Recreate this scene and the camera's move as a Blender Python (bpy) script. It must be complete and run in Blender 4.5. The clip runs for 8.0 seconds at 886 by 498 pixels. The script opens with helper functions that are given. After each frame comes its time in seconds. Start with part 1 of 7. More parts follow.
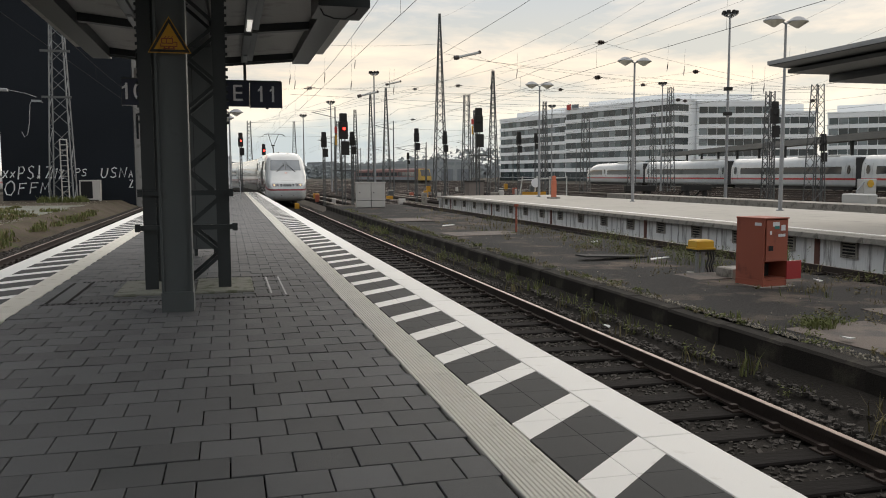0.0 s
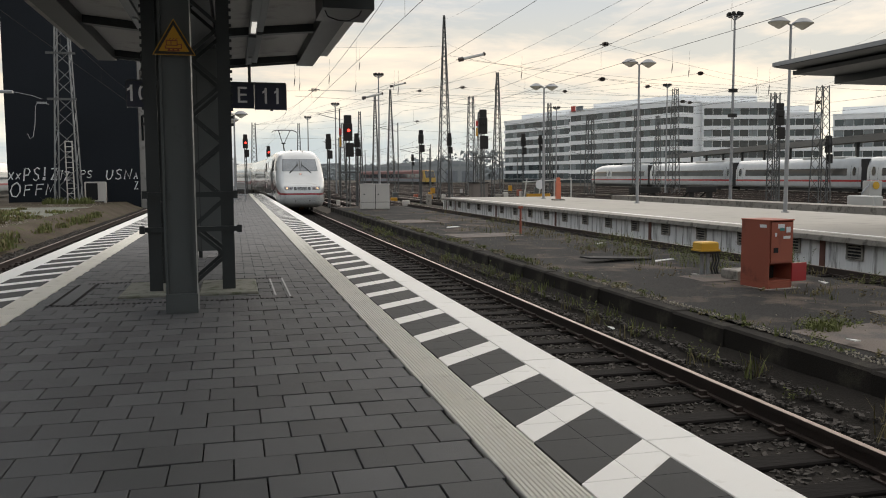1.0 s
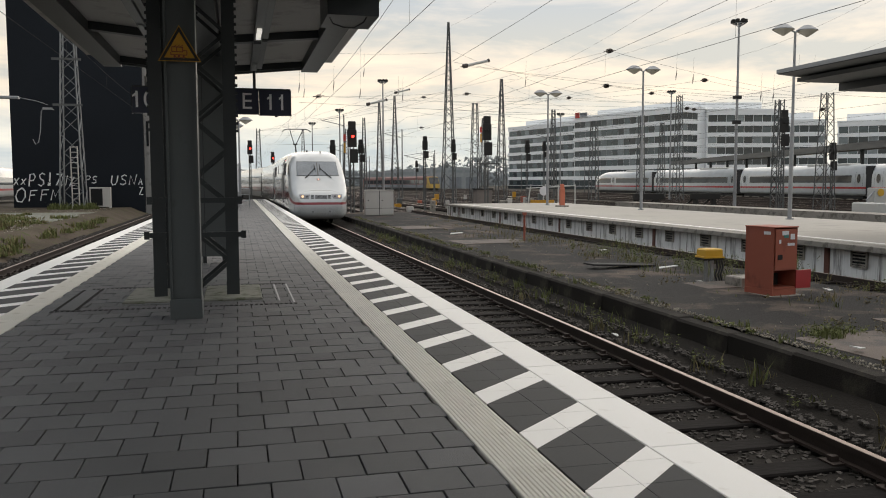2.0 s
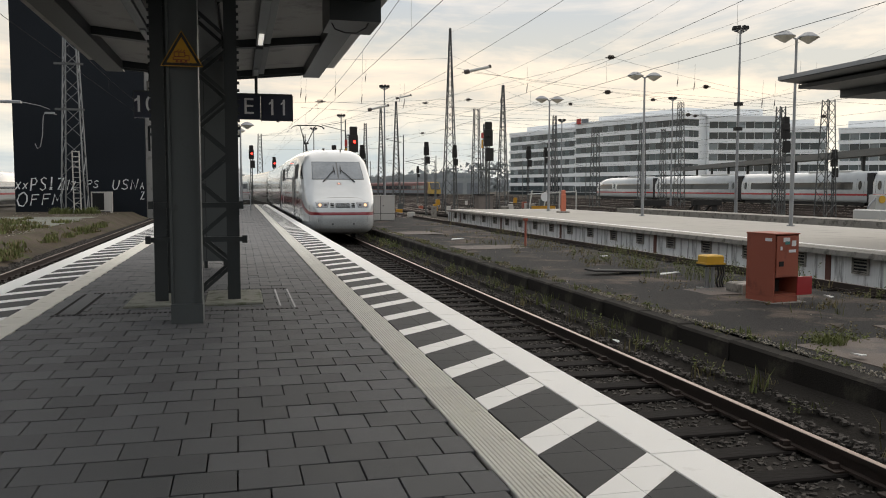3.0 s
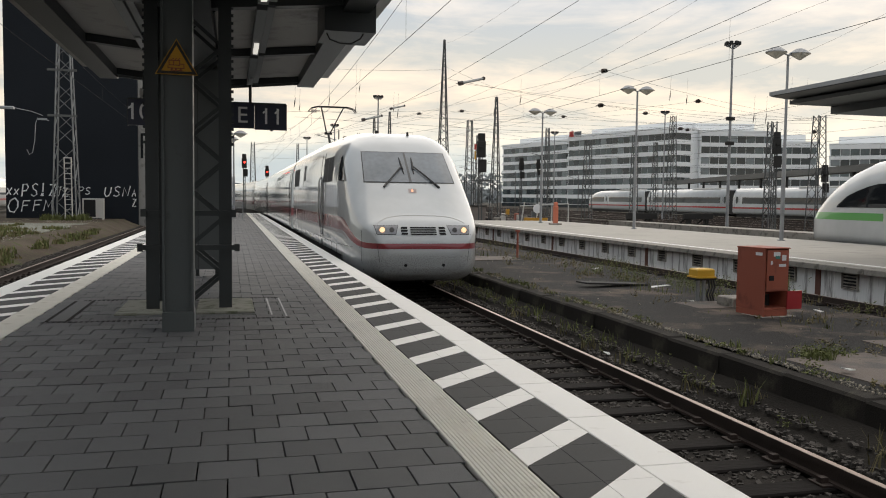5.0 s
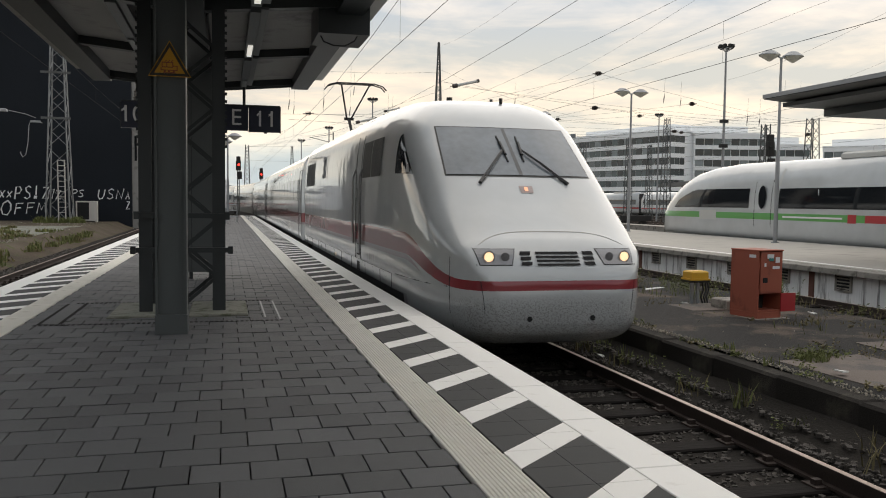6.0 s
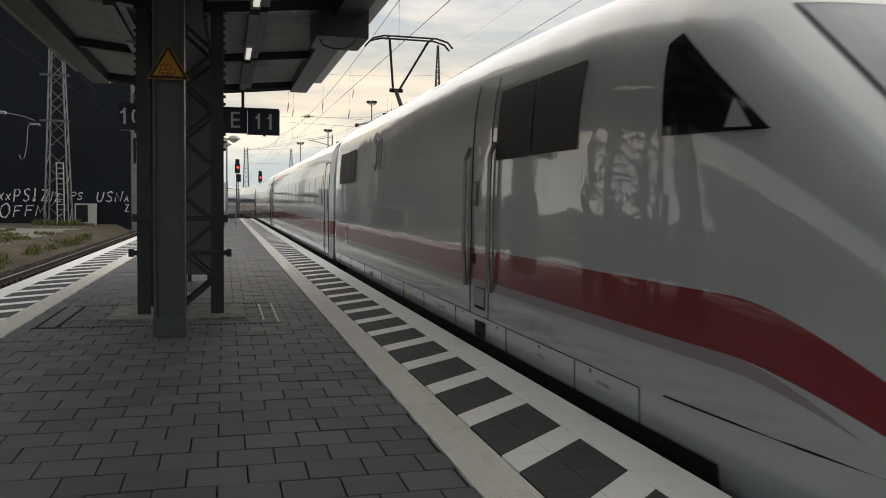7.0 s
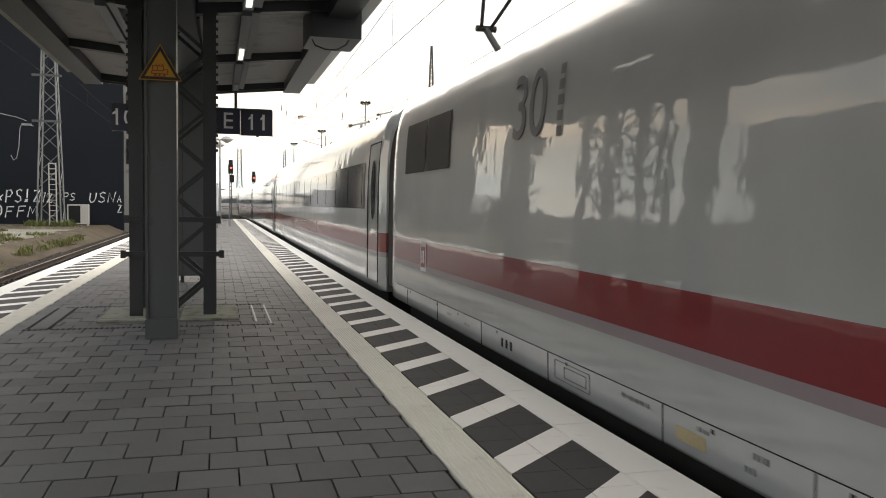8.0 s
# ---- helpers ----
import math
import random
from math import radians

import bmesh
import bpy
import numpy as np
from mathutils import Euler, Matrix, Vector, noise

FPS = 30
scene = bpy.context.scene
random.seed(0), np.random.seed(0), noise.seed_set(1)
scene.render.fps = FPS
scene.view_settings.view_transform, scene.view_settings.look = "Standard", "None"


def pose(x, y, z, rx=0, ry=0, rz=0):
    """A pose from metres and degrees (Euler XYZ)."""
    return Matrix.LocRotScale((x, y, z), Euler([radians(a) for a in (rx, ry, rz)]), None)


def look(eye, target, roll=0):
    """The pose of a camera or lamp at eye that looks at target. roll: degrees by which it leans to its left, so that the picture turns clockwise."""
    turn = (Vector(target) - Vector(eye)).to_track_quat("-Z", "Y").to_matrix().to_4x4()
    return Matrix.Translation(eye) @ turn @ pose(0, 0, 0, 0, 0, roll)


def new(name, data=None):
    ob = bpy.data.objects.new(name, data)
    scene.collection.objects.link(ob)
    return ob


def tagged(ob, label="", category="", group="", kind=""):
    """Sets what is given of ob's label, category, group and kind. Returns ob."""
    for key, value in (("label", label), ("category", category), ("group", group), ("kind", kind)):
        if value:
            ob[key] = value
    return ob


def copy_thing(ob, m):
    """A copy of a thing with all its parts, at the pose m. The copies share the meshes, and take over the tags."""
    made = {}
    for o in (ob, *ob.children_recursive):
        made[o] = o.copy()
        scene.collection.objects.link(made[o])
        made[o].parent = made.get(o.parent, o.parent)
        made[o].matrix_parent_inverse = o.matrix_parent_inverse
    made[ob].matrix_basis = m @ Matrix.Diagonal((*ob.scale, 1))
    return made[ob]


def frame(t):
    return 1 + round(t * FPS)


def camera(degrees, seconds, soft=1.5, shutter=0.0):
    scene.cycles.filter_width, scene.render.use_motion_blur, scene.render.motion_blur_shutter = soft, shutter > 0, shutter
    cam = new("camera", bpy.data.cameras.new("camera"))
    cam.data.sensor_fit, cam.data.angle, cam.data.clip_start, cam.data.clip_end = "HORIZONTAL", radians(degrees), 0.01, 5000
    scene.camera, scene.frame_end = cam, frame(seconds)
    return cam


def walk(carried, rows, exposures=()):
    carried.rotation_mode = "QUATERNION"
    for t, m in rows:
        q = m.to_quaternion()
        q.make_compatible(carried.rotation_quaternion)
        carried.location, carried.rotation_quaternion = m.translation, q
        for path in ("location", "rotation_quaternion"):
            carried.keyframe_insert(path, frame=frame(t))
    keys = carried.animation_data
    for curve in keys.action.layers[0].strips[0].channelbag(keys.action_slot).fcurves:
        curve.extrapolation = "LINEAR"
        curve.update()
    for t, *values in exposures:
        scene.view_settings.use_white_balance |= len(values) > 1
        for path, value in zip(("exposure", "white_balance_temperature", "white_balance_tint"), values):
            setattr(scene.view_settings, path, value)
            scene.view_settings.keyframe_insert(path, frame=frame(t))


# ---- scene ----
# the walk: seconds, eye x y z, turn to the right, tilt down, lean to the right
PATH = [
    (0, 0.000, 0.000, 1.370, 14.451, 5.125, 0.249),
    (0.5, 0.002, -0.003, 1.370, 14.280, 5.122, 0.249),
    (1, 0.005, 0.006, 1.371, 14.146, 5.006, 0.249),
    (1.5, 0.003, -0.004, 1.373, 13.983, 4.799, 0.210),
    (3, 0.001, -0.003, 1.372, 13.815, 4.195, -0.056),
    (3.5, -0.002, -0.009, 1.373, 13.861, 4.035, -0.227),
    (4, -0.004, -0.012, 1.372, 13.945, 3.860, -0.423),
    (4.5, -0.008, -0.025, 1.375, 14.136, 3.622, -0.610),
    (6, 0.003, -0.014, 1.372, 14.737, 3.273, -0.702),
    (6.5, 0.005, -0.015, 1.374, 14.775, 3.167, -0.692),
    (7, 0.009, -0.012, 1.372, 14.804, 3.074, -0.741),
    (7.5, 0.011, -0.020, 1.378, 14.961, 3.133, -0.688),
    (8, 0.019, -0.011, 1.378, 15.230, 3.026, -0.739),
]
cam = camera(56.31, 8.0, soft=1.0, shutter=0.12)


def cam_pose(x, y, z, turn, tilt, lean):
    a, b = radians(turn), radians(tilt)
    way = Vector((math.sin(a) * math.cos(b), math.cos(a) * math.cos(b), -math.sin(b)))
    return look((x, y, z), Vector((x, y, z)) + way, -lean)


walk(cam, [(r[0], cam_pose(*r[1:])) for r in PATH],
     exposures=[(0.0, 0.13, 6850, 10), (6.0, 0.13, 6850, 10), (6.5, 0.10, 6800, 10), (7.0, 0.07, 6900, 10), (7.25, 0.40, 7000, 10), (7.5, 0.84, 7200, 11), (8.0, 0.98, 7200, 11)])

# ---- sky and sun: thin broken evening cloud ----
world = bpy.data.worlds.new("sky")
scene.world = world
world.use_nodes = True
wn, wl = world.node_tree.nodes, world.node_tree.links
wn.clear()
w_out = wn.new("ShaderNodeOutputWorld")
w_bg = wn.new("ShaderNodeBackground")
w_bg.inputs["Strength"].default_value = 1.0
sky = wn.new("ShaderNodeTexSky")
sky.sky_type, sky.sun_disc = "NISHITA", False
sky.sun_elevation, sky.sun_rotation = radians(36), radians(49)
w_sc = wn.new("ShaderNodeVectorMath")
w_sc.operation = "SCALE"
w_sc.inputs["Scale"].default_value = 0.09
wl.new(sky.outputs[0], w_sc.inputs[0])
w_tc = wn.new("ShaderNodeTexCoord")
w_sep = wn.new("ShaderNodeSeparateXYZ")
wl.new(w_tc.outputs["Generated"], w_sep.inputs[0])
w_ramp = wn.new("ShaderNodeValToRGB")      # cloud colour by height
cr = w_ramp.color_ramp
cr.elements[0].position, cr.elements[0].color = 0.0, (0.86, 0.90, 0.90, 1)
cr.elements[1].position, cr.elements[1].color = 1.0, (0.80, 0.84, 0.89, 1)
for p, c in ((0.055, (0.90, 0.91, 0.86)), (0.11, (1.05, 0.92, 0.76)), (0.165, (1.03, 0.92, 0.78)), (0.225, (0.88, 0.86, 0.84)), (0.32, (0.72, 0.77, 0.82)), (0.5, (0.76, 0.79, 0.83))):
    e = cr.elements.new(p)
    e.color = (*c, 1)
wl.new(w_sep.outputs["Z"], w_ramp.inputs[0])
w_map = wn.new("ShaderNodeMapping")
w_map.inputs["Scale"].default_value = (3.0, 3.0, 13.0)
wl.new(w_tc.outputs["Generated"], w_map.inputs[0])
w_n = wn.new("ShaderNodeTexNoise")
w_n.inputs["Scale"].default_value, w_n.inputs["Detail"].default_value, w_n.inputs["Roughness"].default_value = 1.3, 9, 0.58
w_n.inputs["Distortion"].default_value = 0.35
wl.new(w_map.outputs[0], w_n.inputs["Vector"])
w_r2 = wn.new("ShaderNodeValToRGB")
w_r2.color_ramp.elements[0].position, w_r2.color_ramp.elements[0].color = 0.40, (0.62, 0.70, 0.79, 1)
w_r2.color_ramp.elements[1].position, w_r2.color_ramp.elements[1].color = 0.62, (1.10, 1.05, 1.0, 1)
wl.new(w_n.outputs["Fac"], w_r2.inputs[0])
w_mul = wn.new("ShaderNodeMix")
w_mul.data_type, w_mul.blend_type = "RGBA", "MULTIPLY"
w_mul.inputs["Factor"].default_value = 1.0
wl.new(w_ramp.outputs[0], w_mul.inputs["A"])
wl.new(w_r2.outputs[0], w_mul.inputs["B"])
w_add = wn.new("ShaderNodeMix")
w_add.data_type = "RGBA"
w_add.inputs["Factor"].default_value = 0.9
wl.new(w_sc.outputs[0], w_add.inputs["A"])
wl.new(w_mul.outputs["Result"], w_add.inputs["B"])
wl.new(w_add.outputs["Result"], w_bg.inputs["Color"])
wl.new(w_bg.outputs[0], w_out.inputs[0])
sun = new("sun", bpy.data.lights.new("sun", "SUN"))
sun.data.energy, sun.data.angle, sun.data.color = 1.8, radians(110), (1.0, 0.92, 0.83)
sun.matrix_world = look((58, 50, 56), (0, 0, 0))


# ---- materials ----
def mat(name, color, rough=0.7, metal=0.0, vary=0.25, scale=6.0, fine=60.0, bump=0.15, coat=0.0, rand=0.0, island=0.0, stain=None, stain_at=0.62, stretch=(1, 1, 1), spec=0.5):
    """A procedural surface: base colour, two scales of variation, grain relief, optional stain colour."""
    m = bpy.data.materials.new(name)
    m.use_nodes = True
    n, l = m.node_tree.nodes, m.node_tree.links
    b = n["Principled BSDF"]
    b.inputs["Roughness"].default_value, b.inputs["Metallic"].default_value = rough, metal
    b.inputs["Specular IOR Level"].default_value = spec
    if coat:
        b.inputs["Coat Weight"].default_value, b.inputs["Coat Roughness"].default_value = coat, 0.06
    tc = n.new("ShaderNodeTexCoord")
    mp = n.new("ShaderNodeMapping")
    mp.inputs["Scale"].default_value = stretch
    l.new(tc.outputs["Object"], mp.inputs[0])
    n1, n2 = n.new("ShaderNodeTexNoise"), n.new("ShaderNodeTexNoise")
    n1.inputs["Scale"].default_value, n1.inputs["Detail"].default_value = scale / 4, 5
    n2.inputs["Scale"].default_value, n2.inputs["Detail"].default_value = fine, 3
    for t in (n1, n2):
        l.new(mp.outputs[0], t.inputs["Vector"])
    ad = n.new("ShaderNodeMath")
    ad.operation = "MULTIPLY_ADD"
    l.new(n1.outputs["Fac"], ad.inputs[0])
    ad.inputs[1].default_value = 1.6
    l.new(n2.outputs["Fac"], ad.inputs[2])
    val = ad.outputs[0]
    if rand or island:
        src = n.new("ShaderNodeObjectInfo" if rand else "ShaderNodeNewGeometry").outputs["Random" if rand else "Random Per Island"]
        a2 = n.new("ShaderNodeMath")
        a2.operation = "MULTIPLY_ADD"
        l.new(src, a2.inputs[0])
        a2.inputs[1].default_value = rand or island
        l.new(val, a2.inputs[2])
        val = a2.outputs[0]
    mr = n.new("ShaderNodeMapRange")
    mr.inputs["From Min"].default_value, mr.inputs["From Max"].default_value = 0.7, 1.9 + (rand or island)
    mr.inputs["To Min"].default_value, mr.inputs["To Max"].default_value = 1 - vary, 1 + vary
    l.new(val, mr.inputs["Value"])
    sc = n.new("ShaderNodeVectorMath")
    sc.operation = "SCALE"
    sc.inputs[0].default_value = color
    l.new(mr.outputs[0], sc.inputs["Scale"])
    out = sc.outputs[0]
    if stain:
        n3 = n.new("ShaderNodeTexNoise")
        n3.inputs["Scale"].default_value, n3.inputs["Detail"].default_value, n3.inputs["Roughness"].default_value = scale, 7, 0.65
        l.new(mp.outputs[0], n3.inputs["Vector"])
        m3 = n.new("ShaderNodeMapRange")
        m3.inputs["From Min"].default_value, m3.inputs["From Max"].default_value = stain_at - 0.06, stain_at + 0.08
        l.new(n3.outputs["Fac"], m3.inputs["Value"])
        mx = n.new("ShaderNodeMix")
        mx.data_type = "RGBA"
        l.new(m3.outputs[0], mx.inputs["Factor"])
        l.new(out, mx.inputs["A"])
        mx.inputs["B"].default_value = (*stain, 1)
        out = mx.outputs["Result"]
    l.new(out, b.inputs["Base Color"])
    if bump:
        bp = n.new("ShaderNodeBump")
        bp.inputs["Strength"].default_value, bp.inputs["Distance"].default_value = bump, 0.01
        l.new(n2.outputs["Fac"], bp.inputs["Height"])
        l.new(bp.outputs[0], b.inputs["Normal"])
    return m


def glow(name, color, strength):
    m = bpy.data.materials.new(name)
    m.use_nodes = True
    b = m.node_tree.nodes["Principled BSDF"]
    b.inputs["Base Color"].default_value = (*color, 1)
    b.inputs["Emission Color"].default_value, b.inputs["Emission Strength"].default_value = (*color, 1), strength
    return m


M_paver = mat("paver_concrete", (0.104, 0.106, 0.109), 0.62, vary=0.38, scale=3, fine=160, bump=0.4, rand=0.9, stain=(0.050, 0.051, 0.046), stain_at=0.60, spec=0.16)
M_paver_far = mat("paver_concrete_joined", (0.102, 0.104, 0.107), 0.62, vary=0.36, scale=3, fine=220, bump=0.2, island=0.7, spec=0.16)
M_joint = mat("joint_sand", (0.022, 0.021, 0.02), 0.95, vary=0.3, fine=150, spec=0.1)
M_white = mat("white_slab", (0.82, 0.81, 0.78), 0.6, vary=0.06, scale=4, fine=160, bump=0.12, rand=0.2, stain=(0.64, 0.62, 0.57), stain_at=0.62)
M_dtile = mat("dark_slab", (0.060, 0.061, 0.061), 0.7, vary=0.2, scale=4, fine=180, bump=0.12, rand=0.4, spec=0.15)
M_tact = mat("tactile_slab", (0.68, 0.66, 0.60), 0.75, vary=0.15, scale=3, fine=140, bump=0.2, rand=0.25, stain=(0.44, 0.41, 0.35), stain_at=0.64)
M_conc = mat("old_concrete", (0.28, 0.26, 0.23), 0.85, vary=0.25, scale=3, fine=70, bump=0.4, stain=(0.12, 0.11, 0.095), stain_at=0.56)
M_pad = mat("pad_concrete", (0.20, 0.20, 0.17), 0.9, vary=0.25, scale=6, fine=90, bump=0.4, stain=(0.09, 0.10, 0.06), stain_at=0.55)
M_asph = mat("old_asphalt", (0.028, 0.027, 0.026), 0.85, vary=0.35, scale=0.8, fine=120, bump=0.5, stain=(0.120, 0.094, 0.076), stain_at=0.57, spec=0.12)
M_soil = mat("yard_gravel", (0.068, 0.060, 0.052), 0.95, vary=0.35, scale=0.6, fine=30, bump=0.8, stain=(0.06, 0.06, 0.035), stain_at=0.58, spec=0.1)
M_bed = mat("ballast_bed", (0.030, 0.027, 0.024), 0.95, vary=0.4, scale=2, fine=40, bump=0.9, spec=0.08)
M_stone = mat("ballast_stone", (0.080, 0.072, 0.065), 0.85, vary=0.6, scale=2, fine=60, bump=0.3, island=2.2, spec=0.15)
M_sleeper = mat("sleeper_wood", (0.013, 0.011, 0.010), 0.85, vary=0.4, scale=3, fine=30, bump=0.7, rand=0.6, stretch=(0.15, 1, 1), spec=0.12)
M_rail = mat("rail_rust", (0.034, 0.022, 0.017), 0.7, vary=0.3, scale=4, fine=60, bump=0.3)
M_railtop = mat("rail_bright", (0.34, 0.275, 0.235), 0.45, metal=0.85, vary=0.15, scale=3, fine=30, bump=0.05, stretch=(1, 0.1, 1))
M_steel = mat("dark_painted_steel", (0.030, 0.035, 0.037), 0.42, vary=0.18, scale=4, fine=90, bump=0.08)
M_steel2 = mat("grey_green_steel", (0.085, 0.095, 0.097), 0.45, vary=0.12, scale=3, fine=90, bump=0.06, stain=(0.06, 0.064, 0.062), stain_at=0.66)
M_galv = mat("galvanised_steel", (0.30, 0.31, 0.32), 0.5, metal=0.4, vary=0.2, scale=5, fine=50, bump=0.1)
M_lattice = mat("weathered_lattice_steel", (0.10, 0.105, 0.105), 0.6, metal=0.2, vary=0.25, scale=3, fine=40, bump=0.1)
M_lattice2 = mat("grey_tower_steel", (0.20, 0.21, 0.215), 0.55, metal=0.3, vary=0.2, scale=4, fine=40, bump=0.1)
M_panel = mat("roof_panel", (0.31, 0.302, 0.288), 0.6, vary=0.12, scale=1.5, fine=60, bump=0.05, stain=(0.17, 0.165, 0.155), stain_at=0.60)
M_fascia = mat("light_fascia", (0.50, 0.50, 0.48), 0.5, vary=0.1, scale=2, fine=60, bump=0.05)
M_black = mat("black_cladding", (0.016, 0.019, 0.024), 0.9, vary=0.25, scale=0.5, fine=20, bump=0.1, spec=0.15)
M_spray = mat("white_spray_paint", (0.72, 0.73, 0.74), 0.7, vary=0.15, fine=40, bump=0)
M_signblue = mat("dark_blue_sign", (0.020, 0.024, 0.046), 0.35, vary=0.08, fine=50, bump=0)
M_signwhite = mat("sign_white", (0.75, 0.75, 0.76), 0.5, vary=0.05, bump=0)
M_yellow = mat("yellow_plastic", (0.62, 0.36, 0.03), 0.5, vary=0.12, scale=5, bump=0.05)
M_signyel = mat("sign_yellow", (0.50, 0.25, 0.015), 0.5, vary=0.1, bump=0)
M_signblack = mat("sign_black", (0.02, 0.016, 0.012), 0.5, vary=0.1, bump=0)
M_signred = mat("sign_red", (0.22, 0.055, 0.02), 0.5, vary=0.1, bump=0)
M_redbox = mat("faded_red_paint", (0.33, 0.088, 0.052), 0.6, vary=0.14, scale=3, fine=60, bump=0.08, stain=(0.20, 0.055, 0.034), stain_at=0.62)
M_cab = mat("pale_grey_cabinet", (0.50, 0.48, 0.45), 0.6, vary=0.1, scale=3, bump=0.05)
M_wallw = mat("stained_white_wall", (0.80, 0.80, 0.79), 0.8, vary=0.12, scale=2.4, fine=8, bump=0.3, stain=(0.12, 0.11, 0.10), stain_at=0.57, stretch=(1.6, 1.6, 0.18))
M_plat2 = mat("pale_asphalt", (0.40, 0.375, 0.335), 0.85, vary=0.12, scale=1, fine=80, bump=0.2, stain=(0.31, 0.29, 0.26), stain_at=0.6)
M_dirtw = mat("dark_void", (0.012, 0.012, 0.012), 0.9, vary=0.2, bump=0, spec=0.1)
M_under = mat("undergear", (0.018, 0.017, 0.016), 0.8, vary=0.3, fine=20, bump=0.2)
M_glass = mat("dark_window_glass", (0.012, 0.014, 0.016), 0.06, vary=0.05, bump=0)
M_wiper = mat("wiper_black", (0.012, 0.012, 0.012), 0.45, vary=0.1, bump=0)
M_rubber = mat("gangway_rubber", (0.014, 0.014, 0.015), 0.7, vary=0.2, bump=0.1)
M_lampglass = mat("lamp_glass", (0.30, 0.30, 0.315), 0.08, vary=0.1, bump=0)
M_grille = mat("grille_black", (0.008, 0.008, 0.009), 0.85, vary=0.1, bump=0)
M_chrome = mat("handrail_steel", (0.42, 0.42, 0.42), 0.28, metal=1.0, vary=0.1, bump=0.02)
M_glow_warm = glow("headlight_glow", (1.0, 0.65, 0.39), 1.1)
M_glow_red = glow("signal_red_glow", (1.0, 0.03, 0.02), 6.0)
M_tube = glow("tube_glow", (1.0, 0.98, 0.92), 0.55)
M_facade = mat("white_facade", (0.86, 0.88, 0.89), 0.6, vary=0.06, scale=0.3, fine=5, bump=0)
M_ofglass = mat("office_glass", (0.028, 0.038, 0.042), 0.12, vary=0.5, scale=0.5, fine=1.2, bump=0, rand=0.8)
M_ofglass2 = mat("office_glass_pale", (0.20, 0.23, 0.24), 0.2, vary=0.4, scale=0.5, fine=1.2, bump=0, rand=0.8)
M_ofglass3 = mat("office_glass_blue", (0.07, 0.095, 0.10), 0.10, vary=0.5, scale=0.5, fine=1.2, bump=0, rand=0.8)
OFFICE_GLASS = [M_ofglass, M_ofglass, M_ofglass, M_ofglass3, M_ofglass3, M_ofglass2]
# far greys: distance haze is put into these base colours
M_far = mat("hazed_distant_grey", (0.22, 0.24, 0.26), 0.9, vary=0.2, scale=0.1, fine=1, bump=0)
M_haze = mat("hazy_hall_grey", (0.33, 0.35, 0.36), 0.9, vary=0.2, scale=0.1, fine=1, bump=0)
M_regio = mat("dull_red_coach_paint", (0.17, 0.06, 0.055), 0.5, vary=0.15, scale=0.5, fine=4, bump=0)
# paled and blued to imitate haze over the far woods
M_hill = mat("hazed_distant_pale", (0.29, 0.32, 0.33), 0.95, vary=0.3, scale=0.1, fine=1, bump=0, island=0.8)
M_verge = mat("verge_soil", (0.085, 0.068, 0.052), 0.95, vary=0.6, scale=1.6, fine=18, bump=0.8, stain=(0.070, 0.085, 0.032), stain_at=0.60, spec=0.1)
M_grass = mat("weed_green", (0.135, 0.150, 0.055), 0.8, vary=0.4, scale=2, fine=20, bump=0, island=1.2, spec=0.2)
M_dry = mat("dry_weed", (0.17, 0.145, 0.075), 0.85, vary=0.35, scale=2, fine=20, bump=0, island=1.2, spec=0.2)
M_moss = mat("pale_litter", (0.30, 0.27, 0.22), 0.9, vary=0.4, fine=60, bump=0.4, island=1.0)
M_wire = mat("wire_dark", (0.03, 0.03, 0.03), 0.6, vary=0.1, bump=0)
M_ins = mat("insulator_brown", (0.06, 0.045, 0.04), 0.35, vary=0.2, bump=0)
M_red = mat("signal_red_paint", (0.45, 0.04, 0.03), 0.5, vary=0.15, bump=0)
M_orange = mat("orange_plastic", (0.55, 0.16, 0.09), 0.6, vary=0.15, bump=0)
M_trainred = mat("train_red", (0.40, 0.03, 0.035), 0.35, vary=0.1, bump=0, coat=0.4)
M_kerb = mat("dark_kerb", (0.032, 0.029, 0.026), 0.9, vary=0.4, scale=2, fine=60, bump=0.6, stain=(0.075, 0.068, 0.055), stain_at=0.62, spec=0.1)
M_sticker = mat("teal_sticker", (0.05, 0.22, 0.20), 0.5, vary=0.2, bump=0)
M_pearl = mat("pale_litter_paper", (0.7, 0.7, 0.68), 0.8, vary=0.1, bump=0.1)


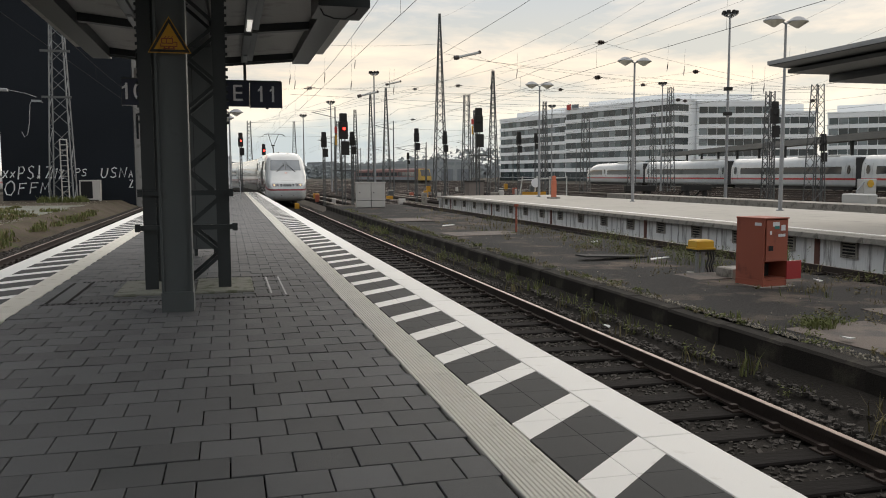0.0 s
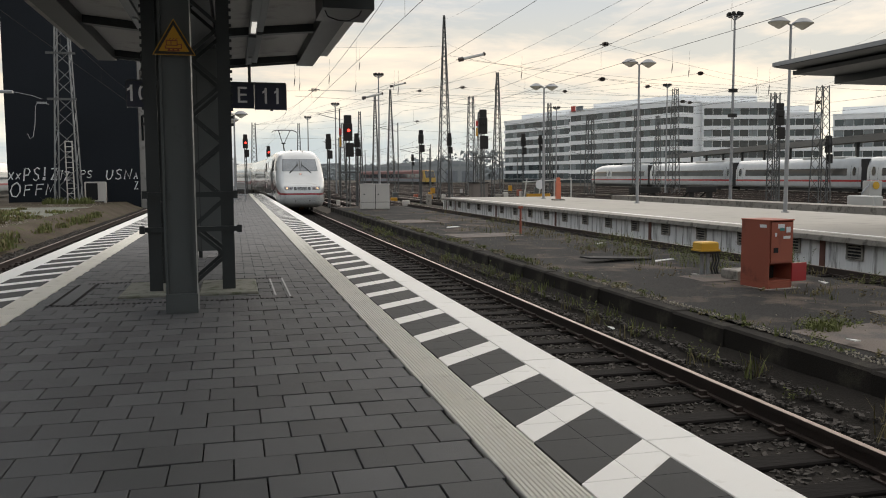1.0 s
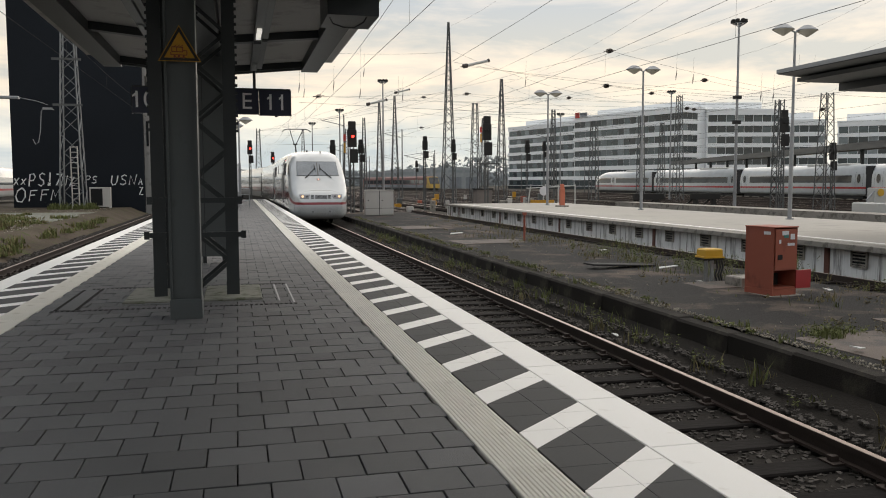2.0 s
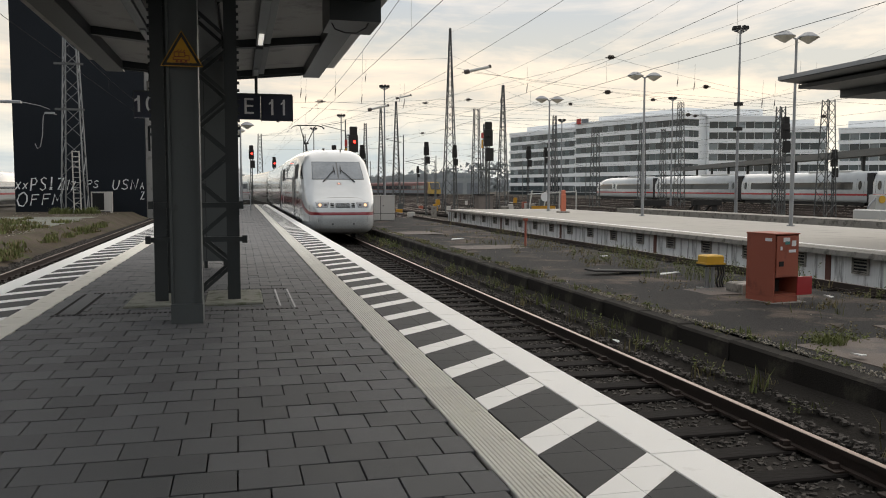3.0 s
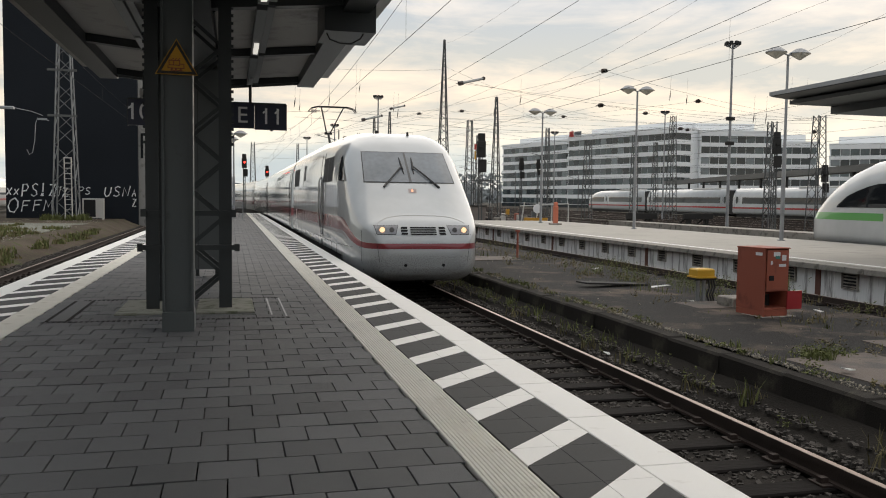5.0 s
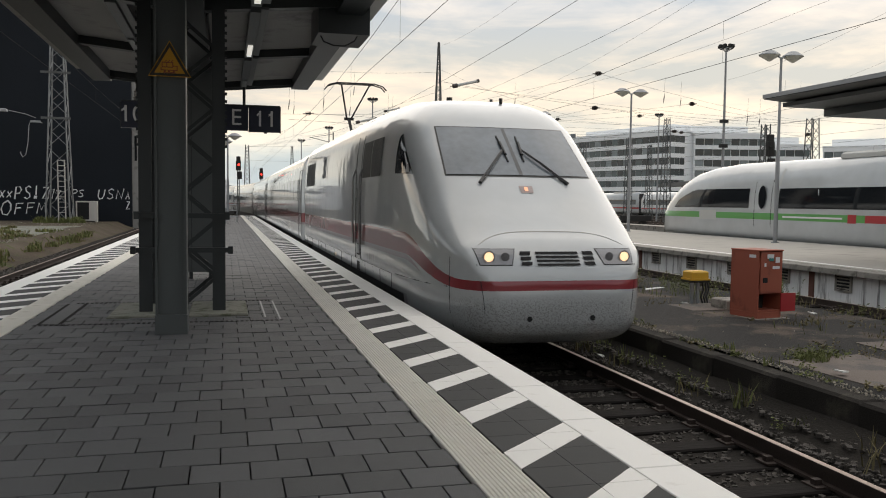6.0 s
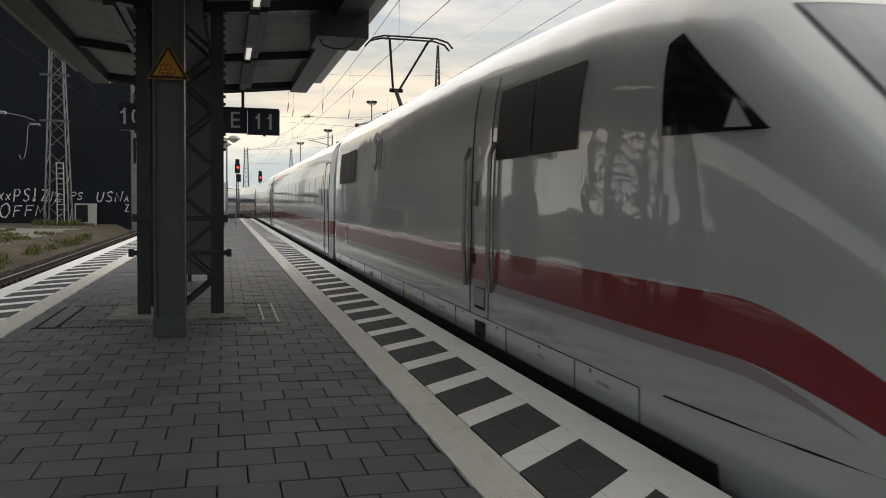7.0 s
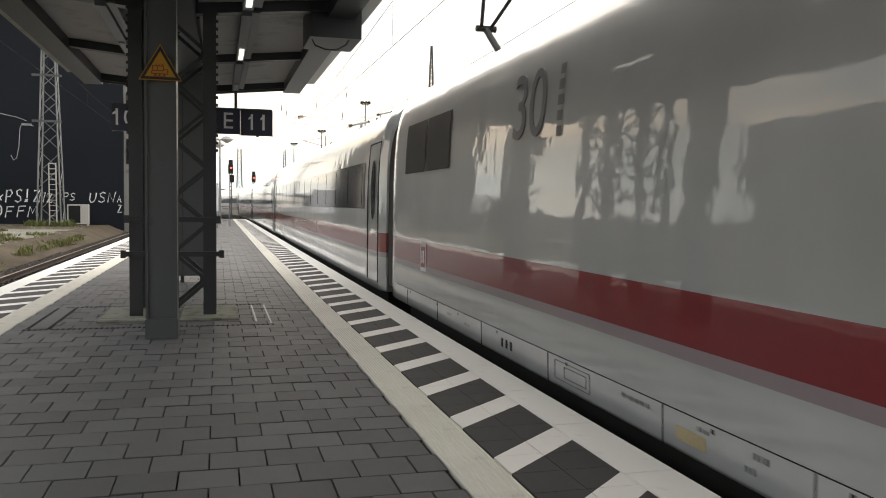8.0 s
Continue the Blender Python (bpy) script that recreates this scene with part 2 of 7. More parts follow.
def train_paint(name, nose=True, red=(0.25, 0.013, 0.022), stripes=((0.60, 0.90),), dip=True, white=(0.49, 0.51, 0.515)):
    """Off-white coach paint with a band round the waist that dips towards the nose, and road dirt low on the nose."""
    m = bpy.data.materials.new(name)
    m.use_nodes = True
    n, l = m.node_tree.nodes, m.node_tree.links
    b = n["Principled BSDF"]
    b.inputs["Roughness"].default_value = 0.30
    b.inputs["Coat Weight"].default_value, b.inputs["Coat Roughness"].default_value = 1.0, 0.025
    tc = n.new("ShaderNodeTexCoord")
    sp = n.new("ShaderNodeSeparateXYZ")
    l.new(tc.outputs["Object"], sp.inputs[0])

    def math_(op, a, bb, c=None):
        k = n.new("ShaderNodeMath")
        k.operation = op
        for i, v in enumerate((a, bb, c)):
            if v is None:
                continue
            if isinstance(v, (int, float)):
                k.inputs[i].default_value = v
            else:
                l.new(v, k.inputs[i])
        return k.outputs[0]
    z, y = sp.outputs["Z"], sp.outputs["Y"]
    if dip:
        r = n.new("ShaderNodeMapRange")
        r.interpolation_type = "SMOOTHSTEP"
        r.inputs["From Min"].default_value, r.inputs["From Max"].default_value = 0.25, 2.4
        r.inputs["To Min"].default_value, r.inputs["To Max"].default_value = 0.32, 0.0
        l.new(y, r.inputs["Value"])
        z = math_("ADD", z, r.outputs[0])
        r2 = n.new("ShaderNodeMapRange")
        r2.interpolation_type = "SMOOTHSTEP"
        r2.inputs["From Min"].default_value, r2.inputs["From Max"].default_value = 0.25, 2.4
        r2.inputs["To Min"].default_value, r2.inputs["To Max"].default_value = 0.19, 0.0
        l.new(y, r2.inputs["Value"])
        z_hi = math_("ADD", z, r2.outputs[0])
    else:
        z_hi = z
    nz = n.new("ShaderNodeTexNoise")
    nz.inputs["Scale"].default_value, nz.inputs["Detail"].default_value = 1.2, 6
    l.new(tc.outputs["Object"], nz.inputs["Vector"])
    dirt = n.new("ShaderNodeMapRange")
    dirt.inputs["From Min"].default_value, dirt.inputs["From Max"].default_value = 0.3, 0.75
    dirt.inputs["To Min"].default_value, dirt.inputs["To Max"].default_value = 1.04, 0.88
    l.new(nz.outputs["Fac"], dirt.inputs["Value"])
    base = n.new("ShaderNodeVectorMath")
    base.operation = "SCALE"
    base.inputs[0].default_value = white
    l.new(dirt.outputs[0], base.inputs["Scale"])
    out = base.outputs[0]

    def over(out, mask, col):
        mx = n.new("ShaderNodeMix")
        mx.data_type = "RGBA"
        l.new(mask, mx.inputs["Factor"])
        l.new(out, mx.inputs["A"])
        mx.inputs["B"].default_value = (*col, 1)
        return mx.outputs["Result"]
    for i, (lo, hi) in enumerate(stripes):
        k = math_("MULTIPLY", math_("GREATER_THAN", z, lo), math_("LESS_THAN", z_hi, hi))
        out = over(out, k, red if i == 0 else (0.33, 0.27, 0.29))
    if nose:
        v = n.new("ShaderNodeTexNoise")
        v.inputs["Scale"].default_value, v.inputs["Detail"].default_value, v.inputs["Roughness"].default_value = 42, 4, 0.75
        l.new(tc.outputs["Object"], v.inputs["Vector"])
        low = n.new("ShaderNodeMapRange")
        low.inputs["From Min"].default_value, low.inputs["From Max"].default_value = 0.26, 0.10
        l.new(sp.outputs["Z"], low.inputs["Value"])
        fr = n.new("ShaderNodeMapRange")
        fr.inputs["From Min"].default_value, fr.inputs["From Max"].default_value = 0.75, 0.2
        l.new(y, fr.inputs["Value"])
        sp_m = n.new("ShaderNodeMapRange")
        sp_m.inputs["From Min"].default_value, sp_m.inputs["From Max"].default_value = 0.49, 0.57
        l.new(v.outputs["Fac"], sp_m.inputs["Value"])
        k = math_("MULTIPLY", math_("MULTIPLY", low.outputs[0], fr.outputs[0]), math_("MULTIPLY_ADD", sp_m.outputs[0], 0.58, 0.08))
        out = over(out, k, (0.16, 0.15, 0.14))
    l.new(out, b.inputs["Base Color"])
    wv = n.new("ShaderNodeTexNoise")
    wv.inputs["Scale"].default_value, wv.inputs["Detail"].default_value = 1.6, 3
    l.new(tc.outputs["Object"], wv.inputs["Vector"])
    wb = n.new("ShaderNodeBump")
    wb.inputs["Strength"].default_value, wb.inputs["Distance"].default_value = 0.5, 0.012
    l.new(wv.outputs["Fac"], wb.inputs["Height"])
    l.new(wb.outputs[0], b.inputs["Normal"])
    l.new(wb.outputs[0], b.inputs["Coat Normal"])
    return m


M_train = train_paint("power_car_paint", stripes=((0.61, 0.92), (0.53, 0.61)))
M_coach = train_paint("coach_paint", nose=False, dip=False, stripes=((0.61, 0.92), (0.53, 0.61)))
M_ice_red = train_paint("red_band_coach_paint", nose=False, dip=False, stripes=((0.55, 0.78),), red=(0.42, 0.03, 0.03))
M_ice_green = train_paint("green_band_coach_paint", nose=False, dip=False, stripes=((0.75, 1.04),), red=(0.10, 0.36, 0.09))


# ---- building helpers ----
def part(name, bm, material, parent=None, label="", at=None, smooth=False):
    me = bpy.data.meshes.new(name)
    if isinstance(bm, bpy.types.Mesh):
        me = bm
    else:
        bm.to_mesh(me)
        bm.free()
    if not me.materials:
        for x in (material if isinstance(material, (list, tuple)) else [material]):
            me.materials.append(x)
    if smooth:
        for p in me.polygons:
            p.use_smooth = True
    ob = new(name, me)
    if parent:
        ob.parent = parent
    if at is not None:
        ob.matrix_basis = at
    if label:
        ob["label"] = label
    return ob


def thing(name, label, category, at=None, group="", kind=""):
    ob = new(name)
    ob.empty_display_size = 0.2
    if at is not None:
        ob.matrix_basis = at
    return tagged(ob, label, category, group, kind)


def bx(bm, x0, x1, y0, y1, z0, z1, c=0.0, mi=0):
    """A box; c: chamfer of its upright and top edges."""
    v = []
    if c <= 0:
        for z in (z0, z1):
            v.append([bm.verts.new(p) for p in ((x0, y0, z), (x1, y0, z), (x1, y1, z), (x0, y1, z))])
        rings = v
    else:
        rings = []
        for z, k in ((z0, 0), (z1 - c, 0), (z1, c)):
            rings.append([bm.verts.new(p) for p in ((x0 + k, y0 + k, z), (x1 - k, y0 + k, z), (x1 - k, y1 - k, z), (x0 + k, y1 - k, z))])
    fs = [bm.faces.new(rings[0][::-1]), bm.faces.new(rings[-1])]
    for a, b in zip(rings, rings[1:]):
        for i in range(4):
            fs.append(bm.faces.new((a[i], a[(i + 1) % 4], b[(i + 1) % 4], b[i])))
    for fc in fs:
        fc.material_index = mi
    return bm


def box(*a, **k):
    return bx(bmesh.new(), *a, **k)


def tube(bm, pts, r, n=6, r1=None, caps=True, mi=0):
    """A round bar along points, tapering from r to r1."""
    pts = [Vector(p) for p in pts]
    r1 = r if r1 is None else r1
    rings = []
    for i, p in enumerate(pts):
        d = (pts[min(i + 1, len(pts) - 1)] - pts[max(i - 1, 0)]).normalized()
        s = d.cross(Vector((0, 0, 1)) if abs(d.z) < 0.9 else Vector((1, 0, 0))).normalized()
        u = s.cross(d)
        rr = r + (r1 - r) * i / max(1, len(pts) - 1)
        rings.append([bm.verts.new(p + rr * (math.cos(2 * math.pi * j / n) * s + math.sin(2 * math.pi * j / n) * u)) for j in range(n)])
    for a, b in zip(rings, rings[1:]):
        for j in range(n):
            f = bm.faces.new((a[j], a[(j + 1) % n], b[(j + 1) % n], b[j]))
            f.material_index = mi
    if caps and n > 2:
        bm.faces.new(rings[0][::-1]).material_index = mi
        bm.faces.new(rings[-1]).material_index = mi
    return bm


def poly(bm, pts, depth, mi=0):
    """A plate: the outline pts pushed along depth."""
    d = Vector(depth)
    a = [bm.verts.new(p) for p in pts]
    b = [bm.verts.new(Vector(p) + d) for p in pts]
    fs = [bm.faces.new(a), bm.faces.new(b[::-1])]
    n = len(a)
    for i in range(n):
        fs.append(bm.faces.new((a[i], b[i], b[(i + 1) % n], a[(i + 1) % n])))
    for f in fs:
        f.material_index = mi
    return bm


def fixed(bm):
    bmesh.ops.recalc_face_normals(bm, faces=bm.faces)
    return bm


def writing(text, size, material, parent, at, depth=0.002, name="writing"):
    c = bpy.data.curves.new(name, "FONT")
    c.body, c.size, c.extrude, c.align_x, c.align_y = text, size, depth, "CENTER", "CENTER"
    c.materials.append(material)
    ob = new(name, c)
    ob.parent = parent
    ob.matrix_basis = at
    return ob

# ---- setting: ground, platforms, tracks ----
RAIL = -0.76          # rail tops; the platform's surface is z = 0
BED = -0.98
EDGE_R, EDGE_L = 2.35, -3.295
XC = 4.04             # middle of the arrival track
END_Y = 72.0          # the platform's far end

bm = bmesh.new()
gx = [-900, -300, -120, -60, -30, -12, 0, 6, 16, 30, 60, 120, 300, 900, 2500]
gy = [-120, -40, 0, 20, 40, 60, 90, 140, 220, 400, 900, 2500]
gv = [[bm.verts.new((x, y, BED - 0.02)) for y in gy] for x in gx]
for i in range(len(gx) - 1):
    for j in range(len(gy) - 1):
        bm.faces.new((gv[i][j], gv[i + 1][j], gv[i + 1][j + 1], gv[i][j + 1]))
tagged(part("ground", bm, M_soil), "brown gravel and soil of a railway yard", "ground", kind="structure")

pavement = thing("platform", "station platform of dark concrete pavers with pale edge strips", "platform", kind="structure")
bm = box(EDGE_L + 0.02, EDGE_R - 0.02, -40, END_Y, -0.9, -0.03)
part("core", bm, M_joint, pavement)
bm = bmesh.new()
bx(bm, EDGE_R - 0.10, EDGE_R - 0.03, -40, END_Y, -0.95, -0.06)
bx(bm, EDGE_L + 0.03, EDGE_L + 0.10, -40, END_Y, -0.95, -0.06)
part("edge_wall", bm, M_conc, pavement, "dark weathered concrete edge wall")


def rails_mesh(bm, x, y0, y1, top=RAIL, gauge=1.505):
    """Both rails of a straight track: foot, web and head; the running surface is bright."""
    for s in (-1, 1):
        c = x + s * gauge / 2
        for hw, z0, z1, mi in ((0.065, top - 0.16, top - 0.135, 0), (0.012, top - 0.135, top - 0.04, 0), (0.034, top - 0.04, top - 0.004, 0), (0.030, top - 0.004, top, 1)):
            bx(bm, c - hw, c + hw, y0, y1, z0, z1, mi=mi)


def near_track(x, y0, y1, name, label, seed, stones):
    t = thing(name, label, "railway track", kind="structure")
    bm = bmesh.new()
    rails_mesh(bm, x, y0, y1)
    part("rails", bm, [M_rail, M_railtop], t, "rusty rails with bright running surface")
    bm = box(x - 1.75, x + 1.75, y0, y1, BED - 0.05, BED + 0.02)
    part("ballast_bed", bm, M_bed, t)
    rng = random.Random(seed)
    sl = box(-1.3, 1.3, -0.13, 0.13, BED - 0.02, RAIL - 0.16, c=0.015)
    me = bpy.data.meshes.new("sleeper")
    sl.to_mesh(me)
    sl.free()
    y = y0 + 0.3
    k = 0
    while y < min(y1, 110):
        part("sleeper", me, M_sleeper, t, at=pose(x + rng.uniform(-.03, .03), y, rng.uniform(-.015, 0.0), 0, 0, rng.uniform(-1, 1)))
        part("baseplate", PLATE, M_rail, t, at=pose(x + 0.7525, y, 0)) if y < 26 else None
        part("baseplate", PLATE, M_rail, t, at=pose(x - 0.7525, y, 0)) if y < 26 else None
        y += 0.63
    if stones:
        tagged(stone_field("ballast", [(x - 1.72, x + 1.72, 1.0, 34.0, stones), (x - 1.72, x + 1.72, 34.0, 62.0, stones // 4)], BED + 0.005, rng, M_stone, 0.013, 0.030), "dark grey broken ballast stones between sleepers", "ballast", kind="stuff")
    return t


def stone_field(name, areas, z, rng, material, s0, s1, flat=0.7):
    verts, faces = [], []
    cube = [(-1, -1, -1), (1, -1, -1), (1, 1, -1), (-1, 1, -1), (-1, -1, 1), (1, -1, 1), (1, 1, 1), (-1, 1, 1)]
    quads = [(0, 3, 2, 1), (4, 5, 6, 7), (0, 1, 5, 4), (1, 2, 6, 5), (2, 3, 7, 6), (3, 0, 4, 7)]
    for x0, x1, y0, y1, count in areas:
        for _ in range(count):
            px, py = rng.uniform(x0, x1), rng.uniform(y0, y1)
            s, a = rng.uniform(s0, s1), rng.uniform(0, 6.28)
            ca, sa = math.cos(a), math.sin(a)
            i = len(verts)
            for vx, vy, vz in cube:
                k = rng.uniform(0.55, 1.0)
                dx, dy = s * vx * k, s * vy * rng.uniform(0.5, 0.9)
                verts.append((px + ca * dx - sa * dy, py + sa * dx + ca * dy, z + s * flat * (vz * rng.uniform(0.5, 1) + 0.4) + rng.uniform(0, 0.02)))
            faces += [tuple(i + q for q in f) for f in quads]
    me = bpy.data.meshes.new(name)
    me.from_pydata(verts, [], faces)
    return part(name, me, material)


_b = box(-0.17, 0.17, -0.09, 0.09, RAIL - 0.165, RAIL - 0.145)
bx(_b, -0.14, -0.07, -0.03, 0.03, RAIL - 0.145, RAIL - 0.10)
bx(_b, 0.07, 0.14, -0.03, 0.03, RAIL - 0.145, RAIL - 0.10)
PLATE = bpy.data.meshes.new("baseplate")
_b.to_mesh(PLATE)
_b.free()

near_track(XC, -40, END_Y + 2, "track_arrival", "railway track with dark wooden sleepers in dirty ballast", 3, 27000)
near_track(EDGE_L - 1.68, -40, 150, "track_opposite", "railway track with rusty rails beside weedy ground", 4, 0)
near_track(12.55, -20, 60, "track_far_platform", "disused railway track with weeds along a low wall", 5, 0)


def curve_at(u):
    """Place and heading on the arrival track u metres up the line; it bends left past the platform."""
    y0, radius = END_Y + 2, 330.0
    if u <= y0:
        return Vector((XC, u, 0)), 0.0
    a = (u - y0) / radius
    return Vector((XC - radius * (1 - math.cos(a)), y0 + radius * math.sin(a), 0)), a


def bent_track(name, x_at, u0, u1, label):
    t = thing(name, label, "railway track", kind="structure")
    bm = bmesh.new()
    n = max(2, int((u1 - u0) / 6))
    for s in (-1, 1):
        for hw, z0, z1, mi in ((0.05, RAIL - 0.16, RAIL - 0.004, 0), (0.03, RAIL - 0.004, RAIL, 1)):
            prev = None
            for i in range(n + 1):
                p, a = x_at(u0 + (u1 - u0) * i / n)
                side = Vector((math.cos(a), math.sin(a), 0))
                ring = [bm.verts.new((p.x + side.x * (s * 0.7525 + o), p.y + side.y * (s * 0.7525 + o), z)) for o, z in ((-hw, z0), (hw, z0), (hw, z1), (-hw, z1))]
                if prev:
                    for j in range(4):
                        bm.faces.new((prev[j], ring[j], ring[(j + 1) % 4], prev[(j + 1) % 4])).material_index = mi
                prev = ring
    part("rails", fixed(bm), [M_rail, M_railtop], t)
    bm = bmesh.new()
    u = u0
    while u < min(u1, u0 + 75):
        p, a = x_at(u)
        c, s_ = math.cos(a), math.sin(a)
        pts = [(p.x + c * dx - s_ * dy, p.y + s_ * dx + c * dy, BED) for dx, dy in ((-1.3, -.13), (1.3, -.13), (1.3, .13), (-1.3, .13))]
        poly(bm, pts, (0, 0, 0.06))
        u += 0.66
    tagged(part("sleepers", fixed(bm), M_sleeper, t), kind="stuff")
    return t


bent_track("track_bend", curve_at, END_Y + 2, 330, "curving railway track beyond the platform end")
k = 0
for x0, y0, y1, lean, bend in ((8.3, 52, 320, 0.0, 0), (13.0, 61, 320, -0.02, 60), (17.5, 60, 320, 0.0, 0), (22, 60, 320, 0.012, 70), (24.75, -128, 330, 0.0, 0), (30.5, -10, 330, 0, 0), (35.0, 10, 330, 0, 0), (39.6, 10, 330, 0, 0), (46.5, 20, 330, 0, 0), (51.2, 30, 330, 0, 0), (57.6, 30, 330, 0, 0), (64.5, 30, 330, 0, 0), (70.8, 30, 330, 0, 0)):
    def line(u, x0=x0, lean=lean, bend=bend, y0=y0):
        d = max(0.0, u - y0)
        return Vector((x0 + lean * d * (1 if not bend else min(1, d / bend)), u, 0)), -lean
    k += 1
    bent_track("track_yard_%d" % k, line, y0, y1, "yard track with rusty rails on dark ballast")


for x0, y0, y1, side, rad in ((12.55, 60, 190, -1, 620.0), (8.6, 54, 170, -1, 900.0), (17.5, 62, 200, -1, 520.0), (22.0, 62, 210, -1, 760.0), (24.75, 70, 220, -1, 640.0), (30.5, 60, 220, -1, 800.0), (17.5, 66, 200, 1, 900.0)):
    def fan(u, x0=x0, y0=y0, side=side, rad=rad):
        d = max(0.0, u - y0)
        slope = min(0.16, d / rad)
        flat = 0.16 * rad
        dx = d * d / (2 * rad) if d < flat else flat * 0.08 + 0.16 * (d - flat)
        return Vector((x0 + side * dx, u, 0.004)), math.atan(-side * slope)
    k += 1
    bent_track("track_yard_%d" % k, fan, y0, y1, "curving yard track that fans out of the throat")


# arrival side: low disused platform
def low_platform():
    t = thing("low_platform", "low disused platform of cracked dark asphalt with weeds", "platform", kind="structure")
    rng = random.Random(11)
    bm = bmesh.new()
    nx, ny = 14, 80
    X = [5.98 + (10.6 - 5.98) * i / nx for i in range(nx + 1)]
    Y = [-8 + 59.0 * j / ny for j in range(ny + 1)]
    g = [[bm.verts.new((x, y, -0.455 + 0.035 * noise.noise((x * 0.6, y * 0.35, 2)) - (0.10 if i == nx else 0))) for y in Y] for i, x in enumerate(X)]
    for i in range(nx):
        for j in range(ny):
            bm.faces.new((g[i][j], g[i + 1][j], g[i + 1][j + 1], g[i][j + 1]))
    part("asphalt", bm, M_asph, t, smooth=True)
    part("core", box(6.0, 10.55, -8, 51, -1.0, -0.60), M_asph, t)
    kb = box(0, 0.26, 0, 1.2005, -1.0, -0.45, c=0.03)
    me = bpy.data.meshes.new("kerb_stone")
    kb.to_mesh(me)
    kb.free()
    y = -8.0
    while y < 50:
        part("kerb_stone", me, M_kerb, t, at=pose(5.73 + rng.uniform(-.012, .012), y, rng.uniform(-.012, .006), 0, 0, rng.uniform(-.5, .5)))
        y += 1.2
    bm = bmesh.new()
    for x, y, w, d, a in ((8.1, 13.0, 1.3, 0.9, 3), (7.6, 24.5, 2.4, 1.6, 6), (9.4, 8.6, 2.6, 1.2, -4), (6.9, 33, 2.0, 2.2, 2), (7.0, 7.3, 1.4, 2.2, 4)):
        m = pose(x, y, -0.45, 0, 0, a)
        poly(bm, [m @ Vector(p) for p in ((-w / 2, -d / 2, 0), (w / 2, -d / 2, 0), (w / 2 - .1, d / 2, 0), (-w / 2, d / 2 - .08, 0))], (0, 0, 0.012))
    part("slab_patch", fixed(bm), mat("reddish_slab", (0.125, 0.10, 0.085), 0.85, vary=0.3, scale=2, fine=90, bump=0.4, stain=(0.07, 0.065, 0.06), stain_at=0.55), t, "pale reddish concrete patches")
    return t


low_platform()
# ballast heaped against the kerb
bm = bmesh.new()
rows = []
for j in range(90):
    y = -8 + 58 * j / 89
    rows.append([bm.verts.new((x, y, z + 0.05 * noise.noise((x * 3, y * 1.3, 4)))) for x, z in ((4.95, BED - 0.02), (5.2, -0.90), (5.45, -0.80), (5.76, -0.70))])
for a, b in zip(rows, rows[1:]):
    for i in range(3):
        bm.faces.new((a[i], a[i + 1], b[i + 1], b[i]))
tagged(part("ballast_shoulder", bm, M_bed, smooth=True), "dark ballast heaped against the old kerb", "ballast", kind="structure")

# far platform with a white vented wall
P2Z, P2X = -0.12, 14.2


def far_platform():
    t = thing("far_platform", "pale asphalt platform above a stained white wall with vents", "platform", kind="structure")
    part("surface", box(P2X + 0.45, 23.0, -20, 57, P2Z - 0.14, P2Z), M_plat2, t)
    part("edge_line", box(P2X + 0.75, P2X + 0.95, -20, 57, P2Z, P2Z + 0.004), M_white, t, "worn white line along the edge")
    part("core", box(P2X + 0.35, 22.7, -20, 56.8, -1.0, P2Z - 0.14), M_conc, t)
    cs = box(0, 0.62, 0.01, 1.48, P2Z - 0.13, P2Z + 0.004, c=0.012)
    me = bpy.data.meshes.new("coping")
    cs.to_mesh(me)
    cs.free()
    wallm = box(0, 0.12, 0.01, 2.22, -1.0, P2Z - 0.135)
    wme = bpy.data.meshes.new("wall_panel")
    wallm.to_mesh(wme)
    wallm.free()
    post = box(-0.03, 0.10, -0.09, 0.09, -1.0, P2Z - 0.135)
    pme = bpy.data.meshes.new("pilaster")
    post.to_mesh(pme)
    post.free()
    y = -20.0
    while y < 56:
        part("coping", me, M_conc, t, at=pose(P2X - 0.10, y, 0))
        y += 1.5
    y, i = -20.23, 0
    while y < 55:
        part("wall_panel", wme, M_wallw, t, at=pose(P2X + 0.2, y, 0))
        v = part("vent", bmesh.new(), M_grille, t, at=pose(P2X + 0.19, y + 1.1, -0.47))
        bmv = bmesh.new()
        bx(bmv, -0.02, 0.01, -0.24, 0.24, -0.17, 0.17)
        bmv.to_mesh(v.data)
        bmv.free()
        bm = bmesh.new()
        for q in range(4):
            bx(bm, -0.045, -0.015, -0.20, 0.20, -0.14 + q * 0.08, -0.11 + q * 0.08)
        bx(bm, -0.05, 0, -0.27, -0.23, -0.2, 0.2)
        bx(bm, -0.05, 0, 0.23, 0.27, -0.2, 0.2)
        bx(bm, -0.05, 0, -0.23, 0.23, 0.16, 0.2)
        bx(bm, -0.05, 0, -0.23, 0.23, -0.2, -0.16)
        part("louvre", bm, M_conc, v)
        if i % 4 == 1:
            part("pilaster", pme, mat("rusty_post", (0.13, 0.055, 0.04), 0.8) if "rusty_post" not in bpy.data.materials else bpy.data.materials["rusty_post"], t, at=pose(P2X + 0.2, y, 0))
        y += 2.24
        i += 1
    part("end_wall", box(P2X + 0.2, 22.8, 56.8, 57.0, -1.0, P2Z - 0.14), M_wallw, t)


far_platform()
tagged(part("back_platform", box(26.9, 28.6, -20, 56, -1.0, -0.05), M_conc), "low grey concrete service platform", "platform", kind="structure")


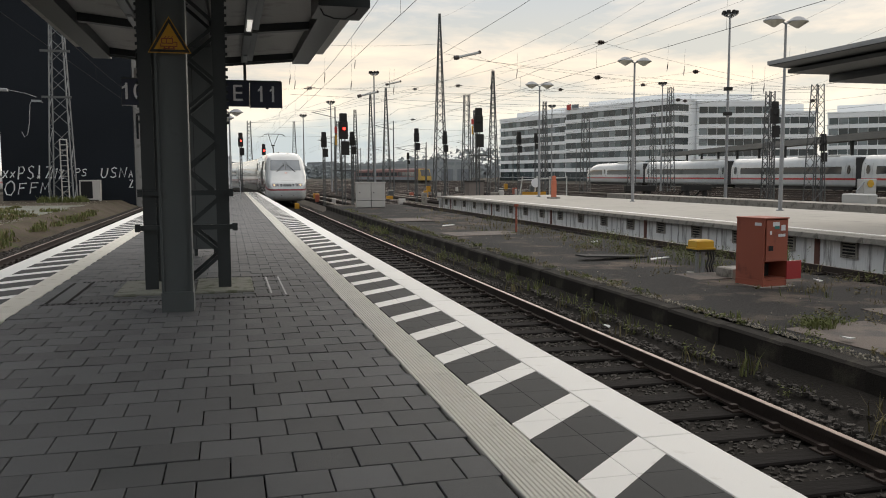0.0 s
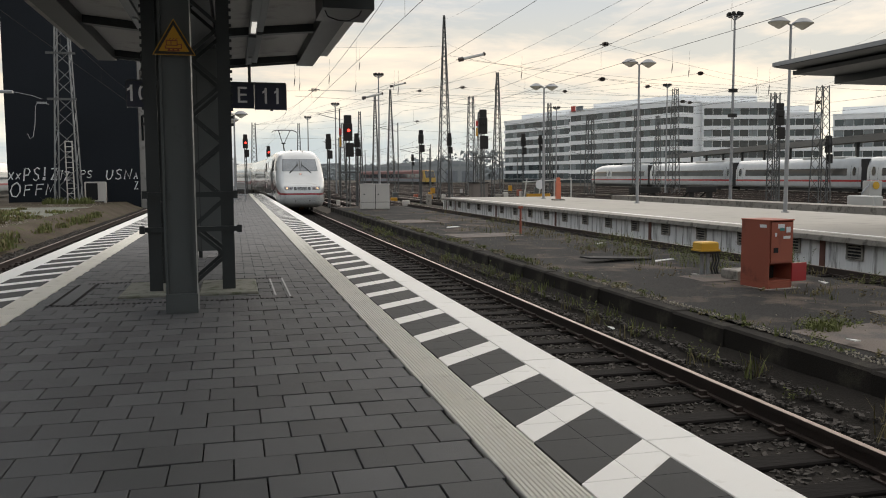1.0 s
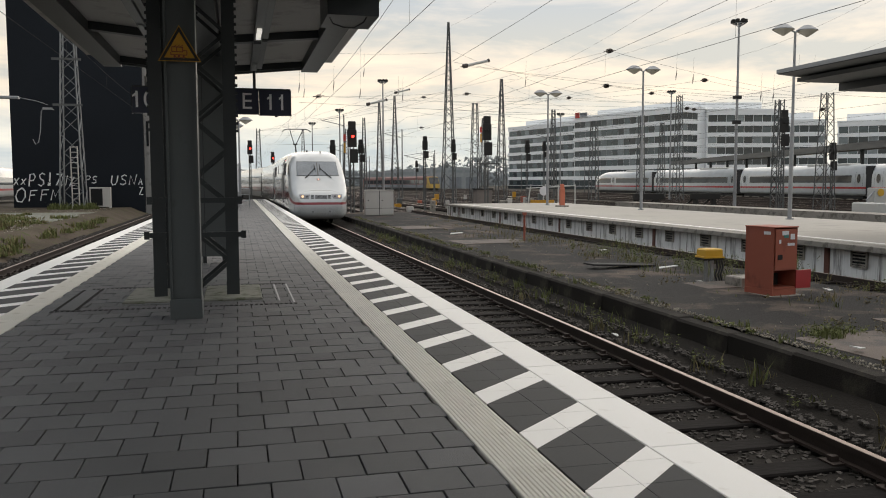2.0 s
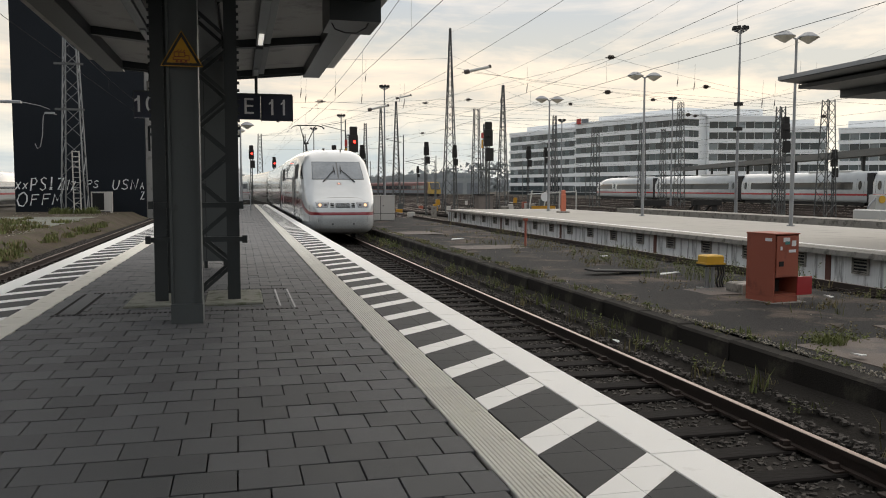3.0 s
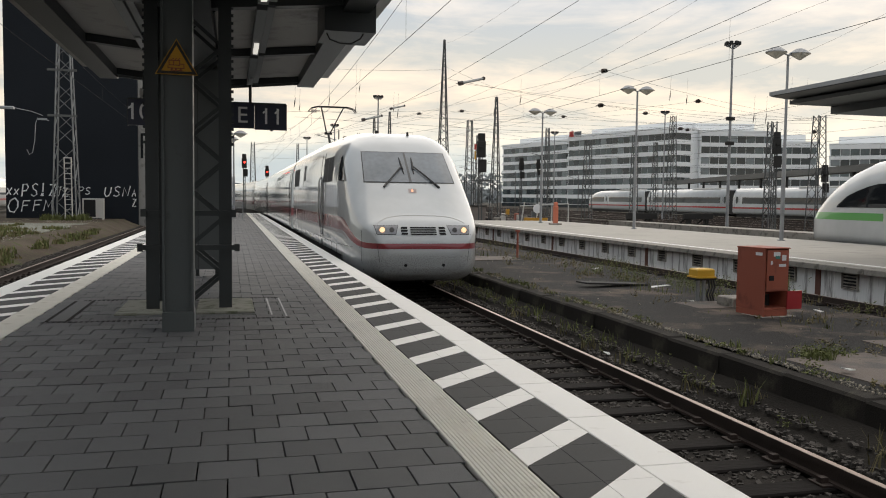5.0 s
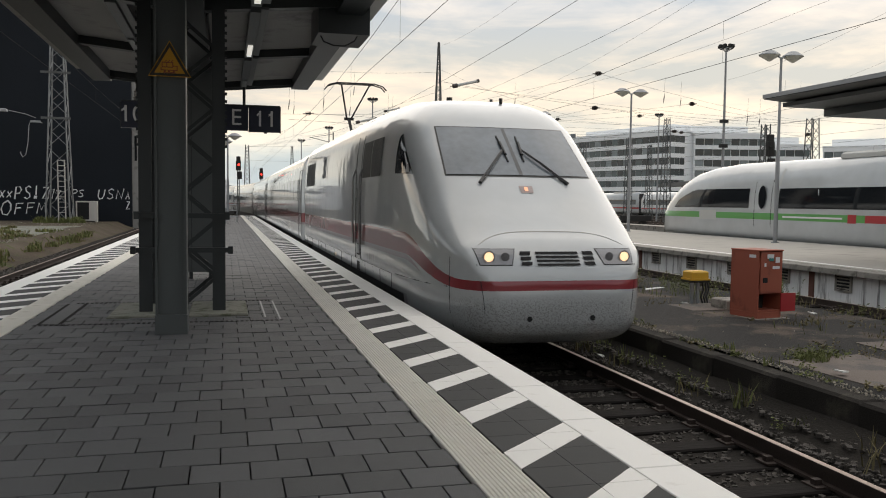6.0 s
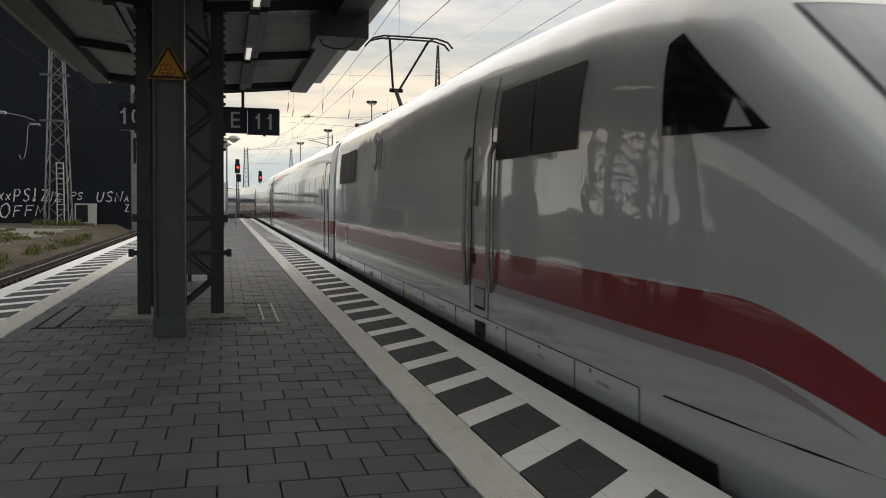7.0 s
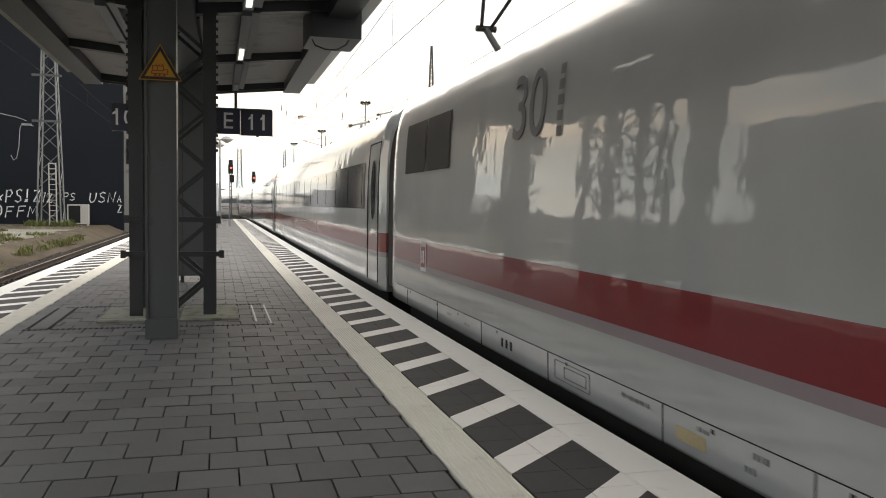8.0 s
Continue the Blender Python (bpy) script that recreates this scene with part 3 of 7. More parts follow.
# left ground and black building
bm = bmesh.new()
nx, ny = 12, 40
VERGE_X = [-6.7, -7.3, -7.9] + [-8.6 - 3.0 * i for i in range(10)]
g = [[bm.verts.new((VERGE_X[i], 0 + 75 * j / ny, (-0.95 if i == 0 else -0.72 if i == 1 else -0.42) + 0.05 * noise.noise((i * 0.9, j * 0.5, 7)))) for j in range(ny + 1)] for i in range(nx + 1)]
for i in range(nx):
    for j in range(ny):
        bm.faces.new((g[i][j], g[i][j + 1], g[i + 1][j + 1], g[i + 1][j]))
tagged(part("verge", bm, M_verge, smooth=True), "rough weedy verge of brown soil and grass", "ground", kind="structure")


vr = random.Random(6)
tagged(stone_field("verge_rubble", [(-13, -8.2, 14, 40, 900), (-18, -8.2, 36, 64, 600)], -0.43, vr, M_moss, 0.015, 0.05, 0.5), "pale stones and rubble strewn over the verge", "rubble", kind="stuff")
tagged(stone_field("opposite_ballast", [(-6.9, -6.0, 8, 40, 3000), (-5.6, -4.4, 8, 40, 3000)], BED + 0.02, vr, M_stone, 0.02, 0.04), "dark ballast stones of the opposite track", "ballast", kind="stuff")

STROKES = {
    "P": [[(0, 0), (0.05, 1), (0.6, 1.02), (0.85, 0.78), (0.6, 0.5), (0.05, 0.46)]],
    "S": [[(0.85, 0.9), (0.5, 1.03), (0.1, 0.85), (0.25, 0.58), (0.7, 0.42), (0.8, 0.15), (0.4, -0.03), (0, 0.1)]],
    "I": [[(0.4, 1.05), (0.42, 0.3)], [(0.2, 0.0), (0.6, 0.2)], [(0.25, 0.22), (0.55, -0.02)]],
    "Z": [[(0.05, 0.95), (0.8, 1.0), (0.1, 0.05), (0.95, 0.1)]],
    "F": [[(0, 0), (0.08, 1), (0.85, 1.02)], [(0.05, 0.55), (0.65, 0.6)]],
    "M": [[(0, 0), (0.15, 1), (0.5, 0.35), (0.85, 1.05), (1.05, 0.02)]],
    "U": [[(0.05, 1), (0, 0.3), (0.25, 0), (0.6, 0.08), (0.8, 0.4), (0.85, 1)]],
    "N": [[(0, 0), (0.1, 0.95), (0.75, 0.05), (0.95, 1.1)]],
    "A": [[(0, 0), (0.4, 1), (0.85, 0)], [(0.15, 0.4), (0.7, 0.42)]],
    "O": [[(0.5, 1), (0.12, 0.8), (0, 0.4), (0.2, 0.05), (0.6, 0), (0.85, 0.35), (0.8, 0.75), (0.5, 1)]],
    "X": [[(0, 0), (0.9, 1)], [(0.1, 0.95), (0.85, 0.05)]],
}


def black_building():
    t = thing("black_building", "tall windowless black building with graffiti along its foot", "building")
    part("wall", box(-16.03, -6.88, 66.9, 90, -1.0, 26), M_black, t)
    w = part("side_wing", box(-6.88, -6.40, 67.4, 69.6, -1.0, 22), M_panel, t, "pale rendered side wing")
    bm = bmesh.new()
    for z in (4.2, 7.6, 11, 14.4):
        part("window_pane", box(-6.70, -6.53, 67.36, 67.41, z, z + 1.9), M_glass, w)
    part("parapet", box(-16.13, -6.78, 66.8, 90.1, 26, 26.4), M_black, t)
    for text, x, z, h, w in (("PSIZ", -14.95, 1.2, 0.9, 0.47), ("FFM", -14.98, 0.1, 0.78, 0.58), ("PS", -11.1, 1.4, 0.5, 0.38), ("USN", -9.28, 1.25, 0.72, 0.50), ("A", -7.3, 1.3, 0.5, 0.3), ("Z", -7.3, 0.5, 0.62, 0.30), ("O", -15.95, 0.0, 1.05, 0.75), ("X", -16.0, 1.25, 0.55, 0.36), ("X", -15.5, 1.3, 0.45, 0.34), ("NZ", -12.75, 1.2, 0.7, 0.40)):
        for i, ch in enumerate(text):
            bm = bmesh.new()
            for k, line_ in enumerate(STROKES[ch]):
                tube(bm, [(x + (i * 1.28 + p[0] + 0.06 * math.sin(3 * i + k + x)) * w + 0.18 * p[1] * w, 66.87, z + h * (p[1] + 0.05 * math.sin(5 * i + x))) for p in line_], 0.055 * h ** 0.4, 5)
            part("graffiti", bm, M_spray, t, "white sprayed letter")
    return t


black_building()


# ---- platform surface pieces ----
def mesh_of(name, bm):
    me = bpy.data.meshes.new(name)
    bm.to_mesh(me)
    bm.free()
    return me


def clip(pts, a, b, c):
    """Keep the part of a polygon where a x + b y >= c."""
    out = []
    for i, p in enumerate(pts):
        q = pts[(i + 1) % len(pts)]
        fp, fq = a * p[0] + b * p[1] - c, a * q[0] + b * q[1] - c
        if fp >= 0:
            out.append(p)
        if fp * fq < 0:
            k = fp / (fp - fq)
            out.append((p[0] + k * (q[0] - p[0]), p[1] + k * (q[1] - p[1])))
    return out


HX0, HX1, PERIOD, SLANT, SWIDE, PHASE = 1.478, 2.045, 0.893, 0.51, 0.285, 3.945


def hatch_pieces():
    """One period of the hatched strip: slabs cut by the slanting white bars. Gives (white?, outline) in strip coordinates."""
    res = []
    wx, tl = (HX1 - HX0) / 2, PERIOD / 3
    g = 0.002
    k = SLANT / (HX1 - HX0)
    for c in range(2):
        for r in range(3):
            sq = [(c * wx + g, r * tl + g), ((c + 1) * wx - g, r * tl + g), ((c + 1) * wx - g, (r + 1) * tl - g), (c * wx + g, (r + 1) * tl - g)]
            for j in (-2, -1, 0, 1):
                lo, hi = j * PERIOD, j * PERIOD + SWIDE
                w = clip(clip(sq, -k, 1, lo), k, -1, -hi)
                d = clip(clip(sq, -k, 1, hi), k, -1, -(lo + PERIOD))
                for kind, pg in ((True, w), (False, d)):
                    if len(pg) > 2:
                        ar = 0.5 * abs(sum(p[0] * q[1] - q[0] * p[1] for p, q in zip(pg, pg[1:] + pg[:1])))
                        if ar > 1e-4:
                            res.append((kind, pg))
    return res


HATCH = hatch_pieces()


def lay_hatch(y_first, count, place, near):
    far_w, far_d = bmesh.new(), bmesh.new()
    meshes = []
    for kind, pg in HATCH:
        b = bmesh.new()
        poly(b, [(p[0], p[1], 0.0) for p in pg], (0, 0, -0.03))
        meshes.append(mesh_of("slab", fixed(b)))
    for i in range(count):
        y = y_first + i * PERIOD
        for (kind, pg), me in zip(HATCH, meshes):
            if near[0] <= i < near[1]:
                part("slab", me, M_white if kind else M_dtile, pavement, at=place(y))
            else:
                m = place(y)
                poly(far_w if kind else far_d, [m @ Vector((p[0], p[1], 0)) for p in pg], (0, 0, -0.03))
    tagged(part("white_slabs", fixed(far_w), M_white, pavement), kind="stuff")
    tagged(part("dark_slabs", fixed(far_d), M_dtile, pavement), kind="stuff")


def ribbed(name, x0, x1):
    """Grooved guidance slabs, ribs along the platform."""
    n = 12
    w = (x1 - x0 - 0.004) / n

    def prof(bm, y0, y1):
        pts = []
        for i in range(n):
            a = x0 + 0.002 + i * w
            pts += [(a, -0.004), (a + w * 0.2, 0.002), (a + w * 0.6, 0.002), (a + w * 0.8, -0.004)]
        pts.append((x1 - 0.002, -0.004))
        pts = [(x0 + 0.002, -0.03)] + pts + [(x1 - 0.002, -0.03)]
        A = [bm.verts.new((p[0], y0, p[1])) for p in pts]
        B = [bm.verts.new((p[0], y1, p[1])) for p in pts]
        for i in range(len(pts) - 1):
            bm.faces.new((A[i + 1], A[i], B[i], B[i + 1]))
        bm.faces.new(A)
        bm.faces.new(B[::-1])
    b = bmesh.new()
    prof(b, 0.002, 0.598)
    me = mesh_of("tactile_slab", b)
    for i in range(-4, 60):
        part("tactile_slab", me, M_tact, pavement, at=pose(0, 3.1 + i * 0.6, 0))
    b = bmesh.new()
    prof(b, 39.1, END_Y)
    prof(b, -40, 0.7)
    part("tactile_strip", b, M_tact, pavement)


ribbed("r", 1.185, 1.472)
ribbed("l", -2.416, -2.128)
lay_hatch(PHASE - 3 * PERIOD, 79, lambda y: pose(HX0, y, 0), (0, 22))
lay_hatch(PHASE - 3 * PERIOD, 79, lambda y: pose(-2.422, y + 0.3, 0, 0, 0, 180), (-1, -1))
eb = box(0, 0.302, 0.0015, 0.9685, -0.09, 0.0, c=0.008)
eme = mesh_of("edge_slab", eb)
for i in range(-6, 70):
    part("edge_slab", eme, M_white, pavement, at=pose(2.048, 3.82 + i * 0.97, 0))
    part("edge_slab", eme, M_white, pavement, at=pose(EDGE_L, 3.82 + i * 0.97, 0))
part("edge_strip", box(EDGE_L, EDGE_L + 0.29, -40, -2.1, -0.09, 0), M_white, pavement)
part("edge_strip", box(2.06, EDGE_R, -40, -2.1, -0.09, 0), M_white, pavement)

PW, PL = 0.2968, 0.2878
pv = box(0.004, PW - 0.004, 0.0055, PL - 0.0055, -0.04, 0.0, c=0.0022)
pme = mesh_of("paver", pv)
far_p = bmesh.new()
prng = random.Random(5)
X0 = -2.125
for j in range(-20, 236):
    y = 3.787 + j * PL
    if y > END_Y - 0.3:
        break
    off = (j % 2) * PW / 2
    base = -0.027 - (8 * PW) + off
    for i in range(-1, 14):
        x = base + i * PW
        a, b = max(x, X0), min(x + PW, 1.183)
        if b - a < 0.04:
            continue
        dz = prng.uniform(-0.0025, 0.0025)
        if 0 <= j < 27 and b - a > PW - 0.01:
            part("paver", pme, M_paver, pavement, at=pose(x, y, dz, prng.uniform(-.25, .25), prng.uniform(-.25, .25), 0))
        else:
            if j > 140:
                bx(far_p, a + 0.004, b - 0.004, y + 0.0055, y + PL - 0.0055, -0.035, dz)
            else:
                bx(far_p, a + 0.004, b - 0.004, y + 0.0055, y + PL - 0.0055, -0.035, dz, c=0.0022)
tagged(part("pavers", far_p, M_paver_far, pavement), kind="stuff")
part("paver_floor_behind", box(X0, 1.18, -40, 3.787 - 20 * PL, -0.04, 0), M_paver_far, pavement)


# ---- the arriving train ----
def interp(tab, s):
    if s <= tab[0][0]:
        return tab[0][1]
    for (a, va), (b, vb) in zip(tab, tab[1:]):
        if s <= b:
            k = (s - a) / (b - a)
            return va + (vb - va) * k
    return tab[-1][1]


N_TOP = ((0, .34), (.03, .46), (.10, .58), (.22, .74), (.36, .88), (.55, .99), (.9, 1.24), (1.22, 1.47), (1.55, 1.75), (2.0, 2.12), (2.45, 2.48), (2.75, 2.72), (3.1, 2.90), (3.6, 3.02), (4.4, 3.085), (5.5, 3.10), (9, 3.10), (30, 3.10))
N_BOT = ((0, -.12), (.06, -.26), (.25, -.40), (.8, -.50), (2.45, -.52), (30, -.52))
N_WIDE = ((0, .80), (.03, .92), (.10, 1.05), (.22, 1.15), (.45, 1.27), (.8, 1.37), (1.3, 1.45), (2.0, 1.49), (3.0, 1.505), (30, 1.505))


def fullness(s):
    """Squareness of the upper section: round at the nose, tight shoulders along the car."""
    if s < 2.6:
        return 3.4 + 0.9 * max(0.0, s) / 2.6
    return 4.3 + 2.5 * min(1.0, max(0.0, (s - 3.6) / 4.4))


def lean_in(s, z):
    """The flank leans in a little above the waist."""
    return 1 - 0.022 * min(1.0, max(0.0, (s - 3.5) / 4.0)) * min(1.0, max(0.0, (z - 1.35) / 1.6)) ** 1.3


def section(s, a):
    """A point of the skin: s metres behind the nose, a round the section from the keel."""
    w, t, b = interp(N_WIDE, s), interp(N_TOP, s), interp(N_BOT, s)
    c = min(0.62, t - 0.14) if s < 1 else 0.62
    ca, sa = math.cos(a), math.sin(a)
    m = fullness(s) if sa > 0 else 5.5
    h = (t - c) if sa > 0 else (c - b)
    z = c + h * math.copysign(abs(sa) ** (2 / m), sa)
    return Vector((w * lean_in(s, z) * math.copysign(abs(ca) ** (2 / m), ca), s, z))


def skin_s(x, z):
    """How far behind the nose the skin lies at (x, z), seen from ahead."""
    lo, hi = 0.0, 8.0
    for _ in range(40):
        s = (lo + hi) / 2
        w, t = interp(N_WIDE, s), interp(N_TOP, s)
        b = interp(N_BOT, s)
        c = min(0.62, t - 0.14) if s < 1 else 0.62
        up = z > c
        n = fullness(s) if up else 5.5
        h = (t - c) if up else (c - b)
        inside = abs(x / w) ** n + abs((z - c) / h) ** n < 1
        lo, hi = (lo, s) if inside else (s, hi)
    return hi


def side_x(s, z):
    w, t = interp(N_WIDE, s), interp(N_TOP, s)
    c = min(0.62, t - 0.14) if s < 1 else 0.62
    n = fullness(s) if z > c else 5.5
    h = (t - c) if z > c else (c - interp(N_BOT, s))
    return w * lean_in(s, z) * max(0.0, 1 - min(1, abs((z - c) / h)) ** n) ** (1 / n)


def front_patch(outline, out, grid=10):
    """A sheet on the nose between a lower and an upper edge; outline: (x, z) corners bl, br, tr, tl."""
    bl, br, tr, tl = [Vector(p) for p in outline]
    bm = bmesh.new()
    g = []
    for j in range(grid + 1):
        row = []
        for i in range(grid + 1):
            p = bl.lerp(br, i / grid).lerp(tl.lerp(tr, i / grid), j / grid)
            s = skin_s(p.x, p.y)
            e = 0.01
            dsx = (skin_s(p.x + e, p.y) - skin_s(p.x - e, p.y)) / (2 * e)
            dsz = (skin_s(p.x, p.y + e) - skin_s(p.x, p.y - e)) / (2 * e)
            nrm = Vector((dsx, -1, dsz)).normalized()
            row.append(bm.verts.new(Vector((p.x, s, p.y)) + nrm * out))
        g.append(row)
    for j in range(grid):
        for i in range(grid):
            bm.faces.new((g[j][i], g[j][i + 1], g[j + 1][i + 1], g[j + 1][i]))
    return fixed(bm)


def side_patch(pts, side, out=0.004, length=None):
    """A sheet on the flank with the outline pts of (s, z)."""
    bm = bmesh.new()
    n = 10
    q = [Vector(p) for p in (pts if len(pts) == 4 else (*pts, pts[-1]))]
    g = []
    for j in range(n + 1):
        row = []
        for i in range(n + 1):
            p = q[0].lerp(q[1], j / n).lerp(q[3].lerp(q[2], j / n), i / n)
            row.append(bm.verts.new((side * (side_x(p.x, p.y) + out), p.x, p.y)))
        g.append(row)
    for j in range(n):
        for i in range(n):
            bm.faces.new((g[j][i], g[j][i + 1], g[j + 1][i + 1], g[j + 1][i]))
    bmesh.ops.remove_doubles(bm, verts=bm.verts, dist=1e-5)
    return fixed(bm)


def side_strip(s0, s1, z0, z1, side, out=0.008, n=10, sect=None):
    """A rectangle on the flank that follows its curve."""
    sect = sect or side_x
    bm = bmesh.new()
    rows = []
    for j in range(n + 1):
        z = z0 + (z1 - z0) * j / n
        rows.append([bm.verts.new((side * (sect(s, z) + out), s, z)) for s in (s0, s1)])
    for a, b in zip(rows, rows[1:]):
        bm.faces.new((a[0], a[1], b[1], b[0]))
    return fixed(bm)


M_louvre = mat("black_louvre", (0.010, 0.010, 0.011), 0.65, vary=0.3, scale=2, fine=40, bump=0.4, stretch=(1, 6, 0.2))
PCAR = 18.56
ROWS_S = [0, .015, .03, .06, .10, .16, .22, .29, .36, .45, .55, .7, .9, 1.05, 1.22, 1.38, 1.55, 1.8, 2.0, 2.2, 2.45, 2.6, 2.75, 2.9, 3.1, 3.35, 3.6, 4.0, 4.4, 4.7, 5.0, 5.5, 6.2, 7.0, 7.5, 9, 12, 16, 17.9, 18.0, 18.15, 18.28, 18.38, 18.46, 18.52, 18.555, PCAR]


def loft(rows, fn, n=56):
    bm = bmesh.new()
    rings = []
    for s in rows:
        rings.append([bm.verts.new(fn(s, -math.pi / 2 + 2 * math.pi * j / n)) for j in range(n)])
    for a, b in zip(rings, rings[1:]):
        for j in range(n):
            bm.faces.new((a[j], b[j], b[(j + 1) % n], a[(j + 1) % n]))
    bm.faces.new(rings[0])
    bm.faces.new(rings[-1][::-1])
    return fixed(bm)


def wheelset(parent, ys):
    for y in ys:
        bm = bmesh.new()
        bx(bm, -1.1, 1.1, y - 1.5, y + 1.5, -0.55, -0.18)
        part("bogie", bm, M_under, parent)
        for dy in (-1.3, 1.3):
            bm = bmesh.new()
            for x in (-0.75, 0.75):
                tube(bm, [(x - 0.06, y + dy, RAIL + 0.46), (x + 0.06, y + dy, RAIL + 0.46)], 0.46, 20)
            tube(bm, [(-0.75, y + dy, RAIL + 0.46), (0.75, y + dy, RAIL + 0.46)], 0.08, 8)
            part("wheelset", bm, M_under, parent)


def pantograph(parent, y):
    bm = bmesh.new()
    bx(bm, -0.5, 0.5, y - 0.7, y + 0.7, 3.10, 3.16)
    for x in (-0.45, 0.45):
        for dy in (-0.6, 0.6):
            tube(bm, [(x, y + dy, 2.98), (x, y + dy, 3.12)], 0.05, 8)
    part("pantograph_base", bm, M_under, parent)
    bm = bmesh.new()
    tube(bm, [(0, y - 0.45, 3.18), (0, y + 0.9, 4.12)], 0.05, 8)
    for x in (-0.28, 0.28):
        tube(bm, [(x * 0.25, y + 0.9, 4.12), (x * 1.6, y - 0.55, 5.06)], 0.028, 6)
    tube(bm, [(-0.16, y + 0.88, 4.12), (0.16, y + 0.88, 4.12)], 0.05, 8)
    part("pantograph_arm", bm, M_under, parent)
    bm = bmesh.new()
    for dy in (-0.25, 0.05):
        tube(bm, [(-0.98, y - 0.45 + dy, 4.90), (-0.86, y - 0.45 + dy, 5.03), (-0.6, y - 0.45 + dy, 5.10), (0.6, y - 0.45 + dy, 5.10), (0.86, y - 0.45 + dy, 5.03), (0.98, y - 0.45 + dy, 4.90)], 0.022, 6)
    for x in (-0.5, 0.5):
        tube(bm, [(x, y - 0.7, 5.08), (x, y - 0.4, 5.08)], 0.02, 6)
    part("collector_head", bm, M_under, parent)


def power_car():
    t = thing("power_car", "white high-speed train power car with dark red waist band", "train")

    def upper(s, a):
        p = section(s, a)
        if s > 2.46 and p.z < 0.0:
            p.z = 0.0
        return p
    rows = [r for r in ROWS_S if r <= 2.45] + [2.462] + [r for r in ROWS_S if r > 2.45]

    def shaped(s, a):
        p = upper(s, a)
        if s > 18.0:
            q = 1 - math.sqrt(max(0.0, 1 - ((s - 18.0) / 0.57) ** 2))
            p.x *= 1 - 0.07 * q
            p.z -= 0.12 * q * max(0.0, (p.z - 1.5) / 1.5)
        return p
    body = part("body", loft(rows, shaped, 112), M_train, t, smooth=True)
    wheelset(t, (4.0, 14.8))
    part("underframe", box(-1.25, 1.25, 2.6, 18.1, -0.45, 0.02), M_under, t)
    # windscreen
    part("windscreen_frame", front_patch(((-1.085, 1.73), (1.085, 1.73), (1.02, 2.495), (-1.02, 2.495)), 0.006, 14), M_wiper, t)
    # pale blue-grey base imitates the sky mirrored in the glass
    g = mat("windscreen_glass", (0.19, 0.212, 0.232), 0.07, vary=0.25, scale=4, fine=9, bump=0)
    ws = part("windscreen", front_patch(((-1.06, 1.75), (1.06, 1.75), (1.0, 2.478), (-1.0, 2.478)), 0.012, 14), g, t, "windscreen with reflected sky put into its grey", smooth=True)
    bm = front_patch(((-0.03, 1.755), (0.03, 1.755), (0.025, 2.47), (-0.025, 2.47)), 0.014, 8)
    part("windscreen_post", bm, mat("post_grey", (0.05, 0.053, 0.056), 0.3), ws)
    for sd in (-1, 1):
        bm = bmesh.new()
        w = lambda x, z, o: Vector((x, skin_s(x, z) - o, z + o * 0.5))
        tube(bm, [w(sd * 0.62, 1.67, .025), w(sd * 0.36, 1.92, .05), w(sd * 0.14, 2.13, .04)], 0.011, 6)
        tube(bm, [w(sd * 0.58, 1.67, .025), w(sd * 0.33, 1.92, .05), w(sd * 0.15, 2.10, .04)], 0.008, 6)
        tube(bm, [w(sd * 0.15, 2.34, .022), w(sd * 0.13, 2.14, .026), w(sd * 0.12, 1.95, .022)], 0.014, 6)
        tube(bm, [w(sd * 0.145, 2.24, .03), w(sd * 0.125, 2.05, .03)], 0.024, 6)
        tube(bm, [w(sd * 0.57, 1.71, .02), w(sd * 0.65, 1.63, .02)], 0.028, 6)
        part("wiper", bm, M_wiper, t)
    # head lamps and grille
    for sd in (-1, 1):
        o = ((sd * 0.62, 0.60), (sd * 1.02, 0.60), (sd * 1.06, 0.785), (sd * 0.55, 0.785))
        part("lamp_surround", front_patch(((sd * 0.612, 0.592), (sd * 1.03, 0.592), (sd * 1.07, 0.793), (sd * 0.538, 0.793)), 0.004, 6), M_under, t)
        h = part("headlight", front_patch(o, 0.009, 6), M_lampglass, t, "clear headlight with warm lamp")
        x, z = sd * 0.91, 0.70
        s = skin_s(x, z)
        bm = bmesh.new()
        tube(bm, [(x, s - 0.05, z), (x, s - 0.054, z)], 0.080, 20)
        part("reflector", bm, M_chrome, h)
        bm = bmesh.new()
        tube(bm, [(x, s - 0.055, z), (x, s - 0.062, z)], 0.058, 20)
        part("lamp", bm, M_glow_warm, h)
        bm = bmesh.new()
        tube(bm, [(sd * 0.70, skin_s(sd * .70, z) - 0.045, z), (sd * 0.70, skin_s(sd * .70, z) - 0.05, z)], 0.055, 16)
        part("tail_lamp", bm, mat("tail_lens", (0.17, 0.165, 0.17), 0.15, bump=0) if "tail_lens" not in bpy.data.materials else bpy.data.materials["tail_lens"], h)
        for q in range(3):
            z0 = 0.59 + q * 0.062
            part("grille_slot", front_patch(((sd * 0.36, z0), (sd * 0.50, z0), (sd * 0.485, z0 + .042), (sd * 0.345, z0 + .042)), 0.012, 3), M_grille, t)
    for q in range(4):
        z0 = 0.585 + q * 0.047
        part("grille_slot", front_patch(((-0.29, z0), (0.29, z0), (0.285, z0 + .026), (-0.285, z0 + .026)), 0.012, 4), M_grille, t)
    part("top_lamp", front_patch(((-0.10, 1.50), (0.08, 1.50), (0.10, 1.60), (-0.10, 1.60)), 0.006, 4), mat("emblem_grey", (0.42, 0.33, 0.31), 0.4), t)
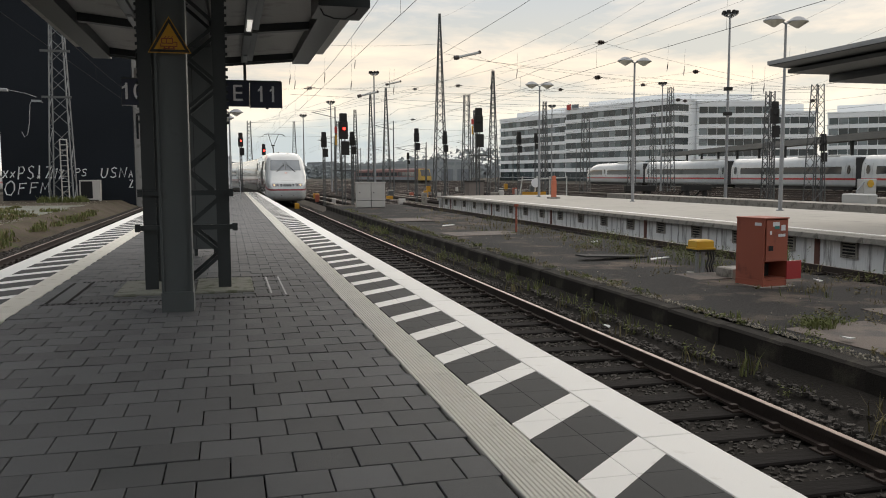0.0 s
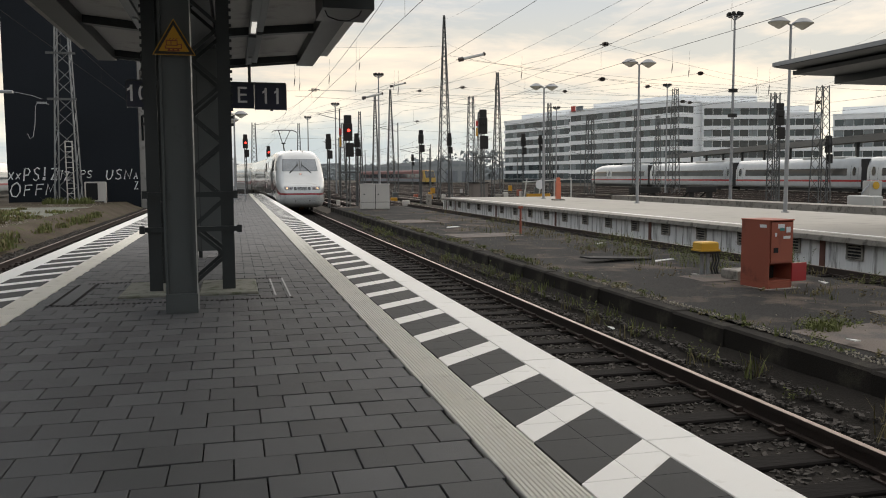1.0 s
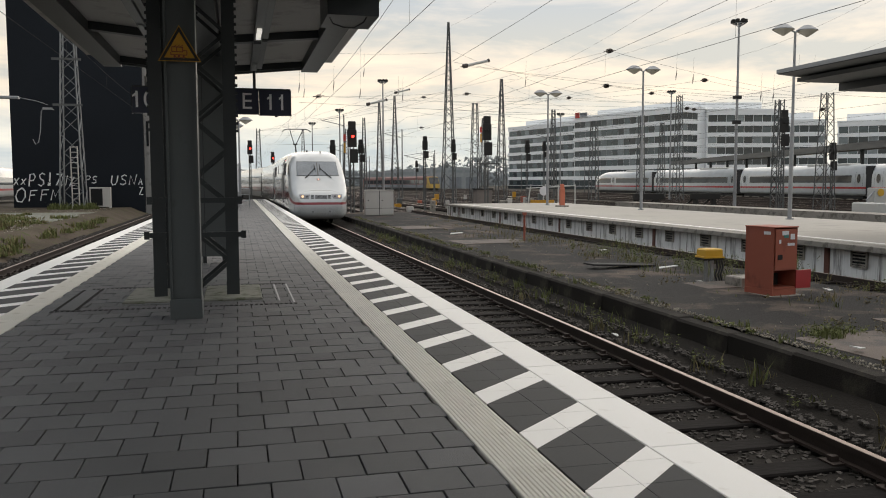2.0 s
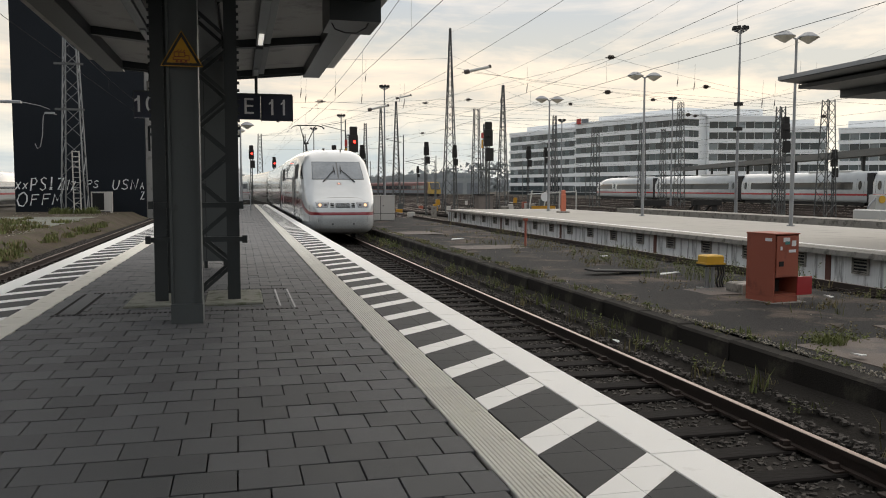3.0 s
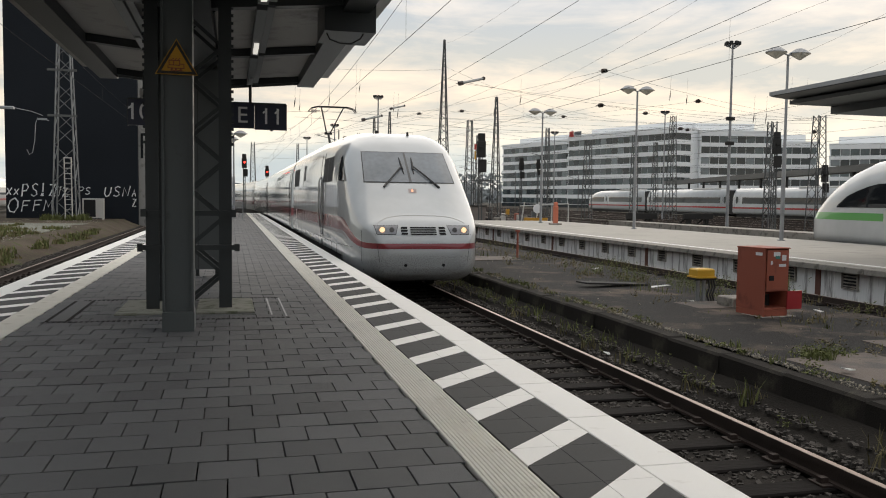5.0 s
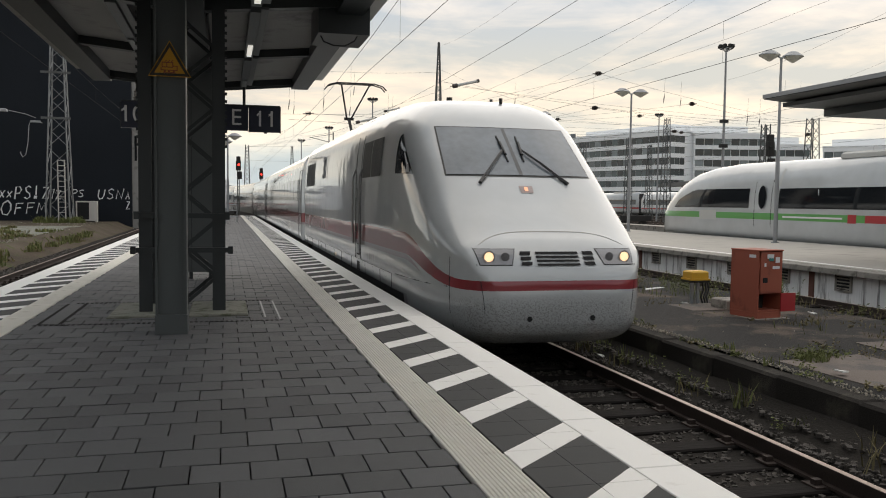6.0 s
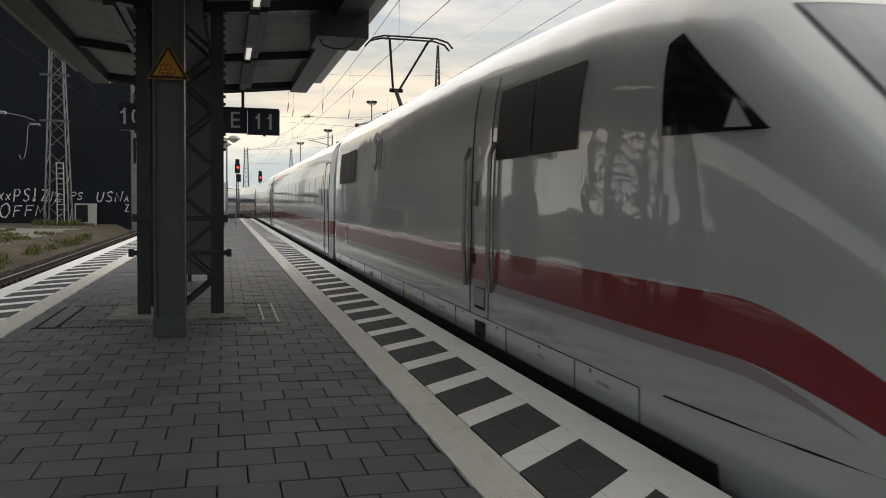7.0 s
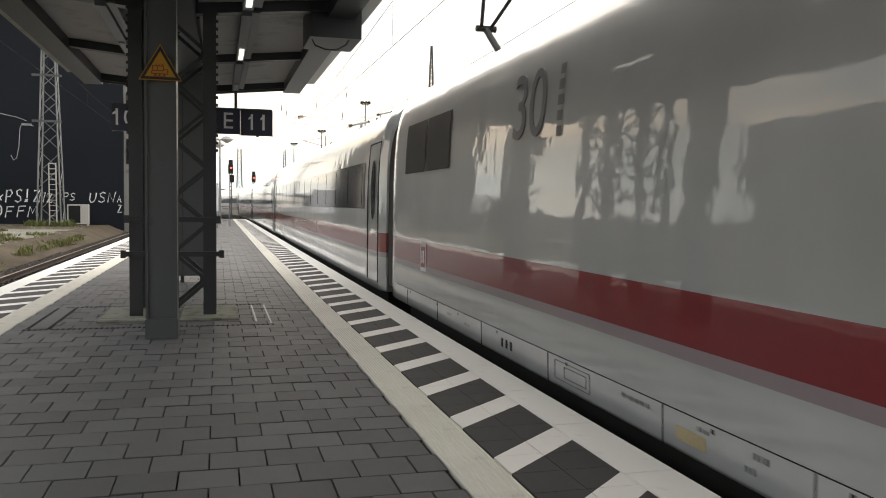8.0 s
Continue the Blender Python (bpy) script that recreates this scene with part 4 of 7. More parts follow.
    part("top_lamp_glow", front_patch(((-0.035, 1.525), (0.015, 1.525), (0.015, 1.58), (-0.035, 1.58)), 0.012, 3), glow("marker_glow", (1.0, 0.50, 0.30), 0.45), t)
    for x in (-0.42, 0.42):
        bm = bmesh.new()
        s = skin_s(x, -0.06)
        tube(bm, [(x, s - 0.006, -0.06), (x, s + 0.02, -0.06)], 0.035, 12)
        part("jack_hole", bm, M_grille, t)
    # nose seam and crease
    bm = bmesh.new()
    pts = [Vector((x, skin_s(x, 0.84 + 0.16 * (1 - (x / 0.98) ** 4)) - 0.004, 0.84 + 0.16 * (1 - (x / 0.98) ** 4))) for x in [i * 0.98 / 12 for i in range(-12, 13)]]
    tube(bm, pts, 0.005, 5)
    part("bonnet_seam", bm, M_cab, t)
    for sd in (-1, 1):
        bm = bmesh.new()
        tube(bm, [(sd * (side_x(.55, z) + 0.001), .55, z) for z in (-0.38, -0.2, 0, .2, .4, .55, .68)], 0.005, 4)
        part("nose_seam", bm, M_grille, t)
        bm = bmesh.new()
        tube(bm, [(sd * x, skin_s(x, z) - .001, z) for x, z in ((1.07, .80), (1.06, .60), (1.03, .40), (1.0, .22), (.98, .05), (.97, -.12))], 0.004, 4)
        part("cover_seam", bm, M_grille, t)
        # flank glass
        tri = [(3.12, 1.80), (3.24, 2.37), (3.12, 2.42), (2.20, 1.77)]
        part("cab_side_window", side_patch(tri, sd, 0.012), M_glass, t)
        # pale triangle painted on the cab window as its bright reflection
        part("quarter_glass", side_patch([(2.52, 1.80), (2.50, 1.96), (2.32, 1.79)], sd, 0.018), mat("reflection_pale", (0.36, 0.37, 0.38), 0.2), t)
        for s0, s1 in ((4.36, 5.285), (5.315, 6.23), (15.17, 16.27), (16.31, 17.41)):
            part("flank_window", side_strip(s0, s1, 1.80, 2.46, sd, 0.012), M_louvre, t)
        # door with handrails and steps
        bm = bmesh.new()
        for s in (6.40, 7.02):
            z = 0.24
            line_ = []
            while z < 2.62:
                line_.append((sd * (side_x(s, z) + 0.001), s, z))
                z += 0.17
            tube(bm, line_, 0.007, 4)
        d = part("door", bm, M_grille, t, "flush cab door outline")
        for s in (6.285, 7.126):
            bm = bmesh.new()
            tube(bm, [(sd * (side_x(s, 0.52) + .03), s, 0.52), (sd * (side_x(s, 1.0) + .055), s, 1.0), (sd * (side_x(s, 1.85) + .055), s, 1.85), (sd * (side_x(s, 1.98) + 0.01), s, 1.98)], 0.022, 8)
            hr = part("handrail", bm, M_chrome, t)
            part("rail_recess", side_strip(s - 0.028, s + 0.028, 0.52, 1.98, sd, 0.003), mat("recess_grey", (0.16, 0.165, 0.165), 0.35, bump=0) if "recess_grey" not in bpy.data.materials else bpy.data.materials["recess_grey"], hr)
        part("door_handle", side_strip(6.80, 6.95, 1.36, 1.62, sd, 0.008), M_steel2, d)
        part("handle_grip", side_strip(6.84, 6.87, 1.42, 1.58, sd, 0.02), M_chrome, d)
        part("door_handle", side_strip(6.86, 6.98, 0.76, 0.86, sd, 0.008), M_grille, d)
        part("step_recess", side_strip(6.50, 6.86, 0.31, 0.53, sd, 0.004), M_grille, t)
        part("step_plate", side_strip(6.52, 6.84, 0.34, 0.52, sd, 0.007), M_galv, t)
        part("step_recess", side_strip(6.48, 6.84, 0.02, 0.19, sd, 0.006, n=2), M_grille, t)
        bm = bmesh.new()
        tube(bm, [(sd * (side_x(s, .235) + .001), s, .235) for s in (3.3, 6, 10, 14, 17.9)], 0.004, 4)
        part("skirt_seam", bm, M_grille, t)
        bm = bmesh.new()
        tube(bm, [(sd * (side_x(s, .30) + .001), s, .30 - .02 * (s - 0.6)) for s in (.6, 1.2, 1.8, 2.4, 3.0)], 0.006, 4)
        part("nose_skirt_seam", bm, M_grille, t)
        for s in (3.3, 4.3, 5.86, 7.59, 9.14, 10.43, 12.18, 13.9, 15.6, 17.2):
            bm = bmesh.new()
            tube(bm, [(sd * (side_x(s, .02) + .001), s, .005), (sd * (side_x(s, .22) + .001), s, .23)], 0.006, 4)
            part("skirt_joint", bm, M_grille, t)
        stencil = bpy.data.materials["stencil_grey"] if "stencil_grey" in bpy.data.materials else mat("stencil_grey", (0.16, 0.165, 0.17), 0.6)
        wst = random.Random(14)
        for s0, z, count, h in ((3.7, .13, 7, .03), (4.9, .12, 5, .03), (8.05, .12, 12, .045), (9.45, .16, 4, .045), (9.55, .08, 3, .04), (9.95, .17, 4, .03), (10.58, .16, 11, .035), (14.3, .12, 6, .03), (15.0, .14, 5, .03)):
            for q in range(count):
                part("stencil_bar", side_strip(s0 + q * .034, s0 + q * .034 + wst.uniform(.010, .024), z, z + h * wst.uniform(.75, 1), sd, 0.004, n=1), stencil, t)
        faint = bpy.data.materials["faint_stencil"] if "faint_stencil" in bpy.data.materials else mat("faint_stencil", (0.36, 0.37, 0.375), 0.5)
        for q in range(6):
            part("faint_stencil_bar", side_strip(4.75 + q * .13, 4.75 + q * .13 + (.03 if q % 3 == 1 else .075), .30, .42, sd, 0.003, n=1), faint, t)
        for s, z0, z1, w in ((11.42, .06, .20, .62), (11.48, .09, .17, .38)):
            bm = bmesh.new()
            q = [(s, z0), (s + w, z0), (s + w, z1), (s, z1), (s, z0)]
            tube(bm, [(sd * (side_x(a_, b_) + .002), a_, b_) for a_, b_ in q], 0.003, 4)
            part("stencil_frame", bm, bpy.data.materials["stencil_grey"], t)
        part("chalk_mark", side_strip(9.98, 10.28, .07, .15, sd, 0.003, n=1), mat("faded_yellow_mark", (0.50, 0.42, 0.25), 0.6, bump=0) if "faded_yellow_mark" not in bpy.data.materials else bpy.data.materials["faded_yellow_mark"], t)
        for s in (4.0, 5.0, 6.1, 7.3, 8.9, 9.9, 11.8, 13.4, 14.7, 15.6, 17.0):
            part("skirt_bolt", side_strip(s, s + .03, .19, .215, sd, 0.004, n=1), M_grille, t)
        for s in (13.0, 13.12, 13.24):
            part("vent_slot", side_strip(s, s + .06, .09, .17, sd, 0.004, n=1), M_grille, t)
        part("emblem", side_strip(16.17, 16.47, 0.54, 0.90, sd, 0.005, n=2), M_signwhite, t)
        for e0 in (16.25, 16.33):
            part("emblem_bar", side_strip(e0, e0 + .05, 0.64, 0.80, sd, 0.011, n=2), M_signwhite, t)
        part("emblem_inner", side_strip(16.21, 16.43, 0.59, 0.85, sd, 0.008, n=2), M_trainred, t)
        txt = writing("30", 0.80, mat("anniversary_grey", (0.15, 0.155, 0.16), 0.4) if "anniversary_grey" not in bpy.data.materials else bpy.data.materials["anniversary_grey"], t, pose(sd * 1.478, 12.75, 2.20, 90, 0, 90 if sd > 0 else -90) @ pose(0, 0, 0, -4.3, 0, 0), depth=0.010, name="lettering")
        for q in range(5):
            part("lettering_bar", side_strip(12.02, 12.12, 1.92 + q * .12, 2.00 + q * .12, sd, 0.008, n=2), bpy.data.materials["anniversary_grey"], t)
    # roof fittings
    bm = bmesh.new()
    bx(bm, -0.5, 0.5, 7.5, 11, 3.05, 3.18, c=0.03)
    part("roof_hatch", bm, M_fascia, t)
    bm = bmesh.new()
    tube(bm, [(0.3, 3.4, 2.85), (0.3, 3.4, 3.06)], 0.03, 8)
    part("aerial", bm, M_under, t)
    bm = bmesh.new()
    tube(bm, [(-0.35, 4.2, 2.95), (-0.35, 4.2, 3.14)], 0.05, 8)
    part("aerial", bm, M_under, t)
    pantograph(t, 17.65)
    return t


COACH = 26.4


def coach_x(s, z):
    c, n = 0.62, (6.4 if z > 0.62 else 5.5)
    h = 2.42 if z > c else 1.1
    return 1.505 * lean_in(10, z) * max(0.0, 1 - min(1, abs((z - c) / h)) ** n) ** (1 / n)


def coach():
    t = thing("coach", "white high-speed train coach with dark red waist band", "train")

    def fn(s, a):
        ca, sa = math.cos(a), math.sin(a)
        m = 6.4 if sa > 0 else 5.5
        z = 0.62 + (2.42 if sa > 0 else 1.1) * math.copysign(abs(sa) ** (2 / m), sa)
        return Vector((1.505 * lean_in(10, z) * math.copysign(abs(ca) ** (2 / m), ca), s, max(z, -0.02)))
    part("body", loft([0.12, 0.125, 0.2, 0.3, 0.4, 0.41, 0.6, 12, COACH - 0.6, COACH - 0.41, COACH - 0.4, COACH - 0.3, COACH - 0.2, COACH - 0.125, COACH - 0.12], lambda s, a: Vector((fn(s, a).x * (1 - 0.05 * max(0, 0.4 - min(s, COACH - s)) / 0.28), s, fn(s, a).z)), 96), M_coach, t, smooth=True)
    part("gangway", loft([-0.55, 0.2], lambda s, a: Vector((fn(s, a).x * 0.93, s, 0.08 + fn(s, a).z * 0.93)), 32), M_rubber, t)
    part("underframe", box(-1.2, 1.2, 1, COACH - 1, -0.5, 0.0), M_under, t)
    wheelset(t, (3.6, COACH - 3.6))
    for sd in (-1, 1):
        s = 2.0
        part("window_band", side_strip(1.75, COACH - 1.75, 1.30, 2.12, sd, 0.008, sect=coach_x), M_glass, t)
        while s < COACH - 3:
            part("window_pane", side_strip(s, s + 1.62, 1.36, 2.06, sd, 0.013, sect=coach_x), M_glass, t)
            s += 1.72
        for s in (0.42, COACH - 1.37):
            bm = bmesh.new()
            for q in (s, s + 0.95):
                tube(bm, [(sd * (coach_x(q, z) + .001), q, z) for z in (0.1, .5, 1, 1.5, 2, 2.4)], 0.012, 4)
            tube(bm, [(sd * (coach_x(s, 2.4) + .001), s, 2.4), (sd * (coach_x(s, 2.4) + .001), s + .95, 2.4)], 0.012, 4)
            d = part("door", bm, M_grille, t)
            bm = bmesh.new()
            v = []
            for i in range(20):
                a = 2 * math.pi * i / 20
                zz = 1.62 + 0.5 * math.sin(a)
                v.append(bm.verts.new((sd * (coach_x(s, zz) + .008), s + .475 + .2 * math.cos(a), zz)))
            for i in range(9):
                bm.faces.new((v[(5 + i) % 20], v[(5 + i + 1) % 20], v[(5 - i - 1) % 20], v[(5 - i) % 20])) if i else bm.faces.new((v[5], v[6], v[4]))
            bm.faces.new((v[14], v[15], v[16]))
            part("door_window", fixed(bm), M_glass, d)
    for y0 in (3.5, 15):
        part("roof_unit", box(-0.7, 0.7, y0, y0 + 5.8, 2.97, 3.10, c=0.05), M_fascia, t)
    return t


lead = power_car()
coaches = [coach()]
for i in range(5):
    coaches.append(copy_thing(coaches[0], pose(0, 0, 0)))
for c in coaches:
    tagged(c, group="cars of the arriving train")
tagged(lead, group="cars of the arriving train")


# ---- other trains ----
S_TOP = ((0, .42), (.15, .72), (.4, 1.05), (.8, 1.42), (1.3, 1.86), (1.9, 2.28), (2.7, 2.70), (3.7, 3.05), (5.2, 3.29), (7.2, 3.40), (60, 3.42))
S_WIDE = ((0, .35), (.15, .62), (.4, .86), (.8, 1.06), (1.5, 1.25), (2.5, 1.37), (4, 1.44), (6, 1.47), (60, 1.47))


def slim_section(s, a, nose):
    """Smooth bullet-nosed high-speed railcar, nose length in metres."""
    w, zt = interp(S_WIDE, s), interp(S_TOP, s)
    zb = -0.30
    ca, sa = math.cos(a), math.sin(a)
    m = 3.2 if sa > 0 else 5
    c = min(0.6, zt - 0.2)
    z = c + ((zt - c) if sa > 0 else (c - zb)) * math.copysign(abs(sa) ** (2 / m), sa)
    return Vector((w * math.copysign(abs(ca) ** (2 / m), ca), s, z))


def slim_x(s, z, nose=6.0):
    w, zt = interp(S_WIDE, s), interp(S_TOP, s)
    c = min(0.6, zt - 0.2)
    h = (zt - c) if z > c else (c + 0.30)
    m = 3.2 if z > c else 5
    return w * max(0.0, 1 - min(1, abs((z - c) / h)) ** m) ** (1 / m)


def railcar(name, label, nose, length, paint, green=False):
    t = thing(name, label, "train")
    z_end = length - 0.38
    rows = ([0.0, .07, .15, .27, .4, .6, .8, 1.05, 1.3, 1.6, 1.9, 2.3, 2.7, 3.2, 3.7, 4.4, 5.2, 6.2, 7.2] if nose else [0.38, 0.5]) + [length * 0.5, z_end]
    part("body", loft(rows, lambda s, a: slim_section(s if nose else s + 10, a, 6.0) + (Vector((0, 0, 0)) if nose else Vector((0, -10, 0))), 40), paint, t, smooth=True)
    part("gangway", box(-1.38, 1.38, length - 0.45, length + 0.6, -0.2, 3.15), M_rubber, t)
    part("underframe", box(-1.2, 1.2, 4 if nose else 1, length - 1, -0.6, -0.2), M_under, t)
    wheelset(t, (4.5 if nose else 3.2, length - 3.2))
    off = 0 if nose else 10
    sx = lambda s, z: slim_x(s + off, z)
    for sd in (-1, 1):
        if nose:
            bm = bmesh.new()
            rows_ = []
            for j in range(13):
                k = j / 12
                lo_, hi_ = 1.24 + 0.02 * k, 1.30 + 0.85 * min(1, k * 3.2) ** 0.6
                s_ = 2.3 + 6.7 * k
                rows_.append([bm.verts.new((sd * (sx(s_, lo_ + (hi_ - lo_) * q / 6) + .012), s_, lo_ + (hi_ - lo_) * q / 6)) for q in range(7)])
            for a_, b_ in zip(rows_, rows_[1:]):
                for q in range(6):
                    bm.faces.new((a_[q], b_[q], b_[q + 1], a_[q + 1]))
            part("cab_window", fixed(bm), M_glass, t)
            part("window_band", side_strip(11.1, length - 1.5, 1.26, 2.12, sd, .008, sect=sx), M_glass, t)
        else:
            part("window_band", side_strip(2.6, length - 2.6, 1.26, 2.12, sd, .008, sect=sx), M_glass, t)
        for s in ((9.4,) if nose else (0.8, length - 2.0)):
            bm = bmesh.new()
            v = []
            for i in range(18):
                a = 2 * math.pi * i / 18
                zz = 1.75 + 0.52 * math.sin(a)
                v.append(bm.verts.new((sd * (sx(s, 1.75) + .05 - 0.06 * (zz - 1.75)), s + .6 + .28 * math.cos(a), zz)))
            bm.faces.new(v)
            part("door_window", fixed(bm), M_glass, t)
            bm = bmesh.new()
            for q in (s, s + 1.2):
                tube(bm, [(sd * (sx(q, z) + .002), q, z) for z in (-.1, .5, 1, 1.5, 2, 2.5)], 0.012, 4)
            part("door_outline", bm, M_grille, t)
        if green:
            part("band_red", side_strip(16.2, length - 0.3, 0.75, 1.04, sd, .006, n=2, sect=sx), M_trainred, t)
            part("emblem", side_strip(15.3, 15.75, 0.72, 1.06, sd, .008, n=2, sect=sx), M_trainred, t)
            part("class_mark", side_strip(4.9, 6.4, 0.66, 1.12, sd, .010, n=2, sect=sx), M_fascia, t, "plain grey lettering block")
            part("slogan_bar", side_strip(11.4, 15.0, 0.86, 0.93, sd, .008, n=1, sect=sx), M_signwhite, t)
            writing("1", 0.36, M_signwhite, t, pose(sd * (sx(13.6, 1.9) + .03), 13.6, 1.93, 90, 0, 90 if sd > 0 else -90), depth=0.002, name="class_number")
            bm = side_strip(11.0, 11.15, 2.3, 3.0, sd, .008, sect=sx)
            part("roof_mark", bm, M_fascia, t)
    bm = bmesh.new()
    bx(bm, -0.8, 0.8, length * 0.55, length * 0.85, 3.3, 3.55, c=0.08)
    part("roof_fairing", bm, M_fascia, t)
    return t


green = railcar("departing_train", "white streamlined train with green waist band pulling out", True, 25.5, M_ice_green, True)
green2 = railcar("departing_coach", "white streamlined coach with red waist band", False, 25.0, M_ice_red)
parked = railcar("parked_train", "parked white streamlined train with red waist band", True, 25.5, M_ice_red)
parked.matrix_basis = pose(70.8, 155.6, 0, 0, 0, 180)
pc = railcar("parked_coach", "parked white streamlined coach with red waist band", False, 25.0, M_ice_red)
pc.matrix_basis = pose(70.8, 155.6 - 25.6, 0, 0, 0, 180)
for back in (50.8, 76.0, 101.2):
    copy_thing(pc, pose(70.8, 155.6 - back, 0, 0, 0, 180))
copy_thing(pc, pose(-28.5, 122, 0, 0, 0, 180))


# ---- platform roof, columns, signs ----
def roof(name, label, x0, xm, x1, y0, y1, zc, ze, M_panel=M_panel, M_fascia=M_fascia, lip=0.30, deep=0.20):
    """A shallow butterfly roof: low in the middle, edges higher; panels, cross beams, edge beams, fascias."""
    t = thing(name, label, "roof", kind="structure")
    zat = lambda x: zc + (ze - zc) * (abs(x - xm) / (x1 - xm if x > xm else xm - x0))
    n = int((y1 - y0) / 3.55)
    step = (y1 - y0) / n
    for i in range(n):
        a, b = y0 + i * step + 0.11, y0 + (i + 1) * step - 0.11
        for xa, xb in ((x0 + 0.62, xm - 0.25), (xm + 0.25, x1 - 0.62)):
            bm = bmesh.new()
            poly(bm, [(xa, a, zat(xa)), (xb, a, zat(xb)), (xb, b, zat(xb)), (xa, b, zat(xa))], (0, 0, 0.05))
            part("roof_panel", fixed(bm), M_panel, t)
    for i in range(n + 1):
        y = y0 + i * step
        bm = bmesh.new()
        for xa, xb in ((x0 + 0.3, xm), (xm, x1 - 0.3)):
            poly(bm, [(xa, y - 0.09, zat(xa) - 0.12), (xb, y - 0.09, zat(xb) - 0.12), (xb, y - 0.09, zat(xb) + 0.1), (xa, y - 0.09, zat(xa) + 0.1)], (0, 0.18, 0))
        part("cross_beam", fixed(bm), M_steel, t)
    for xa, w, d in ((x0 + 0.30, 0.34, deep), (x1 - 0.64, 0.34, deep)):
        bm = bmesh.new()
        z = zat(xa + w / 2)
        bx(bm, xa, xa + w, y0 - 0.1, y1 + 0.16, z - d, z + 0.12)
        part("edge_beam", bm, M_steel, t)
    part("ridge_beam", box(xm - 0.22, xm + 0.22, y0, y1, zc - 0.18, zc + 0.1), M_steel, t)
    for xa, xb in ((x0, x0 + 0.30), (x1 - 0.30, x1)):
        bm = bmesh.new()
        bx(bm, xa, xb, y0 - 0.1, y1 + 0.1, ze - 0.04, ze + 0.10)
        bx(bm, xa if xa == x0 else xb - 0.03, xa + 0.03 if xa == x0 else xb, y0 - 0.1, y1 + 0.1, ze + 0.10, ze + lip)
        part("fascia", bm, M_panel if xa == x0 else M_fascia, t)
    bm = bmesh.new()
    poly(bm, [(x0 + .02, y0, ze + 0.12), (xm, y0, zc + 0.14), (x1 - .02, y0, ze + 0.12), (x1 - .02, y0, ze + 0.2), (xm, y0, zc + 0.22), (x0 + .02, y0, ze + 0.2)], (0, y1 - y0, 0))
    part("roof_skin", fixed(bm), M_steel, t)
    bm = bmesh.new()
    for xa, xb in ((x0 + 0.3, xm), (xm, x1 - 0.3)):
        poly(bm, [(xa, y1, zat(xa) - 0.16), (xb, y1, zat(xb) - 0.16), (xb, y1, zat(xb) + 0.24), (xa, y1, zat(xa) + 0.24)], (0, 0.05, 0))
    part("end_fascia", fixed(bm), M_steel2, t)
    return t


RY1 = 17.6
roof("canopy_roof", "dark steel butterfly platform roof with pale panels", -2.82, -0.45, 1.98, -40, RY1, 3.70, 3.93)


def strip_light(x, y0, y1, z, lit):
    t = thing("strip_light", "long narrow fluorescent light under the platform roof", "ceiling light")
    part("housing", box(x - 0.06, x + 0.06, y0, y1, z - 0.07, z + 0.10, c=0.0), M_steel2, t)
    part("tube", box(x - 0.035, x + 0.035, y1 - 1.1, y1 - 0.25, z - 0.095, z - 0.071), M_tube if lit else M_galv, t)
    part("tray", box(x + 0.07, x + 0.16, y0, y1, z - 0.03, z + 0.0), M_steel2, t)
    return t


for x in (0.36, -1.28):
    for y1 in (17.2, 13.6, 10.0, 6.4):
        strip_light(x, y1 - 3.3, y1, 3.68, y1 < 15 and x > 0)

tb = thing("roof_box", "dark steel box with a cable loop under the roof", "display box")
part("casing", box(1.12, 1.76, 10.4, 11.3, 3.44, 4.0, c=0.0), M_steel, tb)
part("seam", box(1.10, 1.78, 10.38, 10.40, 3.96, 4.0), M_steel2, tb)
bm = bmesh.new()
tube(bm, [(1.16, 10.6, 3.46), (1.2, 10.55, 3.36), (1.32, 10.5, 3.31), (1.46, 10.5, 3.31), (1.58, 10.5, 3.38), (1.62, 10.5, 3.45)], 0.009, 8)
part("cable", bm, M_wire, tb)


def column():
    t = thing("steel_column", "grey painted steel H-section column under the roof", "column")
    x0, x1, y = -0.68, -0.378, 8.70
    part("flange", box(x0, x0 + 0.022, y, y + 0.30, 0, 3.7, c=0.004), M_steel2, t)
    part("flange", box(x1 - 0.022, x1, y, y + 0.30, 0, 3.7, c=0.004), M_steel2, t)
    part("web", box(x0 + 0.022, x1 - 0.022, y + 0.035, y + 0.06, 0, 3.7), M_steel2, t)
    part("foot_cover", box(x0 - 0.004, x1 + 0.006, y - 0.012, y + 0.33, 0, 0.20, c=0.006), M_steel2, t)
    part("back_web", box(x0 + 0.022, x1 - 0.022, y + 0.25, y + 0.27, 0, 3.7), M_steel2, t)
    return t


column()
for yy in (-3.5, -15.2, -27):
    copy_thing(bpy.data.objects["steel_column"], pose(0, yy - 8.7, 0))
rs = thing("cable_riser", "grey steel cable riser casing from platform to roof", "riser", at=pose(-0.41, 14.7, 0))
part("casing", box(-0.21, 0.21, 0, 0.22, 0.12, 3.75, c=0.008), M_steel2, rs)
part("cover_seam", box(-0.15, -0.14, -0.006, 0, 0.14, 3.7), M_steel, rs)
for x in (-0.19, 0.13):
    part("foot", box(x, x + 0.06, 0.05, 0.15, 0, 0.12), M_steel, rs)


